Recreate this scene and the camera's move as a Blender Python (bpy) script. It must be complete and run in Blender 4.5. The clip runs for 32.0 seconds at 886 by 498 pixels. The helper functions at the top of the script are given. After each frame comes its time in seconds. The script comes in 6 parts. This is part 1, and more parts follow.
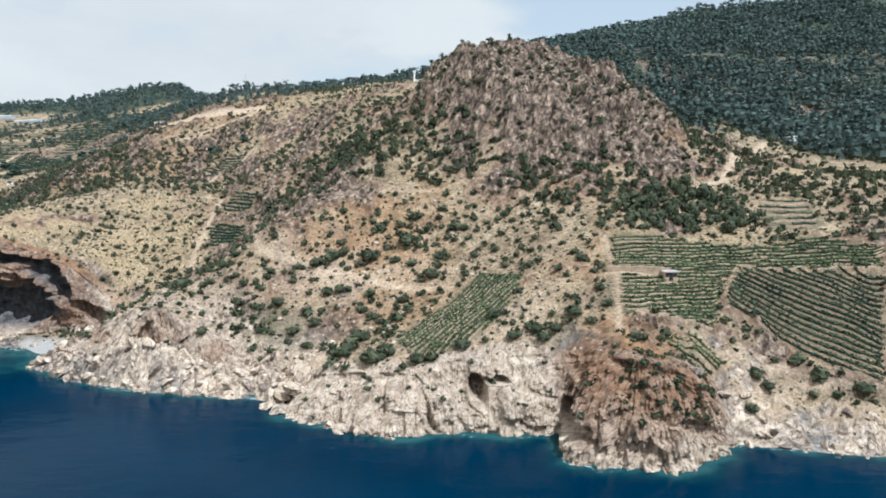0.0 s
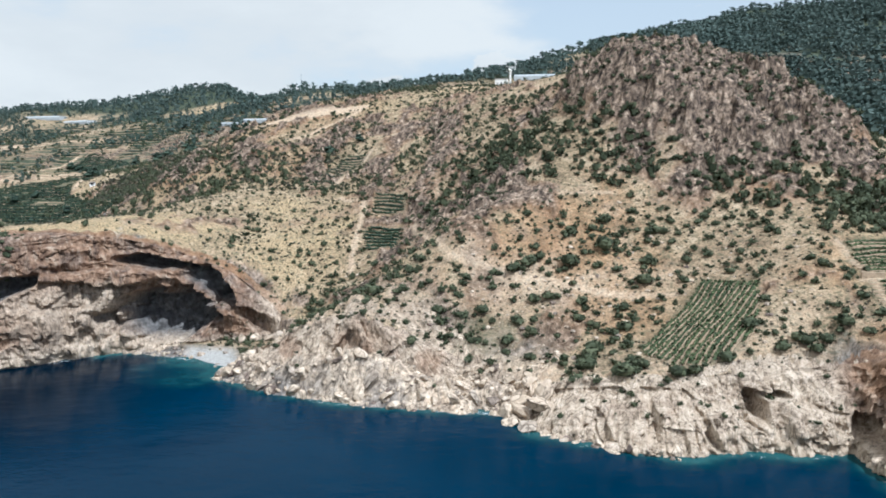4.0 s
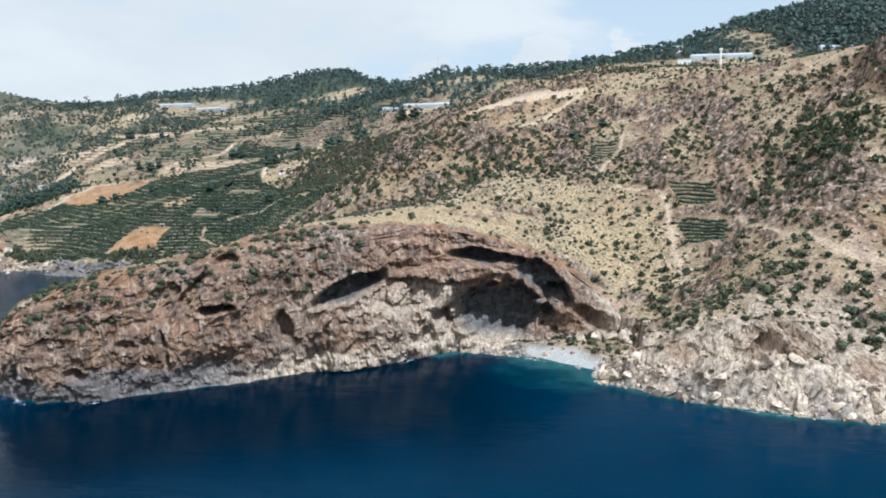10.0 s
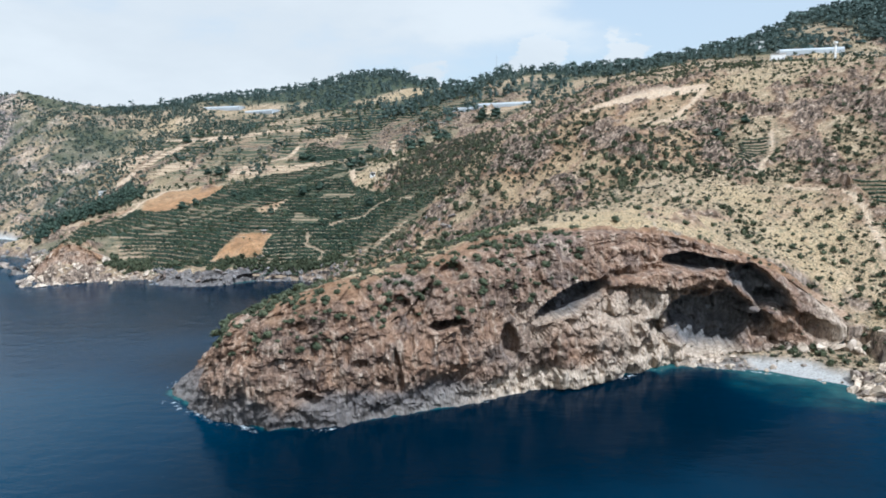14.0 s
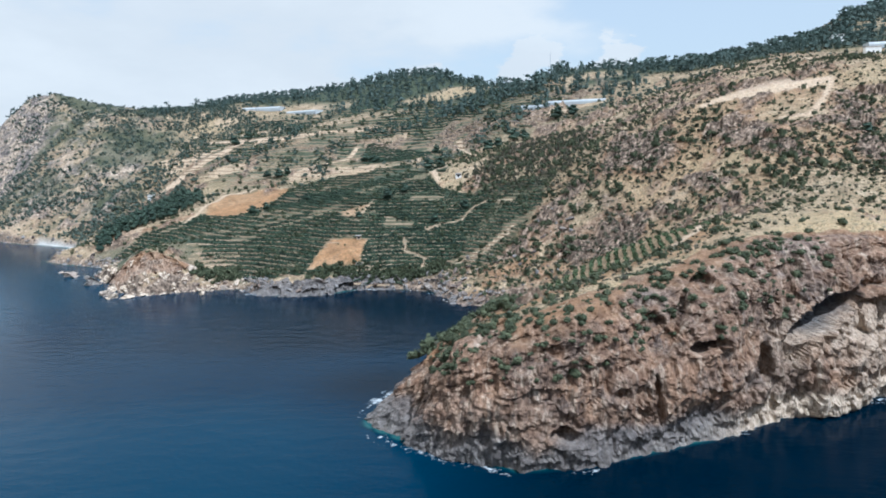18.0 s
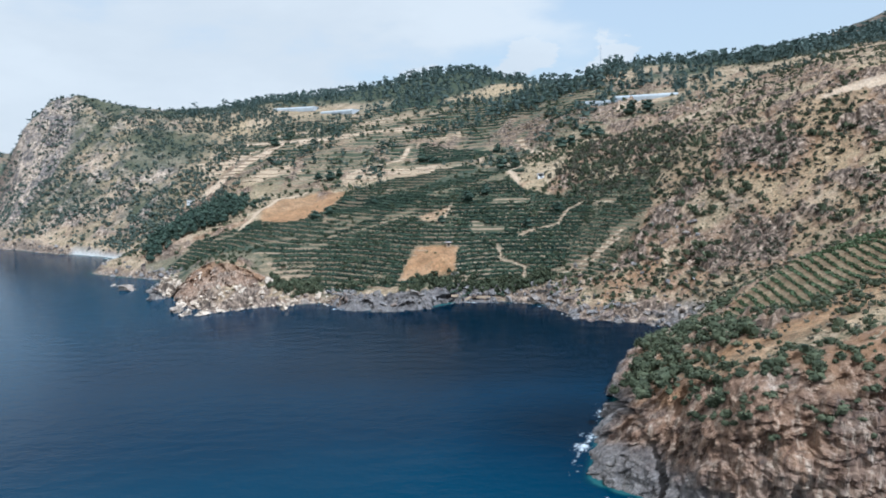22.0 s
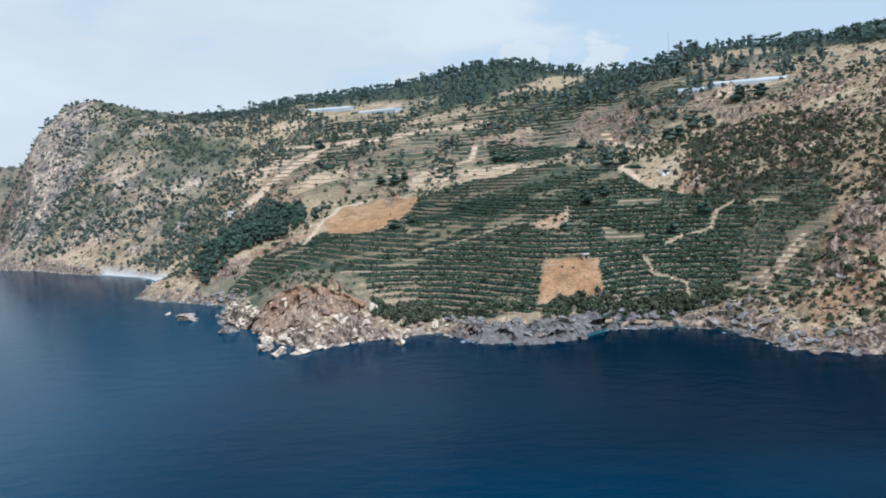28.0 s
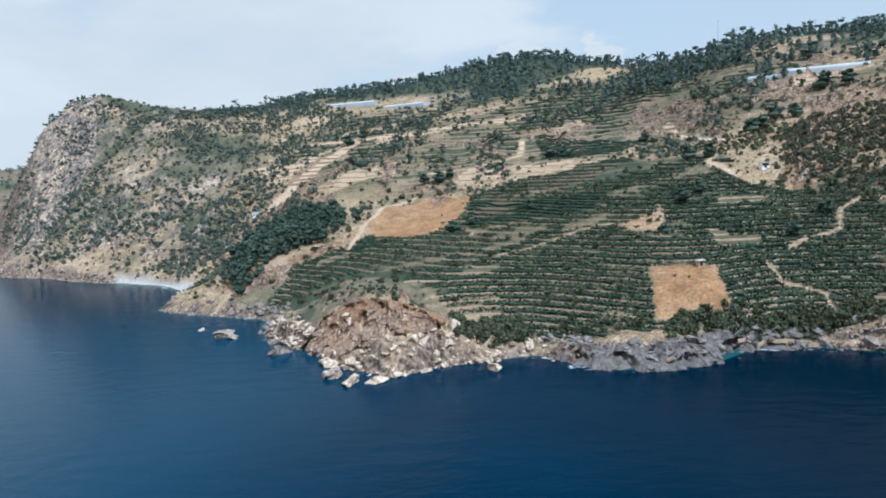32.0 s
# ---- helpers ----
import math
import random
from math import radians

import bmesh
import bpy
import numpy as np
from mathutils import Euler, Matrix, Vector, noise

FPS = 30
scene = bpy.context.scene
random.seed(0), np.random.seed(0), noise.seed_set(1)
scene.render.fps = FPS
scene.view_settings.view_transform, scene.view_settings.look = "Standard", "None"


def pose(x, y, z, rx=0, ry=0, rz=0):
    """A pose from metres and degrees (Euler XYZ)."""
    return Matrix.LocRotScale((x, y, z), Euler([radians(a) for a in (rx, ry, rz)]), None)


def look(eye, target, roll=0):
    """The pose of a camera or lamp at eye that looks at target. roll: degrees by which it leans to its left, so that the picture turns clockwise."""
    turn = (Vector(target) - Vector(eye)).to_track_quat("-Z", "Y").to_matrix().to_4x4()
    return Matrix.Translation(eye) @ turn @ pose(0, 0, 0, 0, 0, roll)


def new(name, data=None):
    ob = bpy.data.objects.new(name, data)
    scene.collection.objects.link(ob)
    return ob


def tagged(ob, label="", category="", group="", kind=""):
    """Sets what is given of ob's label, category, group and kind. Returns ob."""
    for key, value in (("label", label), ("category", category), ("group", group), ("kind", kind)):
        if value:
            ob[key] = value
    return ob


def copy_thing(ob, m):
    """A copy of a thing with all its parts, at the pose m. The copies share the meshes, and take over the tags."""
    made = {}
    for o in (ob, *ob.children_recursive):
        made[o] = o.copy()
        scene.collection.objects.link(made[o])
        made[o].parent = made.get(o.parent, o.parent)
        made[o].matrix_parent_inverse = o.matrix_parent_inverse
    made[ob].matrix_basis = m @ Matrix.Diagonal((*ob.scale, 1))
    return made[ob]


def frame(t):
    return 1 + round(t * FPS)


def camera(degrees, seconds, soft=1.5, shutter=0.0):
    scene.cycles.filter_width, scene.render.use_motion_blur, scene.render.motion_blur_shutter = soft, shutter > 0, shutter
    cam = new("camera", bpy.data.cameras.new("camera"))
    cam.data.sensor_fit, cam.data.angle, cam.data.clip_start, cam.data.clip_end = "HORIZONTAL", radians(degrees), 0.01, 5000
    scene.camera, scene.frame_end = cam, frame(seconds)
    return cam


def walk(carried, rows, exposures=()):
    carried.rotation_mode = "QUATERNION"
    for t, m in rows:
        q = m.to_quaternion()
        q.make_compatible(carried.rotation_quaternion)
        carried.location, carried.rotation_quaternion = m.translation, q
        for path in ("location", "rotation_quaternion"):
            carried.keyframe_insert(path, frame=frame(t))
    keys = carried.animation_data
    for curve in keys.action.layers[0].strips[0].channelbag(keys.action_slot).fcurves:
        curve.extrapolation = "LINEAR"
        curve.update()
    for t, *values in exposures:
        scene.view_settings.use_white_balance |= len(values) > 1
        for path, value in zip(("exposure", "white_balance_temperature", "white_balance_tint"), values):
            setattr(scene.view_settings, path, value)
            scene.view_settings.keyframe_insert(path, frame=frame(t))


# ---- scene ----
cam = camera(61.3, 32.0, soft=1.85)
PATH = [
    (0.0, (1.42, 1.40, 58.16), (1.304, 21.283, 55.962), -0.0),
    (0.5, (-5.22, 2.94, 58.11), (-5.331, 22.819, 55.917), 0.0),
    (1.0, (-12.70, 4.59, 58.03), (-12.817, 24.470, 55.850), -0.0),
    (1.5, (-20.22, 6.25, 57.90), (-20.338, 26.135, 55.728), -0.0),
    (2.0, (-27.36, 7.67, 57.76), (-27.475, 27.565, 55.596), -0.0),
    (2.5, (-34.39, 9.11, 57.66), (-34.503, 28.997, 55.513), -0.0),
    (3.0, (-41.83, 10.44, 57.61), (-41.967, 30.333, 55.459), -0.0),
    (3.5, (-49.03, 11.70, 57.54), (-49.172, 31.587, 55.399), -0.0),
    (5.5, (-78.91, 15.15, 58.08), (-79.347, 35.018, 55.844), -0.1),
    (6.0, (-86.90, 15.79, 58.53), (-87.617, 35.639, 56.211), -0.2),
    (6.5, (-94.17, 16.50, 58.86), (-95.065, 36.339, 56.477), -0.2),
    (7.0, (-101.71, 17.37, 59.05), (-102.749, 37.190, 56.642), -0.2),
    (7.5, (-108.95, 18.57, 59.10), (-110.106, 38.379, 56.652), -0.2),
    (8.0, (-116.94, 19.71, 59.10), (-118.163, 39.518, 56.630), -0.3),
    (8.5, (-124.22, 20.79, 59.15), (-125.514, 40.591, 56.630), -0.3),
    (9.0, (-131.44, 21.82, 59.25), (-132.780, 41.613, 56.711), -0.3),
    (9.5, (-139.29, 22.82, 59.34), (-140.681, 42.610, 56.782), -0.4),
    (10.0, (-147.08, 23.94, 59.23), (-148.486, 43.719, 56.660), -0.4),
    (10.5, (-154.41, 25.29, 59.14), (-155.825, 45.077, 56.580), -0.5),
    (11.0, (-161.96, 26.66, 59.11), (-163.391, 46.448, 56.538), -0.5),
    (11.5, (-169.42, 28.01, 59.07), (-170.841, 47.789, 56.510), -0.6),
    (12.0, (-177.22, 29.51, 59.14), (-178.636, 49.304, 56.593), -0.7),
    (12.5, (-184.03, 30.69, 59.12), (-185.445, 50.466, 56.575), -0.7),
    (13.0, (-191.73, 32.38, 59.28), (-193.142, 52.169, 56.732), -0.8),
    (13.5, (-199.04, 34.02, 59.23), (-200.430, 53.805, 56.705), -0.9),
    (14.0, (-207.23, 35.83, 59.24), (-208.611, 55.624, 56.721), -1.0),
    (14.5, (-213.85, 37.62, 59.30), (-215.205, 57.408, 56.781), -1.0),
    (15.0, (-221.76, 40.14, 59.28), (-223.109, 59.941, 56.762), -1.1),
    (15.5, (-228.11, 42.26, 59.14), (-229.452, 62.046, 56.644), -1.1),
    (17.5, (-255.11, 53.20, 58.88), (-256.419, 72.996, 56.414), -1.4),
    (18.0, (-261.86, 56.16, 58.99), (-263.152, 75.975, 56.522), -1.4),
    (18.5, (-268.04, 59.08, 59.10), (-269.310, 78.883, 56.620), -1.4),
    (19.0, (-274.83, 62.67, 59.22), (-276.101, 82.481, 56.735), -1.5),
    (19.5, (-280.67, 66.10, 59.20), (-281.919, 85.914, 56.717), -1.5),
    (20.0, (-286.62, 69.99, 59.39), (-287.866, 89.791, 56.921), -1.6),
    (20.5, (-292.07, 73.63, 59.42), (-293.315, 93.444, 56.960), -1.7),
    (21.0, (-297.70, 77.39, 59.30), (-298.918, 97.201, 56.851), -1.8),
    (21.5, (-302.91, 81.19, 59.08), (-304.123, 101.008, 56.648), -1.9),
    (22.0, (-308.18, 85.23, 58.92), (-309.402, 105.047, 56.499), -2.0),
    (22.5, (-313.23, 89.47, 58.87), (-314.423, 109.290, 56.457), -2.2),
    (23.0, (-318.67, 94.34, 58.85), (-319.868, 114.159, 56.461), -2.3),
    (23.5, (-323.25, 98.38, 58.67), (-324.433, 118.203, 56.281), -2.4),
    (24.0, (-328.23, 103.30, 58.58), (-329.409, 123.119, 56.209), -2.5),
    (24.5, (-332.84, 107.96, 58.51), (-334.026, 127.789, 56.144), -2.7),
    (25.0, (-337.09, 112.08, 58.49), (-338.253, 131.912, 56.118), -2.8),
    (25.5, (-341.27, 116.54, 58.45), (-342.420, 136.374, 56.089), -2.9),
    (27.5, (-358.18, 135.68, 58.19), (-359.291, 155.524, 55.872), -3.3),
    (28.0, (-362.45, 140.88, 58.13), (-363.560, 160.725, 55.820), -3.4),
    (28.5, (-366.36, 145.84, 57.95), (-367.458, 165.683, 55.652), -3.5),
    (29.0, (-370.27, 150.67, 57.81), (-371.358, 170.514, 55.525), -3.5),
    (29.5, (-373.85, 155.40, 57.58), (-374.923, 175.236, 55.301), -3.6),
    (30.0, (-378.07, 160.49, 57.38), (-379.142, 180.331, 55.099), -3.6),
    (30.5, (-381.99, 165.39, 57.14), (-383.039, 185.227, 54.871), -3.6),
    (31.0, (-386.05, 170.50, 57.02), (-387.101, 190.336, 54.749), -3.6),
    (31.5, (-389.64, 175.19, 56.82), (-390.681, 195.032, 54.543), -3.6),
    (32.0, (-393.22, 179.99, 56.65), (-394.253, 199.828, 54.374), -3.6),
]
walk(cam, [(t, look(eye, target, roll)) for t, eye, target, roll in PATH], [(0, 0.26, 5280, 7.5), (7, 0.33, 5200, 7.5), (14, 0.33, 5120, 7.5), (21, 0.27, 4980, 7.5), (32, 0.19, 5010, 7.5)])

# ---- light: high summer sun over the sea, hazy sky with a cloud bank in the west ----
SUN_AZ, SUN_EL = radians(138), radians(56)
world = bpy.data.worlds.new("sky")
scene.world = world
world.use_nodes = True
wn, wl = world.node_tree.nodes, world.node_tree.links
wn.clear()
w_out = wn.new("ShaderNodeOutputWorld")
w_bg = wn.new("ShaderNodeBackground")
w_sky = wn.new("ShaderNodeTexSky")
w_sky.sky_type, w_sky.sun_disc = "NISHITA", False
w_sky.sun_elevation, w_sky.sun_rotation = SUN_EL, SUN_AZ
w_sky.air_density, w_sky.dust_density, w_sky.ozone_density = 1.0, 1.5, 1.0
w_bg.inputs["Strength"].default_value = 0.107


def w_node(kind, **values):
    n = wn.new(kind)
    for key, v in values.items():
        n.inputs[key].default_value = v
    return n


def w_math(op, a, b, clamp=False):
    n = wn.new("ShaderNodeMath")
    n.operation, n.use_clamp = op, clamp
    for sock, v in zip(n.inputs, (a, b)):
        if isinstance(v, bpy.types.NodeSocket):
            wl.new(v, sock)
        else:
            sock.default_value = v
    return n.outputs[0]


def w_range(v, a, b):
    n = w_node("ShaderNodeMapRange")
    n.interpolation_type = "SMOOTHSTEP"
    n.inputs[1].default_value, n.inputs[2].default_value = a, b
    wl.new(v, n.inputs[0])
    return n.outputs[0]


w_dir = wn.new("ShaderNodeTexCoord")
w_sep = wn.new("ShaderNodeSeparateXYZ")
wl.new(w_dir.outputs["Generated"], w_sep.inputs[0])
w_map = wn.new("ShaderNodeMapping")
w_map.inputs["Scale"].default_value = (1, 1, 2.6)
wl.new(w_dir.outputs["Generated"], w_map.inputs["Vector"])
w_soft = w_node("ShaderNodeTexNoise", Scale=3.2, Detail=6, Roughness=0.55)
w_puff = w_node("ShaderNodeTexNoise", Scale=22.0, Detail=7, Roughness=0.6)
for n in (w_soft, w_puff):
    wl.new(w_map.outputs["Vector"], n.inputs["Vector"])
w_west = w_range(w_sep.outputs["X"], 0.14, -0.26)
w_bank = w_range(w_math("ADD", w_soft.outputs["Fac"], w_math("MULTIPLY", w_west, 0.26)), 0.5, 0.72)
w_heaps = 0.0
for az, el, wide in ((3.0, 7.0, 2.6), (9.3, 6.5, 2.0), (-5.0, 5.2, 2.2), (-13, 5.0, 2.6), (28, 14.5, 3.0)):
    # fair-weather heaps that stand over the ridge
    w_at = wn.new("ShaderNodeVectorMath")
    w_at.operation = "DISTANCE"
    wl.new(w_dir.outputs["Generated"], w_at.inputs[0])
    w_at.inputs[1].default_value = (math.sin(radians(az)) * math.cos(radians(el)), math.cos(radians(az)) * math.cos(radians(el)), math.sin(radians(el)))
    w_heaps = w_math("ADD", w_heaps, w_math("MULTIPLY", w_range(w_at.outputs["Value"], radians(wide * 1.5), 0.0), 0.42))
w_heap = w_math("MULTIPLY", w_range(w_math("ADD", w_puff.outputs["Fac"], w_heaps), 0.66, 0.78), 0.9)
w_cloud = w_math("MAXIMUM", w_math("MULTIPLY", w_bank, 0.92), w_heap)
w_veil = w_node("ShaderNodeMix")
w_veil.data_type = "RGBA"
w_veil.inputs[7].default_value = (6.0, 6.0, 5.4, 1)
wl.new(w_math("ADD", w_math("MULTIPLY", w_range(w_sep.outputs["Z"], 0.55, 0.16), 0.57), 0.15), w_veil.inputs["Factor"])
wl.new(w_sky.outputs[0], w_veil.inputs[6])
w_mix = w_node("ShaderNodeMix")
w_mix.data_type = "RGBA"
w_tone = w_node("ShaderNodeMix")
w_tone.data_type = "RGBA"
w_tone.inputs[6].default_value, w_tone.inputs[7].default_value = (6.25, 5.85, 5.1, 1), (6.9, 6.4, 5.5, 1)
wl.new(w_range(w_soft.outputs["Fac"], 0.42, 0.66), w_tone.inputs["Factor"])
wl.new(w_tone.outputs[2], w_mix.inputs[7])
wl.new(w_cloud, w_mix.inputs["Factor"])
wl.new(w_veil.outputs[2], w_mix.inputs[6])
w_glare = w_math("MULTIPLY", w_math("MULTIPLY", w_range(w_sep.outputs["X"], -0.32, -0.62), w_range(w_sep.outputs["Z"], 0.14, 0.4)), w_range(w_soft.outputs["Fac"], 0.35, 0.6))
w_bright = wn.new("ShaderNodeVectorMath")
w_bright.operation = "SCALE"
wl.new(w_mix.outputs[2], w_bright.inputs[0])
wl.new(w_math("ADD", w_math("MULTIPLY", w_glare, 1.6), 1.0), w_bright.inputs["Scale"])
wl.new(w_bright.outputs[0], w_bg.inputs["Color"])
wl.new(w_bg.outputs[0], w_out.inputs["Surface"])

sun_data = bpy.data.lights.new("sun", "SUN")
sun_data.energy, sun_data.angle, sun_data.color = 4.5, radians(0.6), (1.0, 0.95, 0.87)
sun = new("sun", sun_data)
SUN_DIR = Vector((math.sin(SUN_AZ) * math.cos(SUN_EL), math.cos(SUN_AZ) * math.cos(SUN_EL), math.sin(SUN_EL)))
sun.matrix_world = look(SUN_DIR * 500, (0, 0, 0))


# ---- numbers: smooth random fields ----
RNG = np.random.default_rng(7)
LATTICE = RNG.random((256, 256))


def value_noise(x, y):
    xi, yi = np.floor(x).astype(int), np.floor(y).astype(int)
    fx, fy = x - xi, y - yi
    fx, fy = fx * fx * (3 - 2 * fx), fy * fy * (3 - 2 * fy)
    a, b = LATTICE[xi & 255, yi & 255], LATTICE[(xi + 1) & 255, yi & 255]
    c, d = LATTICE[xi & 255, (yi + 1) & 255], LATTICE[(xi + 1) & 255, (yi + 1) & 255]
    return (a + (b - a) * fx) * (1 - fy) + (c + (d - c) * fx) * fy


def fbm(x, y, size, octaves=4, gain=0.5):
    """Fractal noise about 0, of unit range, its largest waves `size` metres long."""
    total, amp, norm, f = 0.0, 1.0, 0.0, 1.0 / size
    for k in range(octaves):
        total = total + amp * (value_noise(x * f + 31.7 * k, y * f + 17.3 * k) - 0.5)
        norm, amp, f = norm + amp * 0.5, amp * gain, f * 2.03
    return total / norm


def ridged(x, y, size, octaves=4):
    total, amp, norm, f = 0.0, 1.0, 0.0, 1.0 / size
    for k in range(octaves):
        total = total + amp * (1 - abs(2 * value_noise(x * f + 11.1 * k, y * f + 47.9 * k) - 1))
        norm, amp, f = norm + amp, amp * 0.55, f * 2.1
    return total / norm


def blocks(x, y, size, shift=0):
    """Flat-topped broken blocks about `size` across: about -0.5 to 0.5."""
    u, v = x / size, y / size
    ui, vi = np.floor(u).astype(int), np.floor(v).astype(int)
    best, out = np.full(np.shape(u), 9.0), np.zeros(np.shape(u))
    for di in (-1, 0, 1):
        for dj in (-1, 0, 1):
            a, b = (ui + di + shift) & 255, (vi + dj + 3 * shift) & 255
            dx, dy = u - ui - di - LATTICE[a, b], v - vi - dj - LATTICE[b, a]
            d = dx * dx + dy * dy
            near = d < best
            best = np.where(near, d, best)
            tilt = LATTICE[(a + 91) & 255, b] - 0.5, LATTICE[a, (b + 57) & 255] - 0.5
            out = np.where(near, LATTICE[(a + 13) & 255, (b + 29) & 255] - 0.5 + 0.9 * (dx * tilt[0] + dy * tilt[1]), out)
    return out


def smooth(a, b, v):
    u = np.clip((v - a) / (b - a), 0, 1)
    return u * u * (3 - 2 * u)


# ---- plan of the land: shoreline, then the heights of ridges, slopes and valleys ----
SHORE_EAST = [(900, 60), (260, 122), (160, 135), (90, 147), (75, 151), (62, 154), (54, 143), (46, 138), (37, 141), (25, 143),
              (27, 161), (16, 157), (7, 160), (-10, 156), (-24, 164), (-38, 171), (-40, 184), (-55, 186), (-79, 190),
              (-100, 200), (-119, 213), (-119, 223), (-137, 236), (-156, 242)]
SHORE_HEAD = [(-176, 229), (-200, 217), (-213, 207), (-229, 199), (-245, 191), (-258, 189), (-280, 202), (-293, 215),
              (-288, 238), (-280, 264), (-264, 296), (-246, 332)]
SHORE_BAY = [(-256, 342), (-277, 352), (-288, 376), (-304, 385), (-320, 386), (-330, 376), (-345, 370), (-363, 373),
             (-378, 390), (-395, 387), (-405, 384), (-421, 376), (-433, 387), (-446, 404), (-468, 430), (-480, 466),
             (-510, 480), (-537, 498), (-541, 545), (-570, 575), (-624, 605), (-681, 642), (-712, 655), (-735, 702),
             (-778, 755), (-830, 800), (-905, 900), (-1000, 1030), (-1120, 1200), (-1560, 1700), (-3600, 3000)]
SHORE = np.array(SHORE_EAST + SHORE_HEAD + SHORE_BAY, float)
LAND = np.vstack([SHORE, [(-3600, 6000), (3000, 6000), (3000, 60)]])

ROCKY_HILL = [(42, 208, 39.5), (34, 193, 32), (-2, 198, 19), (-53, 236, 39), (-48, 225, 30), (78, 247, 55), (65, 275, 78), (22, 285, 89),
              (10, 252, 53), (43, 266, 70), (-62, 303, 57), (-82, 286, 41), (-75, 261, 27), (25, 330, 103), (49, 310, 95),
              (76, 300, 82), (90, 290, 70), (0, 328, 95), (-18, 305, 77), (-24, 330, 86), (20, 370, 104), (44, 158, 19), (-25, 185, 11),
              (-56, 204, 12), (-66, 207, 14.5), (-75, 205, 18), (-81, 210, 19.5), (-86, 224, 20), (-94, 215, 14.5), (-105, 220, 9)]
EAST_SLOPE = [(100, 180, 21), (90, 160, 7), (72, 163, 9), (120, 158, 9), (110, 230, 48), (128, 280, 57), (160, 200, 38), (151, 330, 57), (137, 400, 83), (176, 400, 71),
              (261, 450, 80), (240, 300, 60), (196, 650, 152), (292, 650, 145), (113, 900, 196), (178, 900, 211),
              (296, 900, 237), (454, 800, 218), (500, 400, 100), (600, 150, 40), (70, 395, 90), (110, 500, 94), (800, 700, 250)]
CENTRE_SLOPE = [(-95, 317, 46), (-110, 349, 56), (-119, 361, 63), (-151, 354, 56), (-107, 416, 87), (-127, 440, 93),
                (-148, 302, 45), (-195, 381, 44), (-206, 405, 52), (-226, 501, 63), (-110, 594, 114), (-26, 574, 120),
                (-182, 604, 97), (-204, 597, 90), (-259, 614, 83), (-203, 760, 131), (-69, 700, 130), (11, 700, 146),
                (80, 700, 163), (-15, 474, 106), (-127, 264, 31), (-122, 246, 9), (-20, 640, 133)]
HEADLAND = [(-180, 262, 41.5), (-162, 268, 41), (-197, 252, 39.5), (-148, 272, 38.5), (-215, 244, 34.5), (-240, 225, 29), (-230, 233, 31), (-236, 250, 25.5), (-242, 268, 21.5), (-231, 290, 24.5), (-206, 318, 27.5), (-246, 284, 16.5), (-258, 260, 17), (-252, 296, 9), (-200, 335, 26.5), (-214, 302, 28.5), (-201, 278, 36), (-201, 306, 32), (-130, 275, 34), (-228, 354, 16), (-218, 361, 21.5)]
# the sea cliff of the headland: foot (x, y, z) and brow (x, y, z), from the cove round the point
CLIFF_FOOT = [(-109, 245.5, 7), (-114, 247, 3), (-127, 248, 1.5), (-145, 247, 1), (-158, 243, -2), (-176, 229, -2), (-200, 217, -2),
              (-213, 207, -2), (-229, 199, -2), (-245, 191, -2), (-258, 189, -2), (-270, 194, -2), (-281, 203, -2), (-293, 215, -2), (-290, 238, -2),
              (-281, 264, -2), (-265, 296, -2), (-249, 326, -2)]
CLIFF_BROW = [(-108.5, 246.5, 8.5), (-113, 250, 14), (-126, 253, 24), (-144, 253, 31), (-158, 247, 35.5), (-178, 241, 38), (-203, 231, 37.5),
              (-216, 222, 35), (-231, 214, 31), (-247, 203, 29), (-257, 204, 26), (-266, 206, 23), (-272, 214, 19), (-276, 222, 15), (-273, 240, 11.5),
              (-271, 264, 10), (-257, 296, 8), (-242, 324, 6)]
# lower cliffs: the white shore under the rocky hill with the red point, the bluff of the bay, the grey ledge beside it
SHORE_FOOT = [(-39, 178, -2), (-37, 170, -2), (-24, 162, -2), (-10, 155, -2), (7, 159, -2), (16, 156, -2), (26, 159, -2), (25, 151, -2), (25, 142, -2), (37, 139.5, -2), (46, 137, -2), (55, 142, -2), (63, 153, -2)]
SHORE_BROW = [(-33, 184, 6), (-30, 179, 8), (-20, 174, 10), (-8, 170, 11), (6, 171, 13), (17, 170, 15), (32, 167, 17), (35, 158, 19), (37, 153, 19), (41, 151, 19), (46, 150, 18), (52, 152, 16), (58, 160, 13)]
SLAB_FOOT = [(-115, 220, 1), (-106, 210, 1), (-92, 203, 1.5), (-79, 197.5, 1.5), (-66, 196, 1.5), (-54, 193, 1.5), (-46, 190, 1)]
SLAB_BROW = [(-112, 223, 6), (-104, 219, 9), (-92, 212.5, 14.5), (-81, 207.5, 19), (-74, 203, 17.3), (-64, 203.5, 12.5), (-46, 195, 7)]
BLUFF_FOOT = [(-455, 416, -1.5), (-447, 403, -1.5), (-436, 392, -1), (-426, 388, 0), (-414, 389, 0), (-403, 392, 1)]
BLUFF_BROW = [(-448, 419, 8), (-438, 413, 14), (-430, 404, 17), (-421, 400, 17), (-412, 399, 14), (-403, 399, 9)]
LEDGE_FOOT = [(-374, 383, -1.5), (-363, 371, -1.5), (-345, 368, -1.5), (-331, 373, -1.5), (-320, 384, -1.5), (-306, 384, -1.5)]
LEDGE_BROW = [(-371, 387, 2.8), (-360, 379, 3.6), (-346, 376, 4.4), (-334, 380, 4.2), (-321, 389, 3.4), (-306, 389, 2.6)]
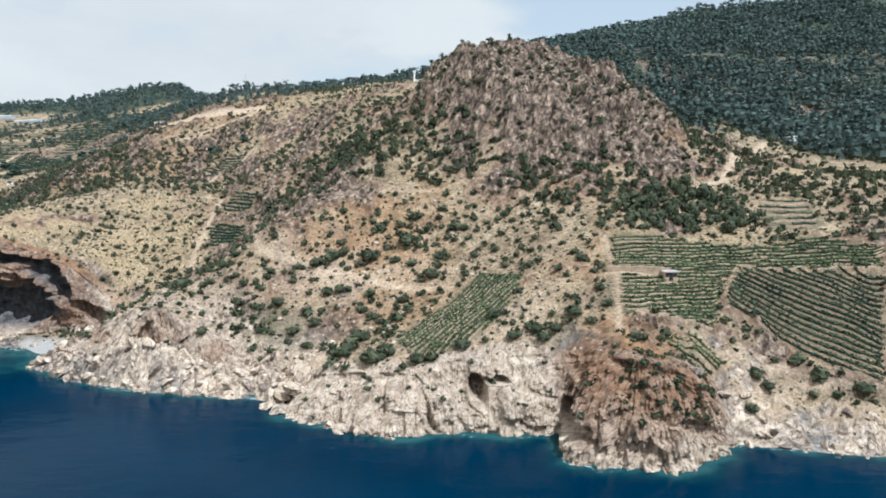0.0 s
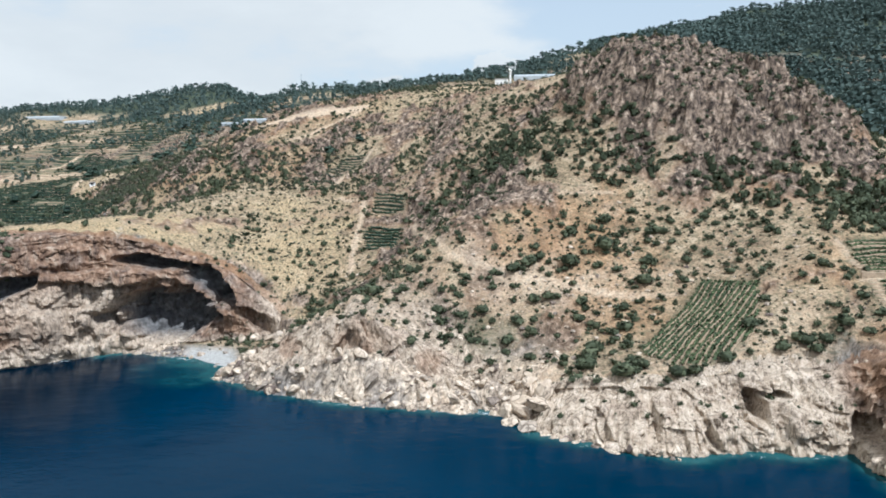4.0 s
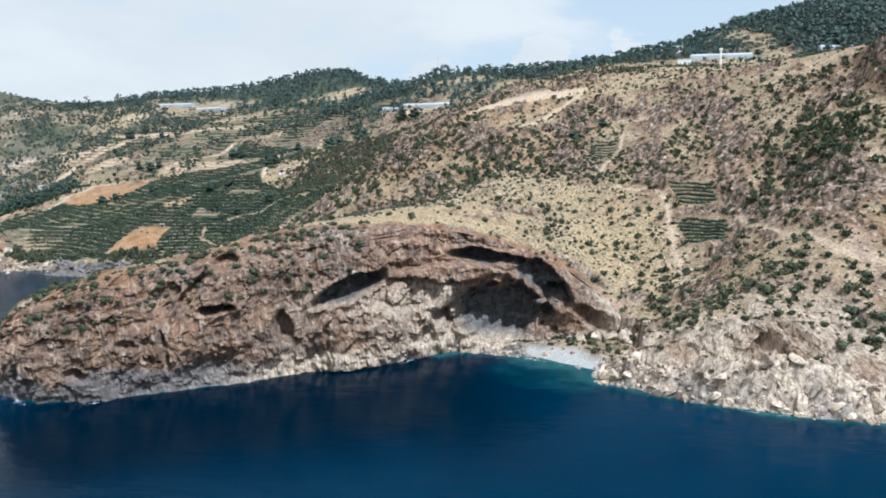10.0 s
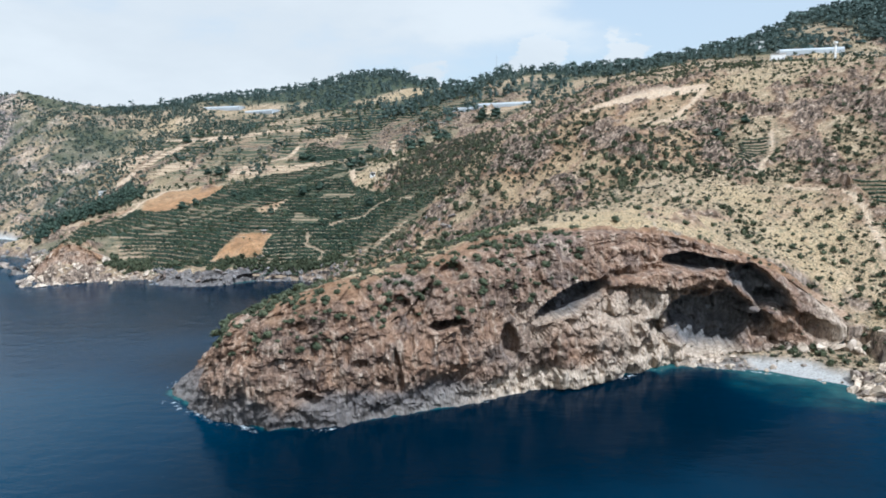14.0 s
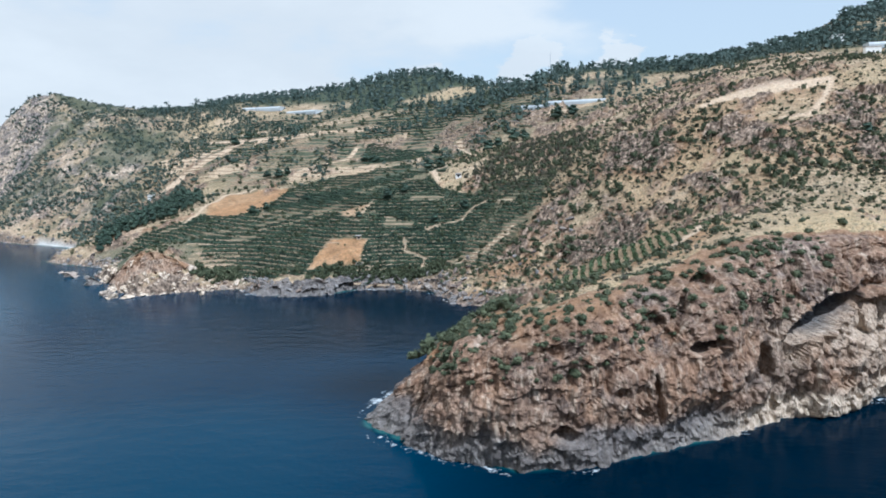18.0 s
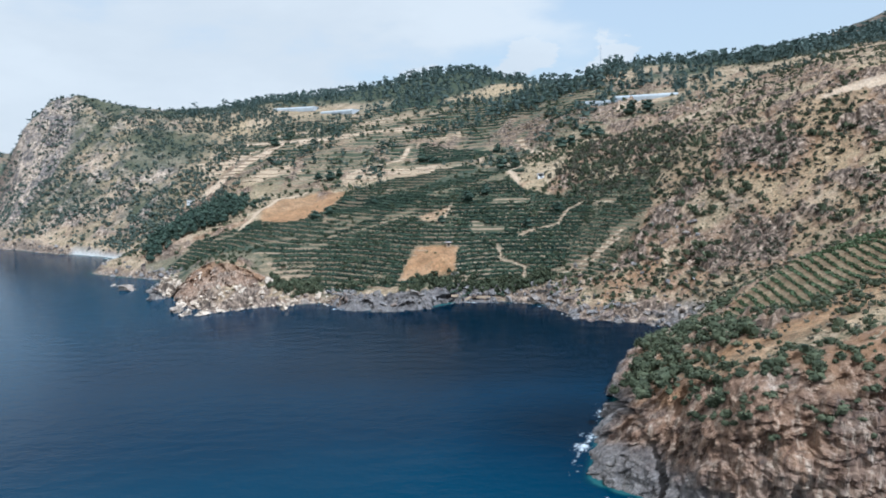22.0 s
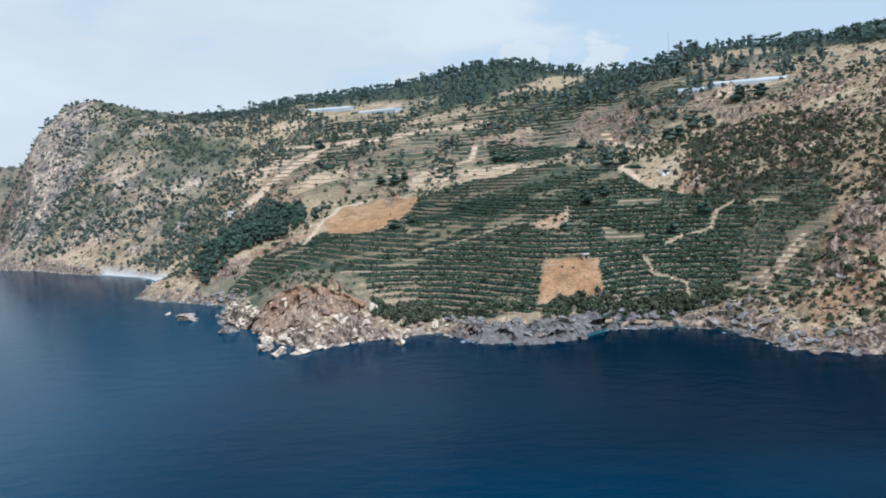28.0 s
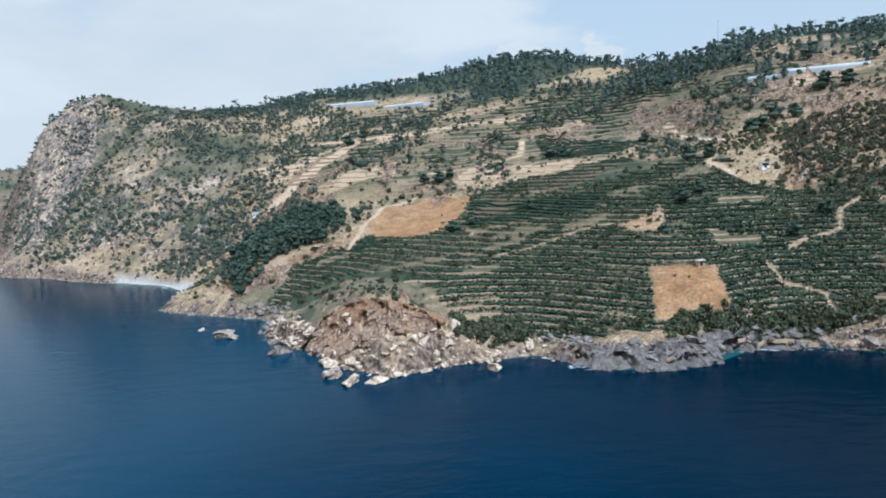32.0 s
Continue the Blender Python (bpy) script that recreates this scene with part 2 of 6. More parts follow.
BAY_SLOPE = [(-412, 408, 11), (-327, 398, 16), (-333, 412, 20), (-346, 418, 19), (-327, 457, 34), (-276, 464, 39),
             (-286, 493, 50), (-378, 593, 52), (-277, 563, 60), (-280, 607, 68), (-417, 564, 37), (-457, 544, 31),
             (-442, 514, 24), (-517, 630, 31), (-485, 637, 51), (-535, 674, 57), (-550, 701, 63), (-553, 788, 88),
             (-433, 817, 108), (-538, 850, 116), (-520, 514, 8), (-288, 405, 14)]
WEST_HILLS = [(-663, 716, 60), (-752, 783, 88), (-738, 772, 76), (-738, 792, 108), (-721, 796, 121), (-700, 806, 124), (-681, 816, 115), (-648, 830, 115), (-840, 1040, 76), (-935, 1060, 84), (-980, 1150, 80), (-800, 1000, 60), (-735, 900, 108), (-682, 1100, 122), (-601, 1100, 128),
              (-556, 1100, 130), (-648, 900, 116), (-544, 980, 129), (-422, 940, 142), (-358, 900, 147), (-381, 950, 150),
              (-209, 760, 126), (-245, 772, 121), (-161, 800, 124), (-126, 800, 130), (-69, 800, 142), (-880, 1200, 80), (-300, 850, 134)]
# where the far ridge stands: x and y of its line; the land falls away behind
RIDGE_X = [-2600, -900, -760, -700, -640, -540, -400, -330, -300, -209, -161, -69, 11, 80, 113, 296, 454, 3000]
RIDGE_Y = [1100, 830, 830, 900, 960, 1000, 960, 930, 870, 780, 800, 760, 730, 760, 900, 920, 850, 1000]
PLAN = np.array(ROCKY_HILL + EAST_SLOPE + CENTRE_SLOPE + HEADLAND + CLIFF_BROW + SHORE_BROW + SLAB_BROW + BLUFF_BROW + LEDGE_BROW + BAY_SLOPE + WEST_HILLS, float)


def shore_points(step):
    out = []
    for a, b in zip(SHORE[:-1], SHORE[1:]):
        n = max(1, int(np.hypot(*(b - a)) / step))
        out += [a + (b - a) * k / n for k in range(n)]
    return np.array(out)


def plate(x, y):
    """A thin plate through the plan's heights and, at 2 m, the shore."""
    sea = shore_points(22)
    sea = sea[~((sea[:, 0] < -104) & (sea[:, 0] > -296) & (sea[:, 1] < 330))]
    c = np.vstack([PLAN, np.c_[sea, np.full(len(sea), 2.0)]])
    n = len(c)
    p = c[:, :2] / 100

    def kernel(d2):
        return d2 * np.log(d2 + 1e-9)

    a = np.zeros((n + 3, n + 3))
    a[:n, :n] = kernel(((p[:, None] - p[None]) ** 2).sum(2)) + np.eye(n) * 0.002
    a[:n, n], a[:n, n + 1:] = 1, p
    a[n, :n], a[n + 1:, :n] = 1, p.T
    w = np.linalg.solve(a, np.r_[c[:, 2], 0, 0, 0])
    q = np.c_[x.ravel(), y.ravel()] / 100
    h = w[n] + q @ w[n + 1:]
    for k in range(n):
        h += w[k] * kernel((q[:, 0] - p[k, 0]) ** 2 + (q[:, 1] - p[k, 1]) ** 2)
    return h.reshape(x.shape)


def inland(x, y):
    """Metres from the shore, minus at sea."""
    shape = x.shape
    x, y = x.ravel(), y.ravel()
    best = np.full(x.shape, 1e9)
    inside = np.zeros(x.shape, bool)
    for a, b in zip(LAND, np.roll(LAND, -1, 0)):
        d = b - a
        u = np.clip(((x - a[0]) * d[0] + (y - a[1]) * d[1]) / (d @ d), 0, 1)
        best = np.minimum(best, (x - a[0] - u * d[0]) ** 2 + (y - a[1] - u * d[1]) ** 2)
        if a[1] != b[1]:
            cross = (a[1] > y) != (b[1] > y)
            inside ^= cross & (x < a[0] + (y - a[1]) / (b[1] - a[1]) * d[0])
    return (np.sqrt(best) * np.where(inside, 1, -1)).reshape(shape)


def spaced(parts):
    out = []
    for a, b, s in parts:
        n = max(1, round((b - a) / s))
        out += list(a + (b - a) * np.arange(n) / n)
    return np.array(out + [parts[-1][1]])


GX = spaced([(-2600, -1000, 60), (-1000, -760, 8), (-760, -560, 2.5), (-560, -320, 1.2), (-320, 110, 1.05), (110, 220, 2), (220, 520, 8), (520, 3000, 80)])
GY = spaced([(100, 130, 10), (130, 250, 0.95), (250, 360, 1.15), (360, 480, 1.25), (480, 640, 2), (640, 900, 4), (900, 1300, 10), (1300, 4600, 110)])


def bilinear(gx, gy, field, x, y):
    i = np.clip(np.searchsorted(gx, x) - 1, 0, len(gx) - 2)
    j = np.clip(np.searchsorted(gy, y) - 1, 0, len(gy) - 2)
    u = np.clip((x - gx[i]) / (gx[i + 1] - gx[i]), 0, 1)
    v = np.clip((y - gy[j]) / (gy[j + 1] - gy[j]), 0, 1)
    return (field[i, j] * (1 - u) + field[i + 1, j] * u) * (1 - v) + (field[i, j + 1] * (1 - u) + field[i + 1, j + 1] * u) * v


CX = spaced([(-2600, -1000, 100), (-1000, 520, 6), (520, 3000, 100)])
CY = spaced([(100, 660, 6), (660, 1300, 16), (1300, 4600, 150)])
COARSE = plate(*np.meshgrid(CX, CY, indexing="ij"))
X, Y = np.meshgrid(GX, GY, indexing="ij")
BASE = bilinear(CX, CY, COARSE, X, Y)
D = inland(X + 2.5 * fbm(X, Y, 14, 3), Y + 2.5 * fbm(X + 90, Y, 14, 3))


def inside(poly, x, y):
    out = np.zeros(np.shape(x), bool)
    for a, b in zip(poly, np.roll(poly, -1, 0)):
        if a[1] != b[1]:
            out ^= ((a[1] > y) != (b[1] > y)) & (x < a[0] + (y - a[1]) / (b[1] - a[1]) * (b[0] - a[0]))
    return out


def land_heights():
    h = BASE - 0.24 * np.maximum(0, Y - np.interp(X, RIDGE_X, RIDGE_Y)) - 0.1 * np.maximum(0, Y - 1200)
    h = np.maximum(h, smooth(1300, 1900, Y) * smooth(-700, -1100, X) * (15 + 95 * ridged(X, Y, 700, 3) + 30 * smooth(-1300, -2000, X)))
    h = np.maximum(h, 1.0 + 0.1 * np.clip(D, 0, 30))
    rough = 0.5 + 1.2 * smooth(0, 1, ridged(X, Y, 60, 2))
    near = 1 - smooth(500, 900, Y)
    h = h + rough * 1.6 * fbm(X, Y, 26, 5, 0.55) * smooth(4, 20, D)
    rock = smooth(30, 3, D)
    h = h + rock * near * (1.5 * blocks(X, Y, 6) + 0.9 * blocks(X, Y, 2.6, 5))
    h = h + rock * (1.6 * (ridged(X, Y, 13, 4) - 0.55) + 1.0 * fbm(X, Y, 4, 3)) * near
    apron = inside(np.array([(-104, 245), (-114, 247), (-127, 248), (-145, 247), (-158, 243), (-156, 236), (-137, 230), (-119, 218), (-108, 222)], float), X, Y)
    h = np.where(apron, np.minimum(h, 0.6 + 0.1 * np.clip(D, 0, 30) + 1.2 * ridged(X, Y, 5, 3)), h)
    h = np.where(D > 0, h * smooth(-0.5, 5, D) + 0.0, 0.25 * D - 0.2)
    return h


HEIGHT = land_heights()


# seaward of a brow the cliff stands as a surface of its own
STRIP = np.zeros(X.shape, bool)
for foot_line, brow_line, start in ((CLIFF_FOOT, CLIFF_BROW, 4), (SHORE_FOOT, SHORE_BROW, 0), (SLAB_FOOT, SLAB_BROW, 99), (BLUFF_FOOT, BLUFF_BROW, 99), (LEDGE_FOOT, LEDGE_BROW, 99)):
    low, top = np.array(foot_line, float)[:, :2], np.array(brow_line, float)[:, :2]
    ends = [np.r_[[0.65 * p[0] + 0.35 * p[1]], p[1:-1], [0.65 * p[-1] + 0.35 * p[-2]]] for p in (low, top)]
    STRIP |= inside(np.vstack([ends[0], ends[1][::-1]]), X, Y)
    if start > 50:
        continue
    out = low[start:] + 15 * (low - top)[start:] / np.linalg.norm((low - top)[start:], axis=1)[:, None]
    HEIGHT = np.where(inside(np.vstack([low[start:], out[::-1]]), X, Y), np.minimum(HEIGHT, -3.5), HEIGHT)


def ground_at(x, y):
    return bilinear(GX, GY, HEIGHT, np.asarray(x, float), np.asarray(y, float))


# ---- what covers the land: patches of the plan, with uneven edges ----
WOB_X, WOB_Y = fbm(X, Y, 18, 4), fbm(X + 300, Y + 70, 18, 4)


def region(poly, soft=3.0, wobble=5.0, x=None, y=None):
    """1 inside the patch, 0 outside, over the ground's grid."""
    poly = np.array(poly, float)
    out = np.zeros(X.shape)
    pad = soft + wobble + 2
    i0, i1 = np.searchsorted(GX, [poly[:, 0].min() - pad, poly[:, 0].max() + pad])
    j0, j1 = np.searchsorted(GY, [poly[:, 1].min() - pad, poly[:, 1].max() + pad])
    sl = (slice(i0, i1), slice(j0, j1))
    x, y = X[sl] + wobble * WOB_X[sl], Y[sl] + wobble * WOB_Y[sl]
    best = np.full(x.shape, 1e9)
    for a, b in zip(poly, np.roll(poly, -1, 0)):
        d = b - a
        u = np.clip(((x - a[0]) * d[0] + (y - a[1]) * d[1]) / (d @ d + 1e-9), 0, 1)
        best = np.minimum(best, (x - a[0] - u * d[0]) ** 2 + (y - a[1] - u * d[1]) ** 2)
    sd = np.sqrt(best) * np.where(inside(poly, x, y), 1, -1)
    out[sl] = smooth(-soft, soft, sd)
    return out


def along(line, width, soft=1.0):
    line = np.array(line, float)
    best = np.full(X.shape, 1e9)
    i0, i1 = np.searchsorted(GX, [line[:, 0].min() - 8, line[:, 0].max() + 8])
    j0, j1 = np.searchsorted(GY, [line[:, 1].min() - 8, line[:, 1].max() + 8])
    sl = (slice(i0, i1), slice(j0, j1))
    x, y = X[sl] + 1.5 * WOB_X[sl], Y[sl] + 1.5 * WOB_Y[sl]
    near = np.full(x.shape, 1e9)
    for a, b in zip(line[:-1], line[1:]):
        d = b - a
        u = np.clip(((x - a[0]) * d[0] + (y - a[1]) * d[1]) / (d @ d), 0, 1)
        near = np.minimum(near, (x - a[0] - u * d[0]) ** 2 + (y - a[1] - u * d[1]) ** 2)
    best[sl] = near
    return smooth(width / 2 + soft, width / 2 - soft, np.sqrt(best))


P_CRAG = [(-12, 298), (-8, 332), (22, 338), (52, 316), (82, 296), (90, 266), (62, 252), (41, 254), (19, 264)]
P_VINE_EAST = [(45, 206), (57, 208), (69, 206), (84, 205), (103, 208.5), (119, 203), (114, 194), (96, 196), (79, 198), (71, 190), (68, 182), (65, 175.5), (52, 173), (40, 171), (41, 185)]
P_VINE_EAST_STEEP = [(73, 190), (80, 197), (96, 195), (114, 193), (107, 180), (98, 163), (90, 168), (82, 173), (79, 177), (75, 180), (70, 183)]
P_VINE_EAST_LOW = [(49, 165.5), (59, 171), (65, 168), (60, 161), (53, 158)]
P_TERRACE_NE = [(96, 232), (112, 233), (106, 213), (93, 214)]
P_TERRACE_FAR_EAST = [(122, 229), (136, 231), (124, 210), (114, 207)]
P_VINE_MID = [(9.5, 208.5), (21.5, 198.5), (15, 181), (3, 173.5), (-8, 176.5), (-11.5, 184.5)]
P_OLIVE = [(-53, 201), (-40, 197), (-38, 206), (-46, 214), (-55, 212)]
P_VINE_UP = [(-84, 303), (-72, 294), (-72, 281), (-85, 285)]
P_VINE_LOW = [(-87, 280), (-72, 276), (-73, 264), (-85, 270)]
P_FIELD_UP = [(-118, 334), (-103, 362), (-90, 357), (-94, 346), (-106, 333)]
P_VINE_HEAD = [(-254, 264), (-243, 282), (-230, 293), (-214, 303), (-200, 308), (-191, 303), (-198, 277), (-214, 259), (-224, 251), (-236, 247), (-246, 250), (-252, 256)]
P_BAY = [(-470, 470), (-478, 505), (-457, 512), (-433, 528), (-398, 558), (-348, 578), (-318, 576), (-299, 500), (-289, 473),
         (-273, 460), (-258, 435), (-283, 388), (-325, 387), (-348, 382), (-377, 393), (-397, 404), (-412, 400), (-415, 427), (-439, 468)]
P_BAY_WEST = [(-481, 474), (-477, 493), (-462, 506), (-450, 514), (-444, 502), (-446, 476), (-450, 444), (-464, 448), (-472, 462)]
P_ORANGE = [(-341, 417), (-321.5, 413), (-323, 394), (-345.5, 387)]
P_BROWN = [(-447, 534), (-440, 560), (-422, 569), (-397, 564), (-401, 530), (-409, 509), (-423, 507), (-442, 517)]
P_CROP = [(-398, 499), (-398, 545), (-372, 522), (-338, 495), (-349, 476), (-386, 490)]
P_GREEN_A = [(-358, 646), (-326, 622), (-295, 599), (-328, 583), (-356, 610)]
P_GREEN_B = [(-321, 558), (-287, 522), (-288, 490), (-306, 512), (-322, 538)]
P_CLEARING_WEST = [(-548, 690), (-522, 702), (-494, 698), (-504, 667), (-526, 652)]
P_DRY_BELT = [(-416, 402), (-378, 393), (-347, 384), (-324, 388), (-300, 392), (-300, 412), (-346, 424), (-380, 428), (-414, 432)]
P_BARE_PLOTS = [(-343, 453), (-326, 460), (-329, 440), (-340, 446)]
P_GROVE = [(-510, 505), (-522, 560), (-522, 622), (-486, 604), (-455, 536), (-471, 527), (-492, 512), (-496, 490)]
P_BURNT = [(-276, 496), (-239, 537), (-210, 518), (-213, 455), (-232, 420), (-257, 441), (-269, 473)]
P_SHORE_BUSH_A = [(-403, 403), (-383, 406), (-378, 396), (-400, 393)]
P_SHORE_BUSH_B = [(-346, 379), (-336, 388), (-324, 396), (-300, 397), (-281, 396), (-282, 386), (-303, 389), (-321, 390), (-334, 382)]
P_PINK = [(-72, 252), (-50, 249), (-12, 253), (29, 236), (19, 221), (-1, 214), (-20, 205), (-40, 207), (-64, 222)]
P_GRASS_VALLEY = [(-136, 256), (-130, 318), (-100, 328), (-88, 302), (-90, 271), (-98, 256), (-112, 251)]
P_GRASS_HEAD = [(-212, 225), (-185, 252), (-162, 285), (-136, 280), (-140, 258), (-178, 238), (-200, 229)]
P_ORANGE_EARTH = [(-262, 212), (-215, 232), (-190, 280), (-220, 292), (-255, 285), (-270, 250), (-272, 225)]
P_RED_CRAG = [(-212, 402), (-200, 440), (-183, 424), (-178, 399), (-190, 386)]
P_CLEARING = [(-163, 427), (-150, 431), (-128, 430), (-101, 428), (-103, 422), (-120, 419), (-138, 421), (-160, 424)]
P_PALE_SLOPE = [(-204, 362), (-188, 370), (-168, 363), (-172, 351), (-191, 355)]
P_FOREST_EAST = [(92, 345), (75, 420), (60, 520), (80, 700), (60, 1000), (900, 1000), (900, 420), (280, 330), (205, 360), (150, 400), (126, 366)]
P_WOOD_EAST = [(52, 228), (60, 246), (78, 244), (96, 226), (86, 208), (69, 210), (56, 214)]
P_FIELD_EAST = [(112, 252), (135, 268), (128, 282), (113, 270)]
P_BEACH_COVE = [(-136, 233), (-138, 243), (-124, 240), (-117, 226), (-122, 220)]
P_BEACH_WEST = [(-534, 525), (-534, 552), (-572, 583), (-605, 602), (-605, 590), (-570, 570), (-543, 545), (-541, 525)]
P_RED_POINT = [(30, 150), (34, 172), (50, 170), (62, 160), (54, 148), (44, 146)]
P_UPLAND = [(-545, 690), (-500, 640), (-440, 580), (-330, 575), (-290, 560), (-250, 580), (-190, 570), (-200, 650), (-300, 740), (-400, 790), (-500, 810)]
P_WEST_CRAG = [(-690, 660), (-745, 712), (-780, 800), (-740, 830), (-700, 800), (-690, 740)]
P_HILL_EARTH = [(-80, 262), (-40, 262), (30, 250), (60, 232), (46, 180), (20, 175), (-10, 190), (-50, 205), (-90, 225)]
P_OUTCROP_A = [(-46, 248), (-21, 242), (-19, 254), (-33, 264), (-48, 266)]
P_OUTCROP_B = [(-57, 237), (-42, 230), (-43, 250), (-57, 258)]
P_CREAM = [(-71, 249), (-53, 236), (-29, 234), (-12, 220), (-20, 208), (-40, 208), (-62, 226)]
P_SCRUB_BELT = [(-66, 262), (-60, 300), (-40, 318), (-16, 304), (8, 270), (34, 258), (62, 252), (84, 226), (70, 212), (46, 214), (24, 243), (-11, 253), (-43, 266)]
P_WHITE_BROW = [(-38, 182), (-8, 166), (22, 168), (36, 172), (32, 184), (10, 182), (-10, 178), (-30, 190)]
P_BAY_SCRUB = [(-288, 388), (-262, 392), (-238, 405), (-228, 380), (-236, 345), (-250, 338), (-268, 350), (-280, 372)]
P_BELT = [(-70, 262), (-30, 300), (15, 270), (60, 258), (88, 264), (66, 236), (10, 246), (-40, 254)]
P_BAY_EAST = [(-283, 390), (-258, 435), (-273, 460), (-258, 468), (-232, 445), (-238, 410), (-262, 380)]
P_SCREE = [(-60, 186), (-110, 205), (-118, 225), (-108, 236), (-70, 222), (-44, 205), (-20, 182), (-10, 164), (-38, 176)]
P_RIDGE_WOOD = [(-620, 830), (-480, 850), (-300, 700), (-190, 650), (-120, 610), (40, 590), (60, 1000), (-640, 1050)]
P_WEST_SCRUB = [(-760, 720), (-700, 660), (-600, 620), (-545, 600), (-560, 760), (-640, 860), (-760, 860)]
PATHS = [([(42, 188.5), (50, 188), (57, 189.5)], 2.4), ([(40, 166), (44, 186), (45, 207)], 1.6), ([(82, 239), (91, 247), (101, 264), (120, 310), (146, 355), (180, 404)], 3.2), ([(-68, 272), (-64, 259), (-62, 245), (-56, 230), (-38, 221), (-28, 218), (-15, 213), (5, 206)], 1.7),
         ([(-22, 252.5), (-12, 251.5), (-3, 250.5)], 0.9), ([(-285, 616), (-279, 580), (-275, 539)], 4),
         ([(-287, 520), (-296, 503), (-291, 483)], 3), ([(-391, 455), (-379, 455), (-368, 458), (-354, 459), (-345, 456)], 1.6), ([(-332, 438), (-327, 452), (-326, 465)], 1.2), ([(-294, 425), (-289, 428), (-277, 429), (-270, 442), (-263, 444), (-251, 431)], 1.6), ([(-272, 386), (-268, 392), (-259, 399), (-253, 400)], 2), ([(-453, 508), (-448, 534), (-441, 563), (-424, 573)], 2.6),
         ([(-365, 640), (-368, 612), (-395, 600), (-420, 606)], 4), ([(-106, 333), (-96, 346), (-91, 360)], 2), ([(-89, 262), (-88, 300), (-100, 318)], 2),
         ([(-103, 421), (-115, 400), (-127, 384), (-137, 387)], 2.5), ([(-199, 284), (-204, 271), (-211, 262), (-212, 255)], 3.0), ([(-304, 418), (-303, 408), (-292, 402), (-295, 391)], 1.4), ([(-252, 405), (-268, 396), (-278, 391)], 1.8), ([(-470, 700), (-500, 660), (-520, 640)], 10), ([(-440, 690), (-470, 700), (-520, 735)], 8)]

GRAD_X, GRAD_Y = np.gradient(HEIGHT, GX, GY)
SLOPE = np.hypot(GRAD_X, GRAD_Y)
PATCH = fbm(X, Y, 40, 5)
FINE = fbm(X + 55, Y, 7, 4)


def plots(x, y, w, h):
    """A number for each plot of the tilled land."""
    u, v = x / w + 0.5 * fbm(x, y, 40, 2), y / h + 0.5 * fbm(x + 30, y, 40, 2)
    vi = np.floor(v).astype(int)
    ui = np.floor(u + 0.5 * (vi & 1)).astype(int)
    return np.maximum(LATTICE[(ui * 7 + 3) & 255, (vi * 5 + 11) & 255], 0.5 * (abs(x + 343) < 36) * (abs(y - 414) < 30))


PLOT, STRIPE = plots(X, Y, 34, 22), plots(X + 9, Y, 15, 6)
crag, red = region(P_CRAG, 5, 8), region(P_RED_CRAG, 5, 6)
bay = np.maximum(region(P_BAY, 2, 3), region(P_BAY_EAST, 3, 4))
bay = np.clip(np.maximum(bay, 0.85 * region(P_BAY_WEST, 2, 3)), 0, 1)
vines = np.maximum.reduce([region(p, 1.5, 1.5) for p in (P_VINE_EAST, P_VINE_EAST_STEEP, P_VINE_EAST_LOW, P_TERRACE_NE, P_VINE_MID, P_VINE_UP, P_VINE_LOW, P_VINE_HEAD)])
roads = np.maximum.reduce([along(line, w) for line, w in PATHS])

# crags stand up in ribs and steps
RIB = ridged(X * 1.3, Y * 0.8, 15, 4) - 0.5
HEIGHT += 7 * region(P_CRAG, 9, 9) - 3 * smooth(25, 0, abs(X + 14)) * smooth(300, 320, Y) * smooth(370, 350, Y)
# the western shoulder of the crag is steep
HEIGHT += 5 * smooth(-11, -4, X + 2 * PATCH) * smooth(22, 4, X) * smooth(279, 292, Y) * smooth(332, 316, Y)
HEIGHT += crag * smooth(0.25, 0.9, crag) * (3 * RIB + 3.5 * fbm(X, Y, 9, 3)) + red * (5 * RIB + 2 * fbm(X, Y, 6, 3))
step = 3.2
HEIGHT = HEIGHT * (1 - 0.25 * crag) + 0.25 * crag * step * (np.floor(HEIGHT / step + PATCH) + smooth(0.55, 1, (HEIGHT / step + PATCH) % 1) - PATCH)
# broken outcrops on the slopes
knoll = smooth(0.63, 0.78, ridged(X + 40, Y, 30, 3)) * smooth(0.18, 0.45, SLOPE) * smooth(8, 25, D) * smooth(760, 600, Y)
scree, bay_scrub = region(P_SCREE, 5, 8), region(P_BAY_SCRUB, 6, 6)
knoll = np.clip(knoll * (1 - 0.9 * region([(-5, 200), (40, 196), (48, 230), (0, 236)], 4, 5)) * (1 - region(P_CLEARING, 3, 4)) * (1 - 0.85 * np.maximum(region(P_PINK, 6, 8), scree)) * (1 - bay - vines - roads) * (1 - 0.7 * region(P_GRASS_VALLEY, 8, 10)) + region(P_OUTCROP_A, 3, 5) + 0.8 * region(P_OUTCROP_B, 3, 5), 0, 1) + 0.9 * region(P_WEST_CRAG, 12, 15)
HEIGHT += knoll * (3.2 * blocks(X, Y, 7, 3) + 1.6 * blocks(X, Y, 2.8, 8) + 0.8) + crag * (4.4 * blocks(X, Y * 0.7, 9, 11) + 2.2 * blocks(X, Y * 0.8, 4, 4) + 0.9 * blocks(X, Y, 2.2, 9))
HEIGHT += np.maximum(np.maximum(scree, bay_scrub), smooth(50, 58, X) * smooth(168, 158, Y) * smooth(1, 5, D)) * smooth(-0.5, 0.2, FINE + PATCH) * (2.6 * blocks(X, Y, 7, 21) + 1.3 * blocks(X, Y, 2.8, 8) + 0.5)
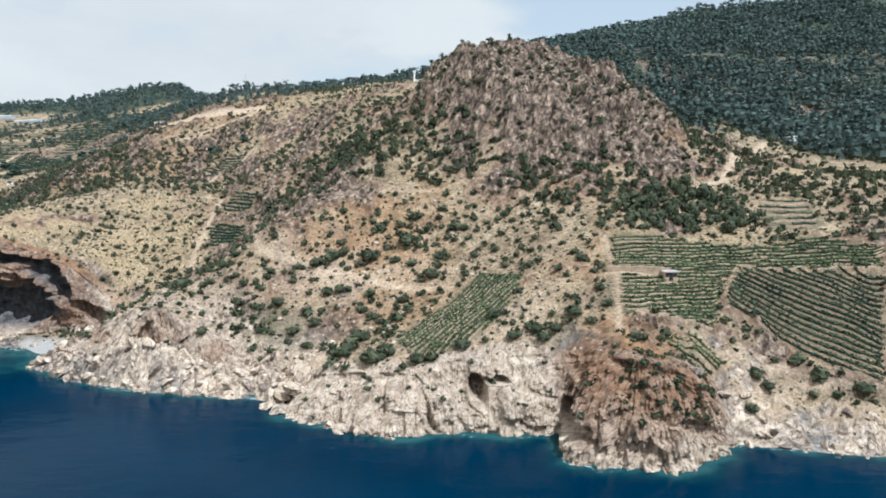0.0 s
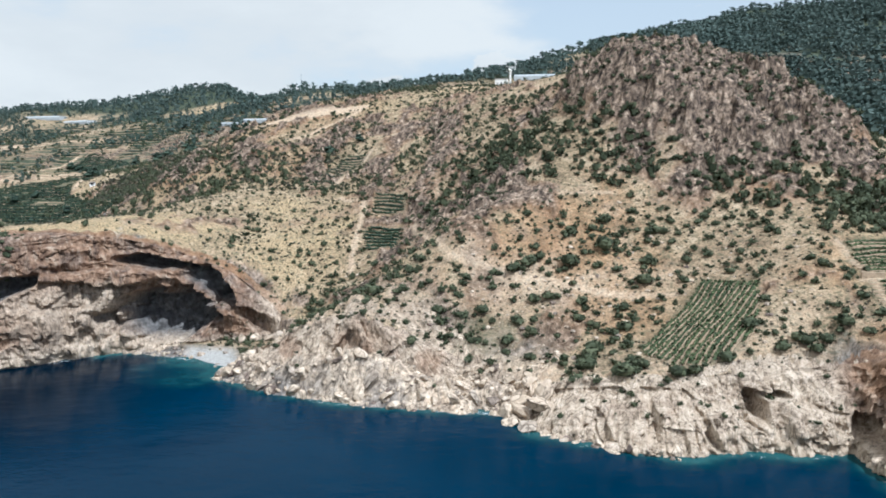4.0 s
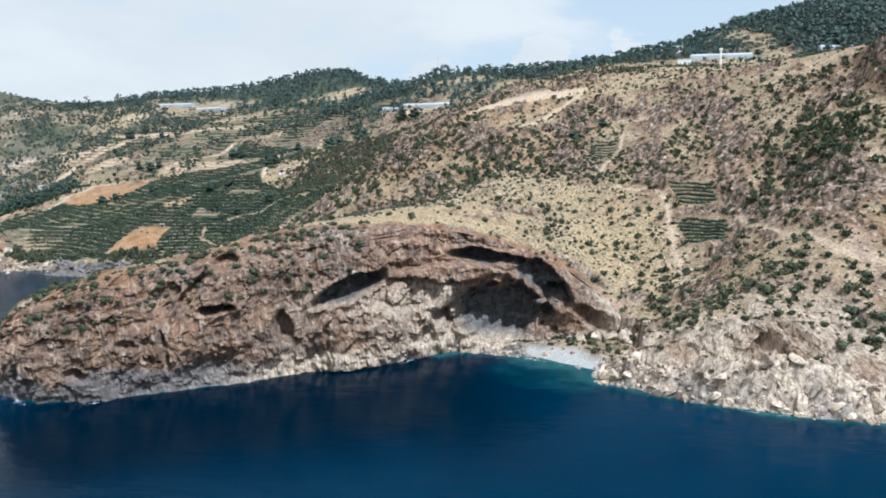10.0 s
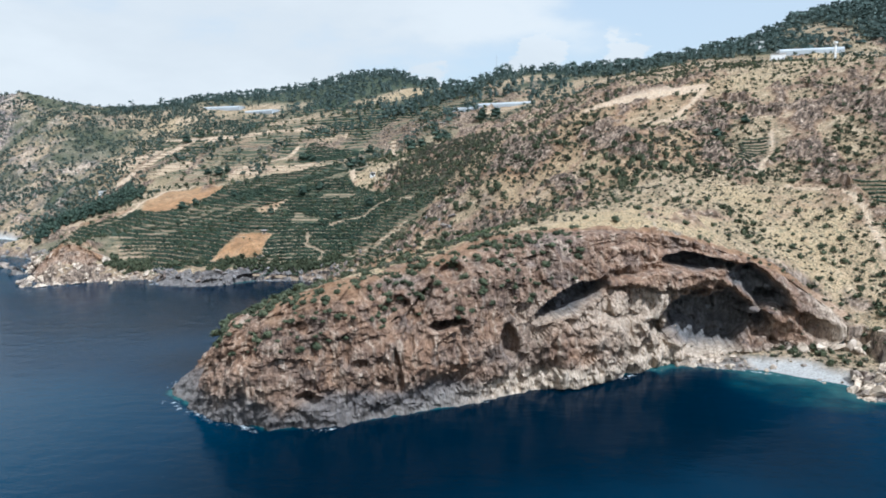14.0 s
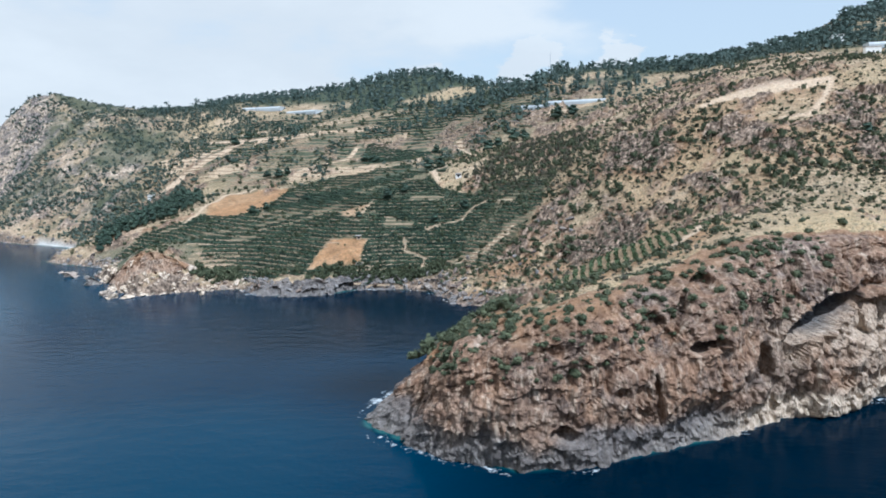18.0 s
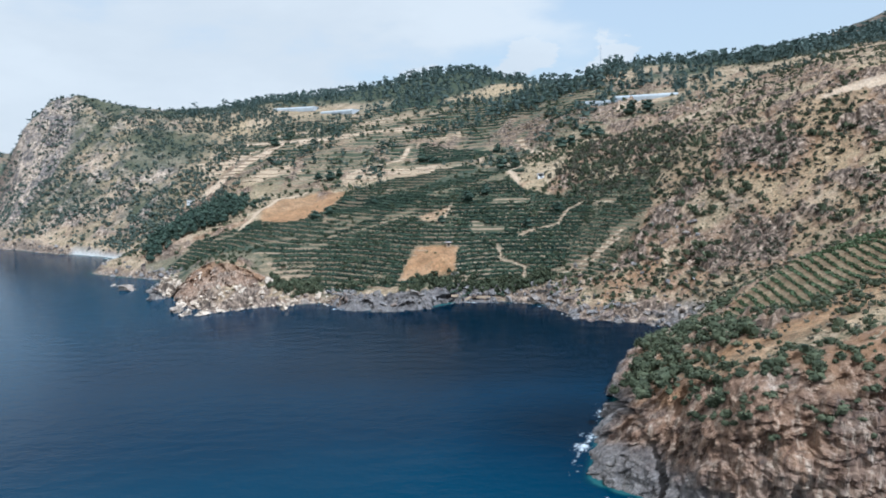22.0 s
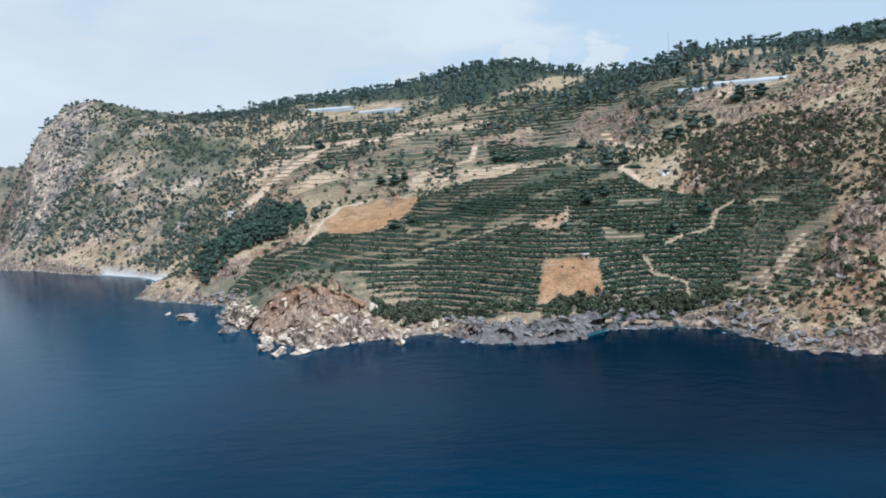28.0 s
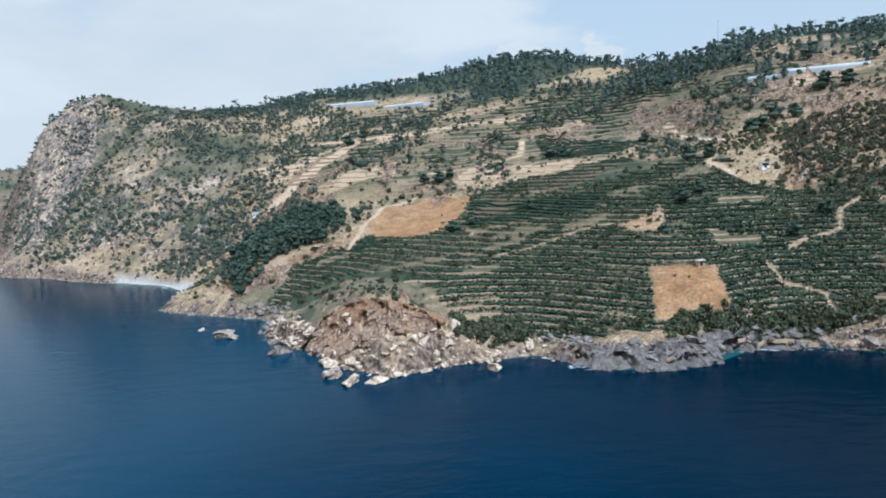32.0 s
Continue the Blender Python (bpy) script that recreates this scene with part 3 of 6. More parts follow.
# gullies and broken faces of the western promontory
west = region(P_WEST_SCRUB, 25, 20)
HEIGHT += west * (9 * (ridged(X + 0.35 * Y, Y * 0.5, 55, 4) - 0.5) + 3.5 * blocks(X, Y, 14, 5) + 2 * blocks(X, Y, 6, 7))
# low walls of the terraces
lift = 1.45
STEP = (BASE + 0.35 * fbm(X, Y, 14, 2)) / lift
terr = np.clip(bay * 0.9, 0, 1) * (1 - region(P_ORANGE, 2, 2)) * (1 - region(P_BROWN, 2, 3)) * (1 - region(P_CROP, 2, 3))
HEIGHT = HEIGHT * (1 - terr) + terr * (lift * (np.floor(STEP) + smooth(0.62, 1, STEP % 1)) + 0.4)

rock = np.clip(smooth(0.75, 1.3, SLOPE + 0.35 * FINE) + smooth(13, 4, D * (1 + 0.9 * smooth(50, 66, X) + 0.7 * smooth(-250, -280, X)) + 7 * PATCH + 3 * FINE) + crag * smooth(-1.2, -0.5, FINE + RIB) + red + knoll, 0, 1)
rock = np.clip(rock + 0.6 * smooth(1100, 1300, Y) * smooth(-900, -1100, X) * smooth(-0.2, 0.2, fbm(X + 50, Y, 140, 4)) + 0.55 * region(P_WEST_SCRUB, 15, 15) * smooth(0.0, 0.4, FINE - PATCH), 0, 1)
rock = np.clip(rock + 0.6 * scree * smooth(-0.2, 0.25, FINE + 0.5 * PATCH) + 0.55 * bay_scrub * smooth(-0.2, 0.25, FINE), 0, 1)
rock *= 1 - np.clip(bay + vines, 0, 1)
bare = np.clip((0.28 * bay * np.maximum(smooth(0.07, 0.04, PLOT), 0.7 * smooth(0.10, 0.05, STRIPE)) + region(P_UPLAND, 12, 12) * smooth(0.16, 0.08, PLOT) * 0.7) + region(P_PINK, 8, 16) * smooth(-0.3, 0.4, FINE + PATCH) * 0.4 + 0.4 * scree * smooth(-0.5, 0.2, PATCH + FINE) + 0.5 * scree * rock + roads + region(P_CLEARING, 3, 5)
               + 0.5 * smooth(0.27, 0.42, fbm(X + 700, Y, 30, 4)) * smooth(420, 520, Y), 0, 1)
bare = np.clip(bare + 0.35 * region(P_CREAM, 4, 8) * smooth(-0.5, 0.2, FINE) + 0.5 * region(P_WHITE_BROW, 4, 5) * smooth(-0.6, 0.1, FINE) + 0.8 * region(P_PALE_SLOPE, 4, 8) * smooth(-0.4, 0.2, FINE) + region(P_CLEARING, 2, 3) + 0.7 * smooth(48, 56, X) * smooth(100, 90, X) * smooth(172, 162, Y) * smooth(-0.4, 0.2, FINE), 0, 1) * (1 - region(P_ORANGE, 1.5, 1))
dry_belt = region(P_DRY_BELT, 4, 8) * smooth(-0.5, 0.3, PATCH + FINE)
bare = np.clip(bare + 0.12 * dry_belt + 0.8 * region(P_CLEARING_WEST, 4, 8) * smooth(-0.5, 0.1, FINE) + 0.3 * region(P_BARE_PLOTS, 2, 3), 0, 1)
rock *= (1 - 0.75 * region(P_WHITE_BROW, 4, 5)) * (1 - 0.9 * np.maximum(region(P_SHORE_BUSH_A, 2, 2), region(P_SHORE_BUSH_B, 2, 2)))
grass = np.clip(region(P_GRASS_VALLEY, 8, 14) * 0.9 * (0.45 + 0.55 * smooth(-0.3, 0.3, fbm(X, Y + 90, 13, 3))) + region(P_GRASS_HEAD, 5, 8) + 0.25 * region(P_ORANGE, 1.5, 1) + 0.2 * region(P_BROWN, 2, 4) + region(P_FIELD_EAST, 2, 3)
                + region(P_CLEARING, 4, 5) * 0.5 + smooth(0.1, 0.5, fbm(X, Y + 400, 60, 4)) * 0.6 * smooth(-640, -520, X), 0, 1)
grass *= 1 - 0.8 * region(P_ORANGE_EARTH, 6, 8)
green = np.clip(region(P_CROP, 3, 5) + region(P_GREEN_A, 3, 4) * 0.85 + region(P_GREEN_B, 3, 4) * 0.8 + region(P_FIELD_UP, 2, 3) * 0.5 + 0.6 * vines * smooth(-0.5, 0.0, FINE + PATCH) * (1 - smooth(-120, -140, X)) + 0.2 * region(P_VINE_HEAD, 1.5, 1.5) + 0.5 * region(P_OLIVE, 3, 5)
                + 0.98 * bay * smooth(0.02, 0.1, PLOT + 0.1 * FINE) * (0.78 + 0.2 * smooth(0.1, 0.22, STRIPE + 0.1 * FINE)) + region(P_FOREST_EAST, 20, 15) * 0.95 + region(P_RIDGE_WOOD, 25, 20) * smooth(-0.3, 0.0, fbm(X, Y, 90, 3) + 0.22) * 0.95
                + 0.9 * region(P_UPLAND, 25, 15) * smooth(0.08, 0.2, PLOT + 0.1 * FINE) * (0.5 + 0.5 * smooth(0.14, 0.3, STRIPE)) + (0.6 + 0.4 * smooth(-0.2, 0.3, fbm(X, Y, 160, 4))) * smooth(1100, 1300, Y) + region(P_WEST_SCRUB, 15, 15) * 0.85 * smooth(-0.4, 0.15, PATCH + 0.6 * FINE), 0, 1) * (1 - roads)
green = np.clip(green + 0.6 * region([(-452, 414), (-424, 410), (-400, 412), (-396, 440), (-440, 470), (-462, 450)], 4, 6), 0, 1)
green = np.clip(green + 0.65 * region([(-502, 484), (-472, 440), (-452, 425), (-445, 450), (-470, 475), (-488, 502)], 3, 6) * smooth(-0.5, 0.0, FINE), 0, 1)
green *= 1 - 0.5 * dry_belt
# the risers of the terraces are bare earth and stone
green *= 1 - 0.45 * bay * smooth(0.6, 0.8, STEP % 1) * smooth(-0.2, 0.2, fbm(X + 210, Y, 24, 3)) * (Y < 560) * (1 - region(P_CROP, 2, 3))
green *= 1 - np.clip(region(P_ORANGE, 1.5, 1) + region(P_BROWN, 2, 4) + region(P_CLEARING_WEST, 4, 6) + region(P_BARE_PLOTS, 2, 3), 0, 1)
earth = np.clip(0.2 * bay + 0.75 * bay_scrub * smooth(-0.4, 0.1, PATCH + FINE) + 0.6 * region(P_HILL_EARTH, 15, 20) * smooth(-0.25, 0.3, fbm(X + 9, Y, 28, 4)) + 0.8 * rock * smooth(12, 26, D) + region(P_ORANGE_EARTH, 6, 10) * (0.9 + 0.4 * PATCH) * (1 - 0.5 * region(P_VINE_HEAD, 2, 2)) + 0.35 * region([(-235, 325), (-190, 335), (-150, 325), (-110, 350), (-100, 440), (-190, 450), (-250, 425)], 15, 20) * smooth(-0.25, 0.25, fbm(X + 77, Y, 30, 4)) + 0.85 * region(P_BROWN, 2, 4) + 0.6 * region(P_BARE_PLOTS, 2, 3) + region(P_ORANGE, 1.5, 1) + 0.9 * rock * smooth(-235, -260, X) * smooth(330, 350, Y) + crag + red + region(P_RED_POINT, 4, 5) + 0.6 * knoll, 0, 1) * (1 - 0.7 * west) * (1 - 0.75 * scree)
pebble = np.clip(region(P_BEACH_COVE, 2, 3) + region(P_BEACH_WEST, 2, 3), 0, 1) * smooth(16, 10, D)
HEIGHT = np.where(pebble > 0.05, HEIGHT * (1 - pebble) + pebble * np.clip(0.16 * D - 0.2, -1, 2.2), HEIGHT)


# ---- materials ----
def node(nodes, kind, **values):
    n = nodes.new(kind)
    for key, v in values.items():
        n.inputs[key].default_value = v
    return n


def material(name, rough=0.9, metal=0.0):
    m = bpy.data.materials.new(name)
    m.use_nodes = True
    n = m.node_tree.nodes["Principled BSDF"]
    n.inputs["Roughness"].default_value, n.inputs["Metallic"].default_value = rough, metal
    n.inputs["Specular IOR Level"].default_value = 0.25
    return m, m.node_tree.nodes, m.node_tree.links, n


def coords(nodes, links, stretch=(1, 1, 1)):
    c = nodes.new("ShaderNodeTexCoord")
    mp = nodes.new("ShaderNodeMapping")
    mp.inputs["Scale"].default_value = stretch
    links.new(c.outputs["Object"], mp.inputs["Vector"])
    return mp.outputs["Vector"]


def noise_at(nodes, links, vec, size, detail=6, rough=0.6, warp=0.0):
    n = node(nodes, "ShaderNodeTexNoise", Scale=1.0 / size, Detail=detail, Roughness=rough, Distortion=warp)
    links.new(vec, n.inputs["Vector"])
    return n.outputs["Fac"]


def ramp(nodes, links, fac, stops):
    r = nodes.new("ShaderNodeValToRGB")
    e = r.color_ramp.elements
    while len(e) < len(stops):
        e.new(0.5)
    for k, (p, c) in enumerate(stops):
        e[k].position, e[k].color = p, (*c, 1) if len(c) == 3 else c
    links.new(fac, r.inputs["Fac"])
    return r.outputs["Color"]


def blend(nodes, links, fac, a, b, mode="MIX"):
    n = nodes.new("ShaderNodeMix")
    n.data_type, n.blend_type = "RGBA", mode
    for sock, v in ((n.inputs["Factor"], fac), (n.inputs[6], a), (n.inputs[7], b)):
        if isinstance(v, bpy.types.NodeSocket):
            links.new(v, sock)
        else:
            sock.default_value = (*v, 1) if isinstance(v, tuple) else v
    return n.outputs[2]


def maths(nodes, links, op, a, b, clamp=False):
    n = nodes.new("ShaderNodeMath")
    n.operation, n.use_clamp = op, clamp
    for sock, v in zip(n.inputs, (a, b)):
        if isinstance(v, bpy.types.NodeSocket):
            links.new(v, sock)
        else:
            sock.default_value = v
    return n.outputs[0]


def relief(nodes, links, bsdf, height, strength, distance):
    b = node(nodes, "ShaderNodeBump", Strength=strength, Distance=distance)
    links.new(height, b.inputs["Height"])
    links.new(b.outputs["Normal"], bsdf.inputs["Normal"])


def rock_colour(nodes, links):
    """Weathered limestone: cream, grey and ochre patches, dark cracks."""
    vec, tall = coords(nodes, links), coords(nodes, links, (1, 1, 0.45))
    big = noise_at(nodes, links, vec, 14, 5, 0.65, 0.6)
    fine = noise_at(nodes, links, tall, 1.8, 8, 0.7, 0.4)
    pale = ramp(nodes, links, fine, [(0.25, (0.20, 0.155, 0.115)), (0.40, (0.40, 0.31, 0.22)), (0.6, (0.62, 0.505, 0.38)), (0.8, (0.79, 0.69, 0.57))])
    warm = ramp(nodes, links, fine, [(0.28, (0.05, 0.037, 0.032)), (0.45, (0.135, 0.09, 0.065)), (0.6, (0.25, 0.172, 0.122)), (0.75, (0.41, 0.315, 0.24))])
    grey = ramp(nodes, links, fine, [(0.3, (0.05, 0.046, 0.044)), (0.48, (0.15, 0.138, 0.128)), (0.7, (0.31, 0.285, 0.26))])
    # cracks, mostly upright, as thin dark lines
    split = node(nodes, "ShaderNodeMath")
    split.operation = "ABSOLUTE"
    links.new(maths(nodes, links, "SUBTRACT", noise_at(nodes, links, coords(nodes, links, (1, 1, 0.3)), 1.5, 3, 0.5, 0.6), 0.5), split.inputs[0])
    crack = ramp(nodes, links, split.outputs[0], [(0.0, (0.16, 0.14, 0.125)), (0.036, (1, 1, 1))])
    pale, warm, grey = (blend(nodes, links, w, c, crack, "MULTIPLY") for c, w in ((pale, 0.8), (warm, 0.8), (grey, 0.85)))
    return vec, big, fine, pale, warm, grey


def ground_material():
    m, nodes, links, bsdf = material("ground", 0.95)
    vec, big, fine, pale, warm, grey = rock_colour(nodes, links)
    a, b = nodes.new("ShaderNodeAttribute"), nodes.new("ShaderNodeAttribute")
    a.attribute_name, b.attribute_name = "cover_a", "cover_b"
    sa, sb = nodes.new("ShaderNodeSeparateColor"), nodes.new("ShaderNodeSeparateColor")
    links.new(a.outputs["Color"], sa.inputs[0])
    links.new(b.outputs["Color"], sb.inputs[0])
    n_rock, n_bare, n_grass = sa.outputs
    n_green, n_earth, n_pebble = sb.outputs
    mid = noise_at(nodes, links, vec, 6, 7, 0.7)
    spot = noise_at(nodes, links, vec, 1.3, 5, 0.6)
    dots = noise_at(nodes, links, vec, 0.55, 4, 0.6)
    soil = ramp(nodes, links, mid, [(0.3, (0.15, 0.106, 0.065)), (0.5, (0.325, 0.235, 0.142)), (0.7, (0.49, 0.385, 0.26))])
    straw = ramp(nodes, links, spot, [(0.3, (0.24, 0.17, 0.09)), (0.5, (0.42, 0.305, 0.17)), (0.7, (0.56, 0.435, 0.27))])
    pink = ramp(nodes, links, spot, [(0.3, (0.34, 0.235, 0.145)), (0.55, (0.53, 0.40, 0.275)), (0.75, (0.66, 0.55, 0.42))])
    rust = ramp(nodes, links, mid, [(0.3, (0.17, 0.09, 0.042)), (0.55, (0.325, 0.178, 0.082)), (0.75, (0.44, 0.28, 0.15))])
    leaf = ramp(nodes, links, spot, [(0.3, (0.016, 0.029, 0.017)), (0.5, (0.036, 0.053, 0.030)), (0.72, (0.085, 0.096, 0.055))])
    stone = blend(nodes, links, ramp(nodes, links, big, [(0.42, (0, 0, 0)), (0.56, (1, 1, 1))]), pale, grey)
    stone = blend(nodes, links, n_bare, stone, pale)
    dusk = ramp(nodes, links, fine, [(0.36, (0.022, 0.017, 0.014)), (0.46, (0.10, 0.072, 0.052)), (0.56, (0.235, 0.172, 0.122)), (0.7, (0.50, 0.40, 0.30))])
    stone = blend(nodes, links, n_earth, stone, dusk)
    facet = noise_at(nodes, links, vec, 2.6, 4, 0.6, 1.2)
    stone = blend(nodes, links, 0.75, stone, ramp(nodes, links, facet, [(0.38, (0.38, 0.36, 0.35)), (0.5, (1.05, 1.05, 1.05)), (0.64, (1.5, 1.47, 1.42))]), "MULTIPLY")
    col = blend(nodes, links, n_grass, soil, straw)
    col = blend(nodes, links, n_earth, col, rust)
    col = blend(nodes, links, n_bare, col, pink)
    grit = noise_at(nodes, links, vec, 0.9, 6, 0.75, 0.3)
    col = blend(nodes, links, 0.7, col, ramp(nodes, links, grit, [(0.36, (0.48, 0.47, 0.45)), (0.5, (1.08, 1.08, 1.07)), (0.66, (1.55, 1.53, 1.5))]), "MULTIPLY")
    tuft = ramp(nodes, links, spot, [(0.52, (0, 0, 0)), (0.62, (1, 1, 1))])
    tuft2 = ramp(nodes, links, dots, [(0.52, (0, 0, 0)), (0.62, (1, 1, 1))])
    low = maths(nodes, links, "MULTIPLY", maths(nodes, links, "MAXIMUM", tuft, tuft2), maths(nodes, links, "SUBTRACT", 0.86, maths(nodes, links, "MULTIPLY", maths(nodes, links, "MAXIMUM", n_bare, n_earth), 0.45)), True)
    col = blend(nodes, links, low, col, ramp(nodes, links, mid, [(0.35, (0.06, 0.065, 0.032)), (0.65, (0.14, 0.125, 0.07))]))
    col = blend(nodes, links, n_green, col, leaf)
    col = blend(nodes, links, n_rock, col, stone)
    col = blend(nodes, links, n_pebble, col, ramp(nodes, links, dots, [(0.3, (0.25, 0.235, 0.21)), (0.6, (0.46, 0.44, 0.40))]))
    links.new(col, bsdf.inputs["Base Color"])
    relief(nodes, links, bsdf, maths(nodes, links, "ADD", fine, maths(nodes, links, "MULTIPLY", spot, 0.6)), 0.9, 0.9)
    return m


def cliff_material():
    m, nodes, links, bsdf = material("cliff_rock", 0.92)
    vec, big, fine, pale, warm, grey = rock_colour(nodes, links)
    side = noise_at(nodes, links, coords(nodes, links, (1, 1, 2.2)), 20, 4, 0.6, 0.8)
    streak = noise_at(nodes, links, coords(nodes, links, (1, 1, 0.12)), 2.2, 5, 0.6)
    col = blend(nodes, links, ramp(nodes, links, big, [(0.5, (0, 0, 0)), (0.66, (0.7, 0.7, 0.7))]), warm, grey)
    col = blend(nodes, links, ramp(nodes, links, side, [(0.6, (0, 0, 0)), (0.75, (0.6, 0.6, 0.6))]), col, pale)
    col = blend(nodes, links, ramp(nodes, links, streak, [(0.52, (0, 0, 0)), (0.7, (0.5, 0.5, 0.5))]), col, (0.085, 0.074, 0.066))
    at = nodes.new("ShaderNodeAttribute")
    at.attribute_name = "bleach"
    split = nodes.new("ShaderNodeSeparateColor")
    links.new(at.outputs["Color"], split.inputs[0])
    ochre = ramp(nodes, links, fine, [(0.3, (0.075, 0.042, 0.028)), (0.45, (0.28, 0.15, 0.078)), (0.6, (0.46, 0.28, 0.16)), (0.75, (0.62, 0.47, 0.34))])
    part_ochre = ramp(nodes, links, noise_at(nodes, links, vec, 7, 4, 0.6, 1.0), [(0.36, (0, 0, 0)), (0.52, (1, 1, 1))])
    col = blend(nodes, links, maths(nodes, links, "MULTIPLY", split.outputs[1], part_ochre), col, ochre)
    col = blend(nodes, links, maths(nodes, links, "MULTIPLY", split.outputs[1], 0.55), col, warm)
    light = noise_at(nodes, links, coords(nodes, links, (1, 1, 0.16)), 1.6, 5, 0.65)
    col = blend(nodes, links, ramp(nodes, links, light, [(0.52, (0, 0, 0)), (0.66, (0.6, 0.6, 0.6))]), col, pale)
    col = blend(nodes, links, split.outputs[0], col, pale)
    # third channel greys the rock; in deep hollows this paints their shade
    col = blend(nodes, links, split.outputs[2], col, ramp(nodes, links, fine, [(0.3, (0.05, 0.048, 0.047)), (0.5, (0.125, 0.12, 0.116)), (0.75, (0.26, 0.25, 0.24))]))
    rust = ramp(nodes, links, noise_at(nodes, links, vec, 3, 6, 0.7), [(0.3, (0.13, 0.07, 0.035)), (0.55, (0.30, 0.165, 0.075)), (0.75, (0.42, 0.28, 0.16))])
    col = blend(nodes, links, at.outputs["Alpha"], col, rust)
    links.new(col, bsdf.inputs["Base Color"])
    grain = noise_at(nodes, links, coords(nodes, links, (1, 1, 0.6)), 0.7, 5, 0.7, 0.5)
    relief(nodes, links, bsdf, maths(nodes, links, "ADD", maths(nodes, links, "ADD", fine, maths(nodes, links, "MULTIPLY", grain, 0.5)), maths(nodes, links, "MULTIPLY", big, 1.2)), 1.0, 0.8)
    return m


def boulder_material(name="shore_rock", turn=0.68, least=0.0):
    m, nodes, links, bsdf = material(name, 0.9)
    vec, big, fine, pale, warm, grey = rock_colour(nodes, links)
    ob = nodes.new("ShaderNodeObjectInfo")
    geo = nodes.new("ShaderNodeNewGeometry")
    pick = maths(nodes, links, "FRACT", maths(nodes, links, "ADD", ob.outputs["Random"], geo.outputs["Random Per Island"]), 0)
    col = blend(nodes, links, ramp(nodes, links, pick, [(turn, (least, least, least)), (min(1, turn + 0.4), (1, 1, 1))]), pale, grey)
    col = blend(nodes, links, ramp(nodes, links, pick, [(0.8, (0, 0, 0)), (0.95, (0.7, 0.7, 0.7))]), col, warm)
    links.new(col, bsdf.inputs["Base Color"])
    relief(nodes, links, bsdf, fine, 0.8, 0.4)
    return m


def leaf_material(name, dark, mid, light):
    m, nodes, links, bsdf = material(name, 0.75)
    ob, geo = nodes.new("ShaderNodeObjectInfo"), nodes.new("ShaderNodeNewGeometry")
    pick = maths(nodes, links, "FRACT", maths(nodes, links, "ADD", ob.outputs["Random"], geo.outputs["Random Per Island"]), 0)
    grain = noise_at(nodes, links, coords(nodes, links), 9, 4, 0.6)
    f = maths(nodes, links, "ADD", maths(nodes, links, "MULTIPLY", pick, 0.55), maths(nodes, links, "MULTIPLY", grain, 0.5))
    links.new(ramp(nodes, links, f, [(0.25, dark), (0.5, mid), (0.8, light)]), bsdf.inputs["Base Color"])
    return m


def sea_material():
    m, nodes, links, bsdf = material("sea", 0.09)
    bsdf.inputs["Specular IOR Level"].default_value = 0.045
    bsdf.inputs["IOR"].default_value = 1.33
    vec = coords(nodes, links)
    at = nodes.new("ShaderNodeAttribute")
    at.attribute_name = "offshore"
    drift = noise_at(nodes, links, vec, 60, 5, 0.6, 0.5)
    deep = ramp(nodes, links, drift, [(0.3, (0.0004, 0.0130, 0.0300)), (0.7, (0.0008, 0.0195, 0.0420))])
    parts = nodes.new("ShaderNodeSeparateColor")
    links.new(at.outputs["Color"], parts.inputs[0])
    # third channel: reflected hills and sky painted into the water's colour
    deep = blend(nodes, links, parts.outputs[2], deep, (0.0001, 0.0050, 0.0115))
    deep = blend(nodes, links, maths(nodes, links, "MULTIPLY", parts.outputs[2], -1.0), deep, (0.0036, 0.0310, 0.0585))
    ripple = maths(nodes, links, "MULTIPLY", maths(nodes, links, "SUBTRACT", noise_at(nodes, links, vec, 9, 5), 0.5), 9)
    ragged, edge = maths(nodes, links, "ADD", parts.outputs[0], ripple), maths(nodes, links, "ADD", parts.outputs[1], ripple)
    shoal = maths(nodes, links, "DIVIDE", ragged, 9)
    col = ramp(nodes, links, shoal, [(0.0, (0.022, 0.075, 0.078)), (0.3, (0.004, 0.030, 0.042)), (0.8, (0.001, 0.014, 0.028))])
    col = blend(nodes, links, ramp(nodes, links, shoal, [(0.25, (0, 0, 0)), (0.85, (1, 1, 1))]), col, deep)
    froth = noise_at(nodes, links, vec, 1.5, 7, 0.75)
    near = maths(nodes, links, "SUBTRACT", froth, maths(nodes, links, "MULTIPLY", maths(nodes, links, "ABSOLUTE", maths(nodes, links, "SUBTRACT", edge, 0.6), 0), 0.07))
    patchy = maths(nodes, links, "MULTIPLY", maths(nodes, links, "SUBTRACT", noise_at(nodes, links, vec, 16, 3), 0.55), 0.9)
    foam = ramp(nodes, links, maths(nodes, links, "ADD", maths(nodes, links, "ADD", near, patchy), maths(nodes, links, "MULTIPLY", at.outputs["Alpha"], 0.035)), [(0.52, (0, 0, 0)), (0.66, (0.9, 0.9, 0.9))])
    links.new(blend(nodes, links, foam, col, (0.66, 0.70, 0.70)), bsdf.inputs["Base Color"])
    links.new(maths(nodes, links, "ADD", maths(nodes, links, "MULTIPLY", foam, 0.6), 0.1), bsdf.inputs["Roughness"])
    w1 = noise_at(nodes, links, coords(nodes, links, (0.6, 1.0, 1)), 5, 3, 0.5)
    w2 = noise_at(nodes, links, coords(nodes, links, (0.8, 1.3, 1)), 1.3, 4, 0.6)
    relief(nodes, links, bsdf, maths(nodes, links, "ADD", w1, maths(nodes, links, "MULTIPLY", w2, 0.3)), 0.6, 0.3)
    return m


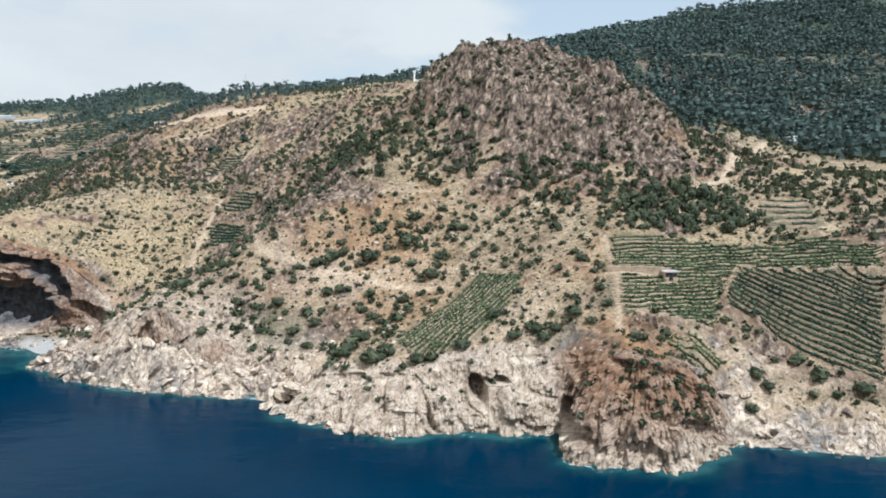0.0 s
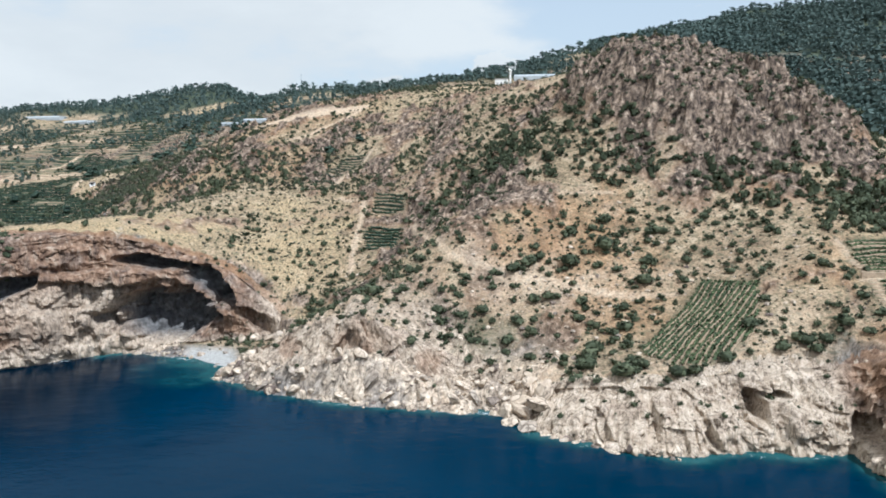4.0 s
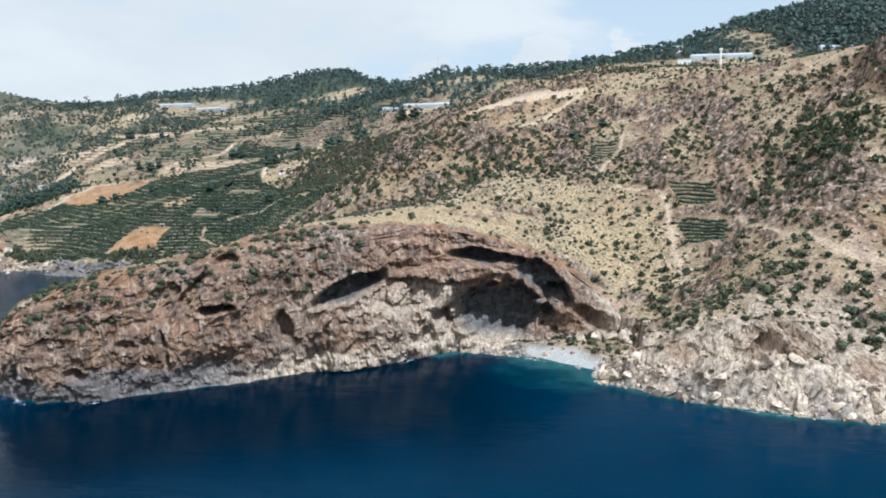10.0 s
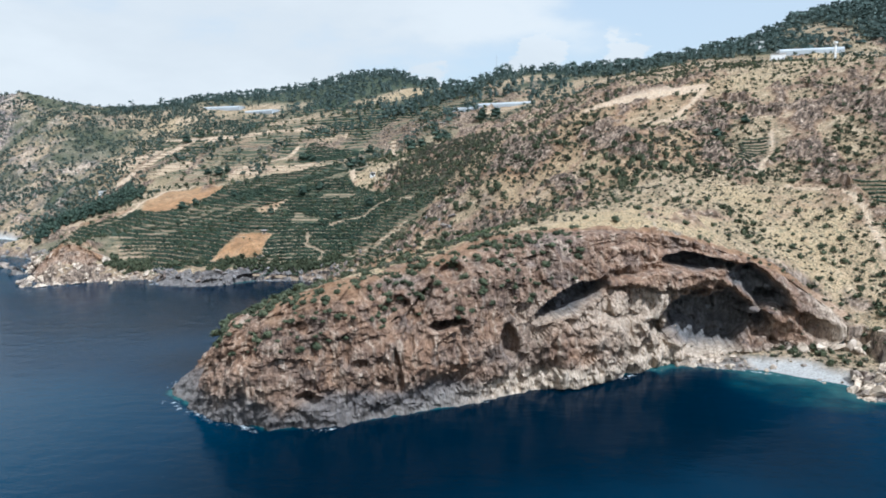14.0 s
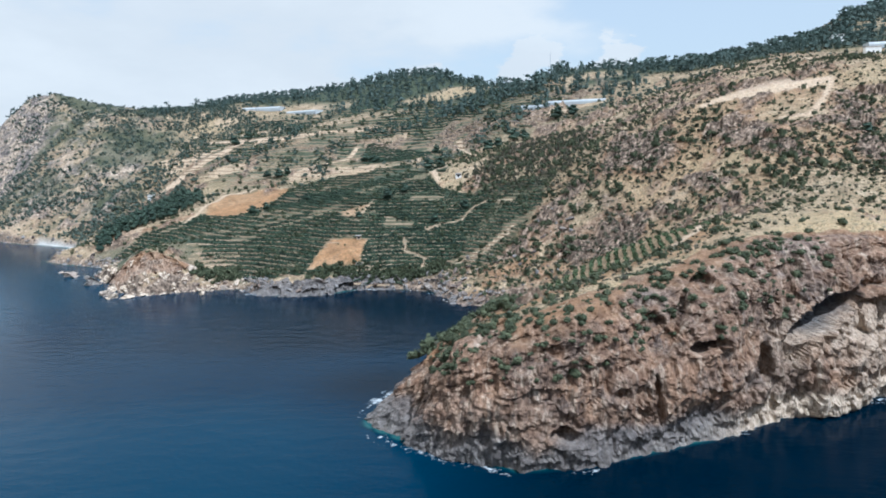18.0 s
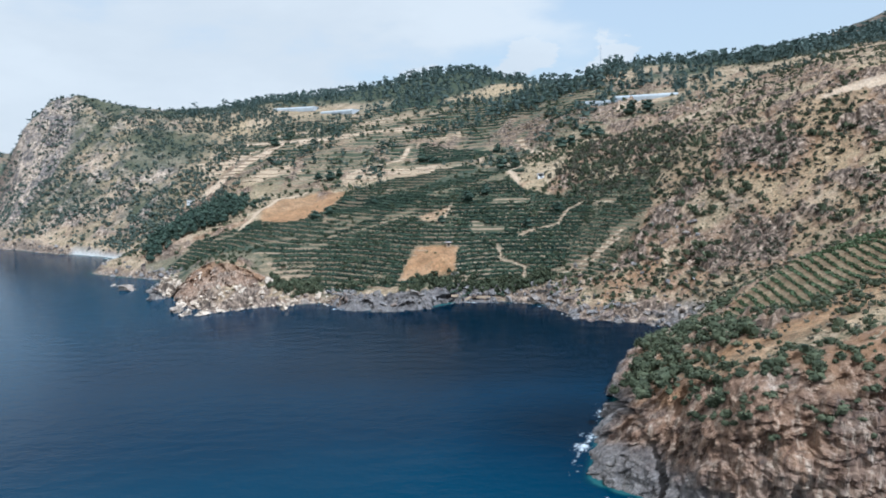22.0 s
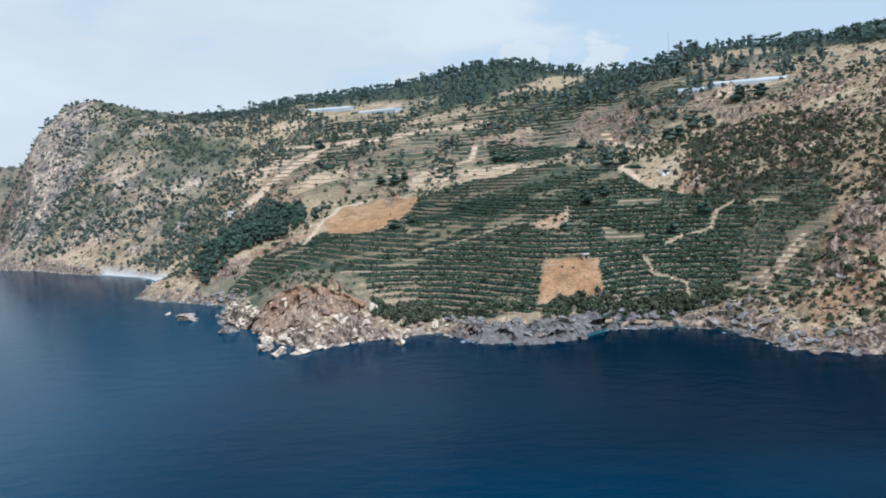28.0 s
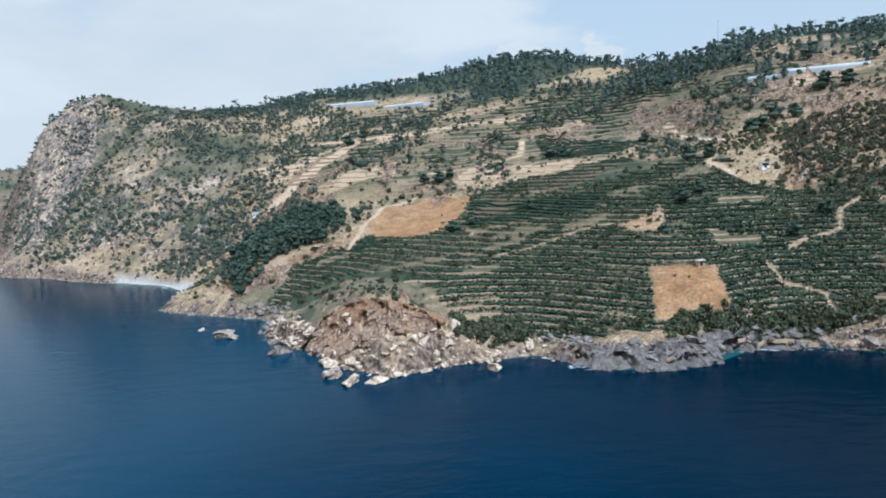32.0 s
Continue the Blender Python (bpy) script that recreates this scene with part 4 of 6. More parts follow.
def plain(name, colour, rough=0.8, vary=0.15, size=2.0):
    m, nodes, links, bsdf = material(name, rough)
    n = noise_at(nodes, links, coords(nodes, links), size, 6)
    lo, hi = tuple(c * (1 - vary) for c in colour), tuple(min(1, c * (1 + vary)) for c in colour)
    links.new(ramp(nodes, links, n, [(0.3, lo), (0.7, hi)]), bsdf.inputs["Base Color"])
    return m


M_GROUND, M_CLIFF, M_BOULDER, M_SEA = ground_material(), cliff_material(), boulder_material(), sea_material()
M_BOULDER_BAY = boulder_material("bay_rock", 0.0, 0.75)
M_SHRUB = leaf_material("shrub_leaves", (0.027, 0.034, 0.016), (0.052, 0.062, 0.031), (0.092, 0.101, 0.053))
M_SCRUB = leaf_material("grey_scrub", (0.036, 0.035, 0.022), (0.068, 0.065, 0.042), (0.13, 0.118, 0.08))
# scrub of the far slopes, its leaf colour lightened and blued as haze
M_SCRUB_HAZE = leaf_material("hazy_scrub", (0.034, 0.048, 0.036), (0.062, 0.082, 0.062), (0.105, 0.125, 0.094))
# far pines: distance haze put into both needle colours, paler and bluer
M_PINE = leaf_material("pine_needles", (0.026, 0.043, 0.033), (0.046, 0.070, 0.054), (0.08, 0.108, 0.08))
M_PINE_HAZE = leaf_material("hazy_pine_needles", (0.044, 0.066, 0.055), (0.060, 0.086, 0.072), (0.084, 0.110, 0.093))
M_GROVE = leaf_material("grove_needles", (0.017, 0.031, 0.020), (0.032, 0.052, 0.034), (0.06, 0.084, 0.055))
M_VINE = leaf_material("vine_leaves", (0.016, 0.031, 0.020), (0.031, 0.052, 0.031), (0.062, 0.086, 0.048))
# lighter copy of the vine leaves, with sunlight put into its colour
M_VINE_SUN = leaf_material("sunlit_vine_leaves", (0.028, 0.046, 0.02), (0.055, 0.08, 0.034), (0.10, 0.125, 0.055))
M_BARK = plain("bark", (0.10, 0.075, 0.055), 0.95)
M_WALL = plain("dry_stone", (0.37, 0.275, 0.18), 0.95, 0.35, 0.8)
M_PLASTIC = plain("greenhouse_film", (0.40, 0.42, 0.42), 0.55, 0.12, 6)
M_PLASTER = plain("white_plaster", (0.75, 0.73, 0.68), 0.85, 0.08)
M_TIN = plain("roof_sheet", (0.45, 0.40, 0.36), 0.6, 0.15)
M_STEEL = plain("galvanised_steel", (0.45, 0.46, 0.47), 0.4, 0.1)
M_DARK = plain("dark_opening", (0.03, 0.03, 0.03), 0.9, 0.1)


# ---- meshes from arrays ----
def mesh_of(name, verts, faces, mat, smooth_faces=False):
    """A mesh from an array of corners and an array of faces with the same number of corners each."""
    me = bpy.data.meshes.new(name)
    verts, faces = np.asarray(verts, np.float32), np.asarray(faces, np.int32)
    k = faces.shape[1]
    me.vertices.add(len(verts))
    me.vertices.foreach_set("co", verts.ravel())
    me.loops.add(faces.size)
    me.loops.foreach_set("vertex_index", faces.ravel())
    me.polygons.add(len(faces))
    me.polygons.foreach_set("loop_start", np.arange(0, faces.size, k, dtype=np.int32))
    me.update(calc_edges=True)
    me.polygons.foreach_set("use_smooth", np.full(len(faces), smooth_faces))
    me.materials.append(mat)
    return me


def part(name, me, parent, label=""):
    ob = new(name, me)
    ob.parent = parent
    return tagged(ob, label)


def grid_mesh(name, gx, gy, h, keep, mat, flat=None):
    nx, ny = len(gx), len(gy)
    xx, yy = np.meshgrid(gx, gy, indexing="ij")
    idx = np.arange(nx * ny).reshape(nx, ny)
    quads = np.stack([idx[:-1, :-1], idx[1:, :-1], idx[1:, 1:], idx[:-1, 1:]], -1)[keep]
    used = np.zeros(nx * ny, bool)
    used[quads.ravel()] = True
    remap = np.cumsum(used) - 1
    verts = np.c_[xx.ravel(), yy.ravel(), h.ravel()][used]
    me = mesh_of(name, verts, remap[quads], mat, True)
    if flat is not None:
        me.polygons.foreach_set("use_smooth", ~flat[keep])
    return new(name, me), used


def paint(ob, name, values):
    """Store how much of each cover lies at each corner of the mesh."""
    at = ob.data.attributes.new(name, "FLOAT_COLOR", "POINT")
    at.data.foreach_set("color", np.ascontiguousarray(values, np.float32).ravel())


# ---- the land and the sea ----
KEEP = np.maximum.reduce([HEIGHT[:-1, :-1], HEIGHT[1:, :-1], HEIGHT[1:, 1:], HEIGHT[:-1, 1:]]) > -3.0
KEEP &= ~(STRIP[:-1, :-1] | STRIP[1:, :-1] | STRIP[1:, 1:] | STRIP[:-1, 1:])
ground, USED = grid_mesh("ground", GX, GY, HEIGHT, KEEP, M_GROUND, rock[:-1, :-1] > 0.45)
tagged(ground, "dry scrub-covered coastal hills falling to pale shore rocks", "ground", kind="structure")
one = np.ones(X.shape)
paint(ground, "cover_a", np.stack([rock, bare, grass, one], -1).reshape(-1, 4)[USED])
paint(ground, "cover_b", np.stack([green, earth, pebble, one], -1).reshape(-1, 4)[USED])

SX = spaced([(-4500, -1200, 300), (-1200, -720, 20), (-720, 120, 3.5), (120, 300, 10), (300, 4500, 300)])
SY = spaced([(-3000, -200, 400), (-200, 120, 20), (120, 660, 3.5), (660, 1000, 20), (1000, 4800, 300)])
sea, _ = grid_mesh("water", SX, SY, np.zeros((len(SX), len(SY))), np.ones((len(SX) - 1, len(SY) - 1), bool), M_SEA)
tagged(sea, "deep blue sea with small ripples and foam at the rocks", "sea", kind="structure")
SXX, SYY = np.meshgrid(SX, SY, indexing="ij")
OFF = -inland(SXX, SYY)
EDGE = OFF.copy()
OFF = np.where((SXX < -165) & (SXX > -330) & (SYY < 300), OFF * 4.0 + 7, OFF)
OFF = np.where((SXX > -470) & (SXX < -225) & (SYY > 300), OFF * 3.0 + 5, OFF)
OFF = np.minimum(OFF, np.maximum(OFF * 0.25, np.hypot(SXX + 128, SYY - 224) - 15))
# water coloured darker where hills and headland would be mirrored
REFLECTED = (0.2 + 0.7 * smooth(-400, -320, SXX) * smooth(262, 292, SYY)) * smooth(190, 290, SYY + 20 * fbm(SXX, SYY, 80, 3)) * smooth(-490, -400, SXX) * smooth(-150, -250, SXX)
REFLECTED = np.maximum(REFLECTED, smooth(75, 30, EDGE + 15 * fbm(SXX, SYY, 40, 3)) * smooth(-120, -165, SXX) * smooth(-325, -290, SXX) * smooth(280, 240, SYY))
SURF = smooth(-268, -282, SXX) * smooth(-330, -315, SXX) * smooth(190, 200, SYY) * smooth(320, 290, SYY) + 0.7 * smooth(-235, -250, SXX) * smooth(-345, -325, SXX) * smooth(320, 335, SYY) * smooth(400, 390, SYY)
# paler colour west of the headland stands in for reflected sky
SKY_SHEEN = np.maximum(smooth(245, 195, SYY + 18 * fbm(SXX, SYY, 70, 3)) * smooth(-240, -310, SXX) * 0.8, smooth(-400, -480, SXX + 20 * fbm(SXX + 40, SYY, 70, 3)) * smooth(540, 420, SYY))
REFLECTED = 0.88 * REFLECTED * (1 - SKY_SHEEN) - SKY_SHEEN
paint(sea, "offshore", np.stack([np.clip(OFF, -5, 60), np.clip(EDGE, -5, 60), REFLECTED, SURF], -1).reshape(-1, 4))


# ---- sea cliffs, with their hollows ----
LEDGES = {}


def tints(x, y, z):
    """How bleached and how rusty the rock is, by where it lies."""
    blot = fbm(x + 60, y + z, 25, 3)
    patch = sum(smooth(1.3, 0.5, np.hypot((x - a) / c, (z - b) / d) + 0.5 * fbm(x + y, z, 5, 3)) for a, b, c, d in OCHRE)
    white = smooth(-122, -110, x) * smooth(30, 22, x) * (0.98 - 0.14 * smooth(-35, -50, x) + 0.6 * fbm(x, y + z, 7, 3)) * (1 - 0.65 * np.clip(patch, 0, 1)) + 0.5 * smooth(28, 32, x) * smooth(14, 4, z + 4 * blot) + (x < -122) * smooth(-212, -194, x) * smooth(-150, -166, x) * (0.8 * smooth(26, 18, z) * (0.8 + 1.1 * blot) + 0.55 * smooth(7, 3, z))
    white = white + 0.2 * (x < -395) * (0.5 + 1.3 * fbm(x, y + z, 8, 3))
    rusty = 0.65 * smooth(26, 33, x) + (x > -122) * (0.6 * blot + 0.2 + 0.8 * np.clip(patch, 0, 1)) + (x < -122) * (0.42 + 0.6 * blot + 0.9 * np.clip(patch, 0, 1)) * smooth(2, 7, z) + (x < -395) * 0.45
    return white, rusty


def cliff(name, foot, brow, hollows, columns, rows, label, steep=True, broken=1.0):
    foot, brow = np.array(foot, float), np.array(brow, float)
    run = np.r_[0, np.cumsum(np.hypot(*np.diff(foot[:, :2], axis=0).T))]
    s = np.linspace(0, run[-1], columns)
    soft = np.hanning(max(5, columns // 24))
    soft /= soft.sum()

    def follow(line):
        out = []
        for k in range(3):
            v = np.interp(s, run, line[:, k])
            pad = len(soft) // 2
            out.append(np.convolve(np.r_[np.full(pad, v[0]), v, np.full(pad, v[-1])], soft, "same")[pad:pad + columns])
        return np.stack(out, -1)

    f, b = follow(foot), follow(brow)
    into = (b - f)[:, :2]
    into /= np.linalg.norm(into, axis=1)[:, None] + 1e-9
    v = np.linspace(0, 1, rows)
    zf, uf = (np.sin(v * np.pi / 2) ** 0.85, 0.15 * v + 0.85 * v ** 3) if steep else (v ** 0.85, v ** 1.25)
    # the seaward end leans back evenly
    lean = (smooth(-270, -286, f[:, 0]) if steep else 0 * f[:, 0])[:, None]
    uf, zf = uf + (v ** 1.1 - uf) * lean, zf + (v ** 0.95 - zf) * lean
    px = f[:, None, 0] + (b - f)[:, None, 0] * uf
    py = f[:, None, 1] + (b - f)[:, None, 1] * uf
    pz = f[:, None, 2] + (b - f)[:, None, 2] * zf
    ss, vv = np.broadcast_to(s[:, None], px.shape), np.broadcast_to(v, px.shape)
    tall = min(1.0, np.median(brow[:, 2]) / 24)
    push = tall * (2.0 * fbm(ss, pz * 1.3, 17, 3) + 1.5 * (ridged(ss + 0.7 * pz, pz * 1.9 - 0.6 * ss, 8, 4) - 0.5))
    under = b[:, None, 2] - pz
    beds = (ridged(0.12 * ss, under + 1.6 * fbm(ss, pz, 15, 2), 4.5, 3) - 0.5) * (0.5 + smooth(16, 6, under))
    push = push + 2.0 * tall * beds + broken * (0.5 + 0.5 * tall) * (1.1 * blocks(ss + 0.4 * pz, pz * 1.3, 6, 2) + 0.9 * (ridged(ss + 0.15 * pz, pz * 0.14, 1.7, 3) - 0.5) + 0.8 * blocks(ss, pz * 0.8, 2.4, 6) + 0.3 * blocks(ss, pz, 1.1, 9) + 0.9 * (ridged(ss, pz * 0.22 + 0.2 * ss, 3.2, 3) - 0.5))
    push = push * (1 + 0.35 * (name == 'shore_cliff') * smooth(24, 31, px))
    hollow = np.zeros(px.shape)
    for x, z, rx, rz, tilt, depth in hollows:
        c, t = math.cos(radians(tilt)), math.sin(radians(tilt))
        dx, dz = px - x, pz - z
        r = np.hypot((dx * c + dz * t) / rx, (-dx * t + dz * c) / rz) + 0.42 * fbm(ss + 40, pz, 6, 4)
        # deep hollows also get a dark grey tint that stands for shade
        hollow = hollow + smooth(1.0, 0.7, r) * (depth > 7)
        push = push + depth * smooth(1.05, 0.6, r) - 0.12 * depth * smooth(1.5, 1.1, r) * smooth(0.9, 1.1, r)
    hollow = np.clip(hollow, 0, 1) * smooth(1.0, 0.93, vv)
    push = push * smooth(1.0, 0.9, vv) * smooth(-0.001, 0.03, vv) * smooth(0, 0.04, s[:, None] / s[-1]) * smooth(1, 0.96, s[:, None] / s[-1])
    px, py = px + into[:, None, 0] * push, py + into[:, None, 1] * push
    pz = pz + 0.5 * fbm(ss + 90, pz, 3, 3) * smooth(1.0, 0.9, vv)
    top_soil = 0.6 * smooth(0.74, 0.92, vv + 0.3 * fbm(ss, pz * 2, 9, 4)) * smooth(-195, -225, px) * (name == "headland_cliff") + 0.5 * smooth(0.7, 0.85, vv + 0.3 * fbm(ss, pz * 2, 6, 4)) * (name == "bay_bluff") + 0.25 * smooth(7, 11, pz + 4 * fbm(ss, pz, 6, 3)) * smooth(28, 32, px) * (name == "shore_cliff")
    lip = np.arange(1, 10) * (0.8 if tall > 0.4 else 0.4)
    lx, ly = b[:, None, 0] + into[:, None, 0] * lip, b[:, None, 1] + into[:, None, 1] * lip
    lz = ground_at(lx, ly) + 0.35 - 0.12 * lip
    px, py, pz = np.hstack([px, lx]), np.hstack([py, ly]), np.hstack([pz, lz])
    n, m = px.shape
    idx = np.arange(n * m).reshape(n, m)
    quads = np.stack([idx[:-1, :-1], idx[:-1, 1:], idx[1:, 1:], idx[1:, :-1]], -1).reshape(-1, 4)
    ob = new(name, mesh_of(name, np.c_[px.ravel(), py.ravel(), pz.ravel()], quads, M_CLIFF, False))
    pale = smooth(6, 1.5, pz + 5 * fbm(px, py, 12, 3)) * (0.15 + 0.75 * smooth(-245, -215, px)) * (1 - 0.4 * smooth(24, 30, px))
    white, rusty = tints(px, py, pz)
    # third channel: painted hollow shade, plus the grey ledge and grey cliff foot
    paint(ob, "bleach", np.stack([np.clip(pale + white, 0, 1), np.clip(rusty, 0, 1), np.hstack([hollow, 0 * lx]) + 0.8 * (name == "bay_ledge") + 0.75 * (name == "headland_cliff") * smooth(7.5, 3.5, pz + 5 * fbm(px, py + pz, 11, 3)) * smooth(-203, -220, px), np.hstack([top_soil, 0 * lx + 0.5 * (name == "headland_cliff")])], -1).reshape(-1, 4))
    LEDGES[name] = np.stack([px, py, pz], -1)
    return tagged(ob, label, "cliff", kind="structure")


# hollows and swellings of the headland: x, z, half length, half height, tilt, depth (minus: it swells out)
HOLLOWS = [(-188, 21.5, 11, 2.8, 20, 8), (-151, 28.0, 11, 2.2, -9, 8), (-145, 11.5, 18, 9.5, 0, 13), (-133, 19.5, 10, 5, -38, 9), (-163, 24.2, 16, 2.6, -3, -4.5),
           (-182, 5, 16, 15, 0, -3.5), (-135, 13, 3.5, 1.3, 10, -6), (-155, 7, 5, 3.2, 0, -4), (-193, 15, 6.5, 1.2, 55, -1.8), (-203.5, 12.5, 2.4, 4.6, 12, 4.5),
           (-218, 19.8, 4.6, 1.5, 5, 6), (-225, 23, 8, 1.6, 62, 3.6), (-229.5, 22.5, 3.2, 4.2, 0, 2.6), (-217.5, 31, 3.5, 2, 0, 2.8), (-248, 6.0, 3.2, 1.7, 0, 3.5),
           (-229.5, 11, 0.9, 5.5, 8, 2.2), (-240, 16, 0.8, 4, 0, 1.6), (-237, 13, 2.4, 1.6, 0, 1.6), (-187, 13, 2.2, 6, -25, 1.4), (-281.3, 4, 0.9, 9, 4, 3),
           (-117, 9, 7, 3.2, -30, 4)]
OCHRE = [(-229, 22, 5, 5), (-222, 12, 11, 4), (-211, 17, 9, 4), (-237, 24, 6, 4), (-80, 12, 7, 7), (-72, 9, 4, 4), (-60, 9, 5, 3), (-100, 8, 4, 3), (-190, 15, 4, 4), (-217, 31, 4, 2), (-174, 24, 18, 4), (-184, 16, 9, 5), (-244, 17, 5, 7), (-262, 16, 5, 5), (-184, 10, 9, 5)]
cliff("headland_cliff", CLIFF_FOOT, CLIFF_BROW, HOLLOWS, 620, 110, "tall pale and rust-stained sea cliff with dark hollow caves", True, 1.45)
cliff("shore_cliff", SHORE_FOOT, SHORE_BROW, [(8.5, 7.5, 2.2, 3.0, 20, 7), (12.5, 10, 3.5, 0.8, 0, 3.5), (17, 6, 5, 3.5, 0, -2), (27.5, 5.5, 2.2, 2.8, 0, 6), (-3, 4, 1.2, 4, 25, 2), (-14, 4, 1.4, 4, -20, 2), (-24, 3, 2, 3, 20, 1.5), (0, 5, 5, 3, 0, -1.5)], 320, 60, "white and red broken rock cliff above the sea", False, 1.9)
cliff("shore_slabs", SLAB_FOOT, SLAB_BROW, [(-84, 10, 2.5, 7, -35, 2.5), (-70, 8, 2, 5, -40, 2), (-98, 7, 2, 4, -30, 1.5), (-78, 13, 1.6, 6, 35, -2)], 260, 50, "tilted cream rock slabs above the boulders", False, 1.25)
cliff("bay_bluff", BLUFF_FOOT, BLUFF_BROW, [(-441, 6, 3, 3, 30, 1.5), (-418, 5, 4, 3, -30, 1.5)], 150, 44, "reddish broken rock bluff at the point", True, 2.2)
cliff("bay_ledge", LEDGE_FOOT, LEDGE_BROW, [(-312, 1.4, 4.5, 1.8, 0, 4), (-326, 1.6, 5, 2.4, 5, 4.5), (-341, 1.2, 4, 1.7, 0, 3.2), (-350, 2.5, 2, 2.4, 20, 2), (-358, 1.5, 4, 2, 0, 3.5), (-369, 1.4, 3, 1.6, 0, 3)], 220, 30, "low grey limestone ledge along the bay", False, 2.0)


# ---- plants: clumps of leaves on a dense core ----
def cube_ball(n=2):
    """A rounded cube of 6 n n quads, of radius 1."""
    pts, faces, lookup = [], [], {}

    def corner(p):
        key = tuple(np.round(p, 4))
        if key not in lookup:
            lookup[key] = len(pts)
            pts.append(np.array(p) / np.linalg.norm(p))
        return lookup[key]

    for axis in range(3):
        for side in (-1, 1):
            for i in range(n):
                for j in range(n):
                    quad = []
                    for di, dj in ((0, 0), (1, 0), (1, 1), (0, 1)):
                        p = [0, 0, 0]
                        p[axis], p[(axis + 1) % 3], p[(axis + 2) % 3] = side, 2 * (i + di) / n - 1, 2 * (j + dj) / n - 1
                        quad.append(corner(p))
                    faces.append(quad if side > 0 else quad[::-1])
    return np.array(pts), np.array(faces)


def leaf_quads(centres, size, rng):
    """Tilted quads about the centres."""
    n = len(centres)
    u, v = rng.normal(size=(n, 3)), rng.normal(size=(n, 3))
    u /= np.linalg.norm(u, axis=1)[:, None]
    v -= (v * u).sum(1)[:, None] * u
    v /= np.linalg.norm(v, axis=1)[:, None]
    s = size * rng.uniform(0.6, 1.3, (n, 1))
    quads = np.stack([centres - u * s - v * s * 0.7, centres + u * s - v * s * 0.7, centres + u * s * 0.7 + v * s * 0.7, centres - u * s * 0.7 + v * s * 0.7], 1)
    return quads.reshape(-1, 3), np.arange(4 * n).reshape(n, 4)


def join(pieces):
    verts, faces, k = [], [], 0
    for v, f in pieces:
        verts.append(v)
        faces.append(f + k)
        k += len(v)
    return np.vstack(verts), np.vstack(faces)


def shrub_shape(seed, leaves, core=2, lumps=4):
    """A shrub about 2 wide and 1.5 high, standing on z = 0."""
    rng = np.random.default_rng(seed)
    pieces = []
    for k in range(lumps):
        a, r = rng.uniform(0, 6.28), rng.uniform(0.15, 0.5) * (k > 0)
        c, size = np.array([r * math.cos(a), r * math.sin(a), rng.uniform(0.4, 0.75)]), rng.uniform(0.5, 0.75)
        v, f = cube_ball(core)
        v = v * size * rng.uniform(0.75, 1.0, (len(v), 1)) * [1, 1, 0.9] + c
        v[:, 2] = np.maximum(v[:, 2], -0.1)
        pieces.append((v, f))
        d = rng.normal(size=(leaves // lumps, 3))
        d[:, 2] = abs(d[:, 2]) * 0.9 - 0.25
        d /= np.linalg.norm(d, axis=1)[:, None]
        pieces.append(leaf_quads(c + d * size * rng.uniform(0.9, 1.22, (len(d), 1)), 0.16 if leaves > 40 else 0.24, rng))
    return join(pieces)


def pine_shape(seed, leaves, core=2, lumps=5):
    """A round-headed pine's crown, 1 high in all and standing on its trunk at z = 0."""
    rng = np.random.default_rng(seed)
    pieces = []
    for k in range(lumps):
        h = 0.32 + 0.55 * k / max(1, lumps - 1)
        a, r = rng.uniform(0, 6.28), rng.uniform(0.04, 0.16) * (k < lumps - 1)
        size = 0.26 * (1.15 - 0.55 * k / lumps) * rng.uniform(0.85, 1.15)
        c = np.array([r * math.cos(a), r * math.sin(a), h])
        v, f = cube_ball(core)
        pieces.append((v * size * rng.uniform(0.7, 1.0, (len(v), 1)) * [1, 1, 0.8] + c, f))
        d = rng.normal(size=(leaves // lumps, 3))
        d /= np.linalg.norm(d, axis=1)[:, None]
        pieces.append(leaf_quads(c + d * size * rng.uniform(0.85, 1.25, (len(d), 1)) * [1, 1, 0.85], 0.06 if leaves > 40 else 0.085, rng))
    return join(pieces)


def tube(points, radii, sides=6):
    """A tapered tube along a line of points."""
    points = np.array(points, float)
    rings = []
    for p, r in zip(points, radii):
        a = np.arange(sides) * 2 * np.pi / sides
        rings.append(np.c_[p[0] + r * np.cos(a), p[1] + r * np.sin(a), np.full(sides, p[2])])
    v = np.vstack(rings)
    f = [[k * sides + i, k * sides + (i + 1) % sides, (k + 1) * sides + (i + 1) % sides, (k + 1) * sides + i] for k in range(len(points) - 1) for i in range(sides)]
    return v, np.array(f)


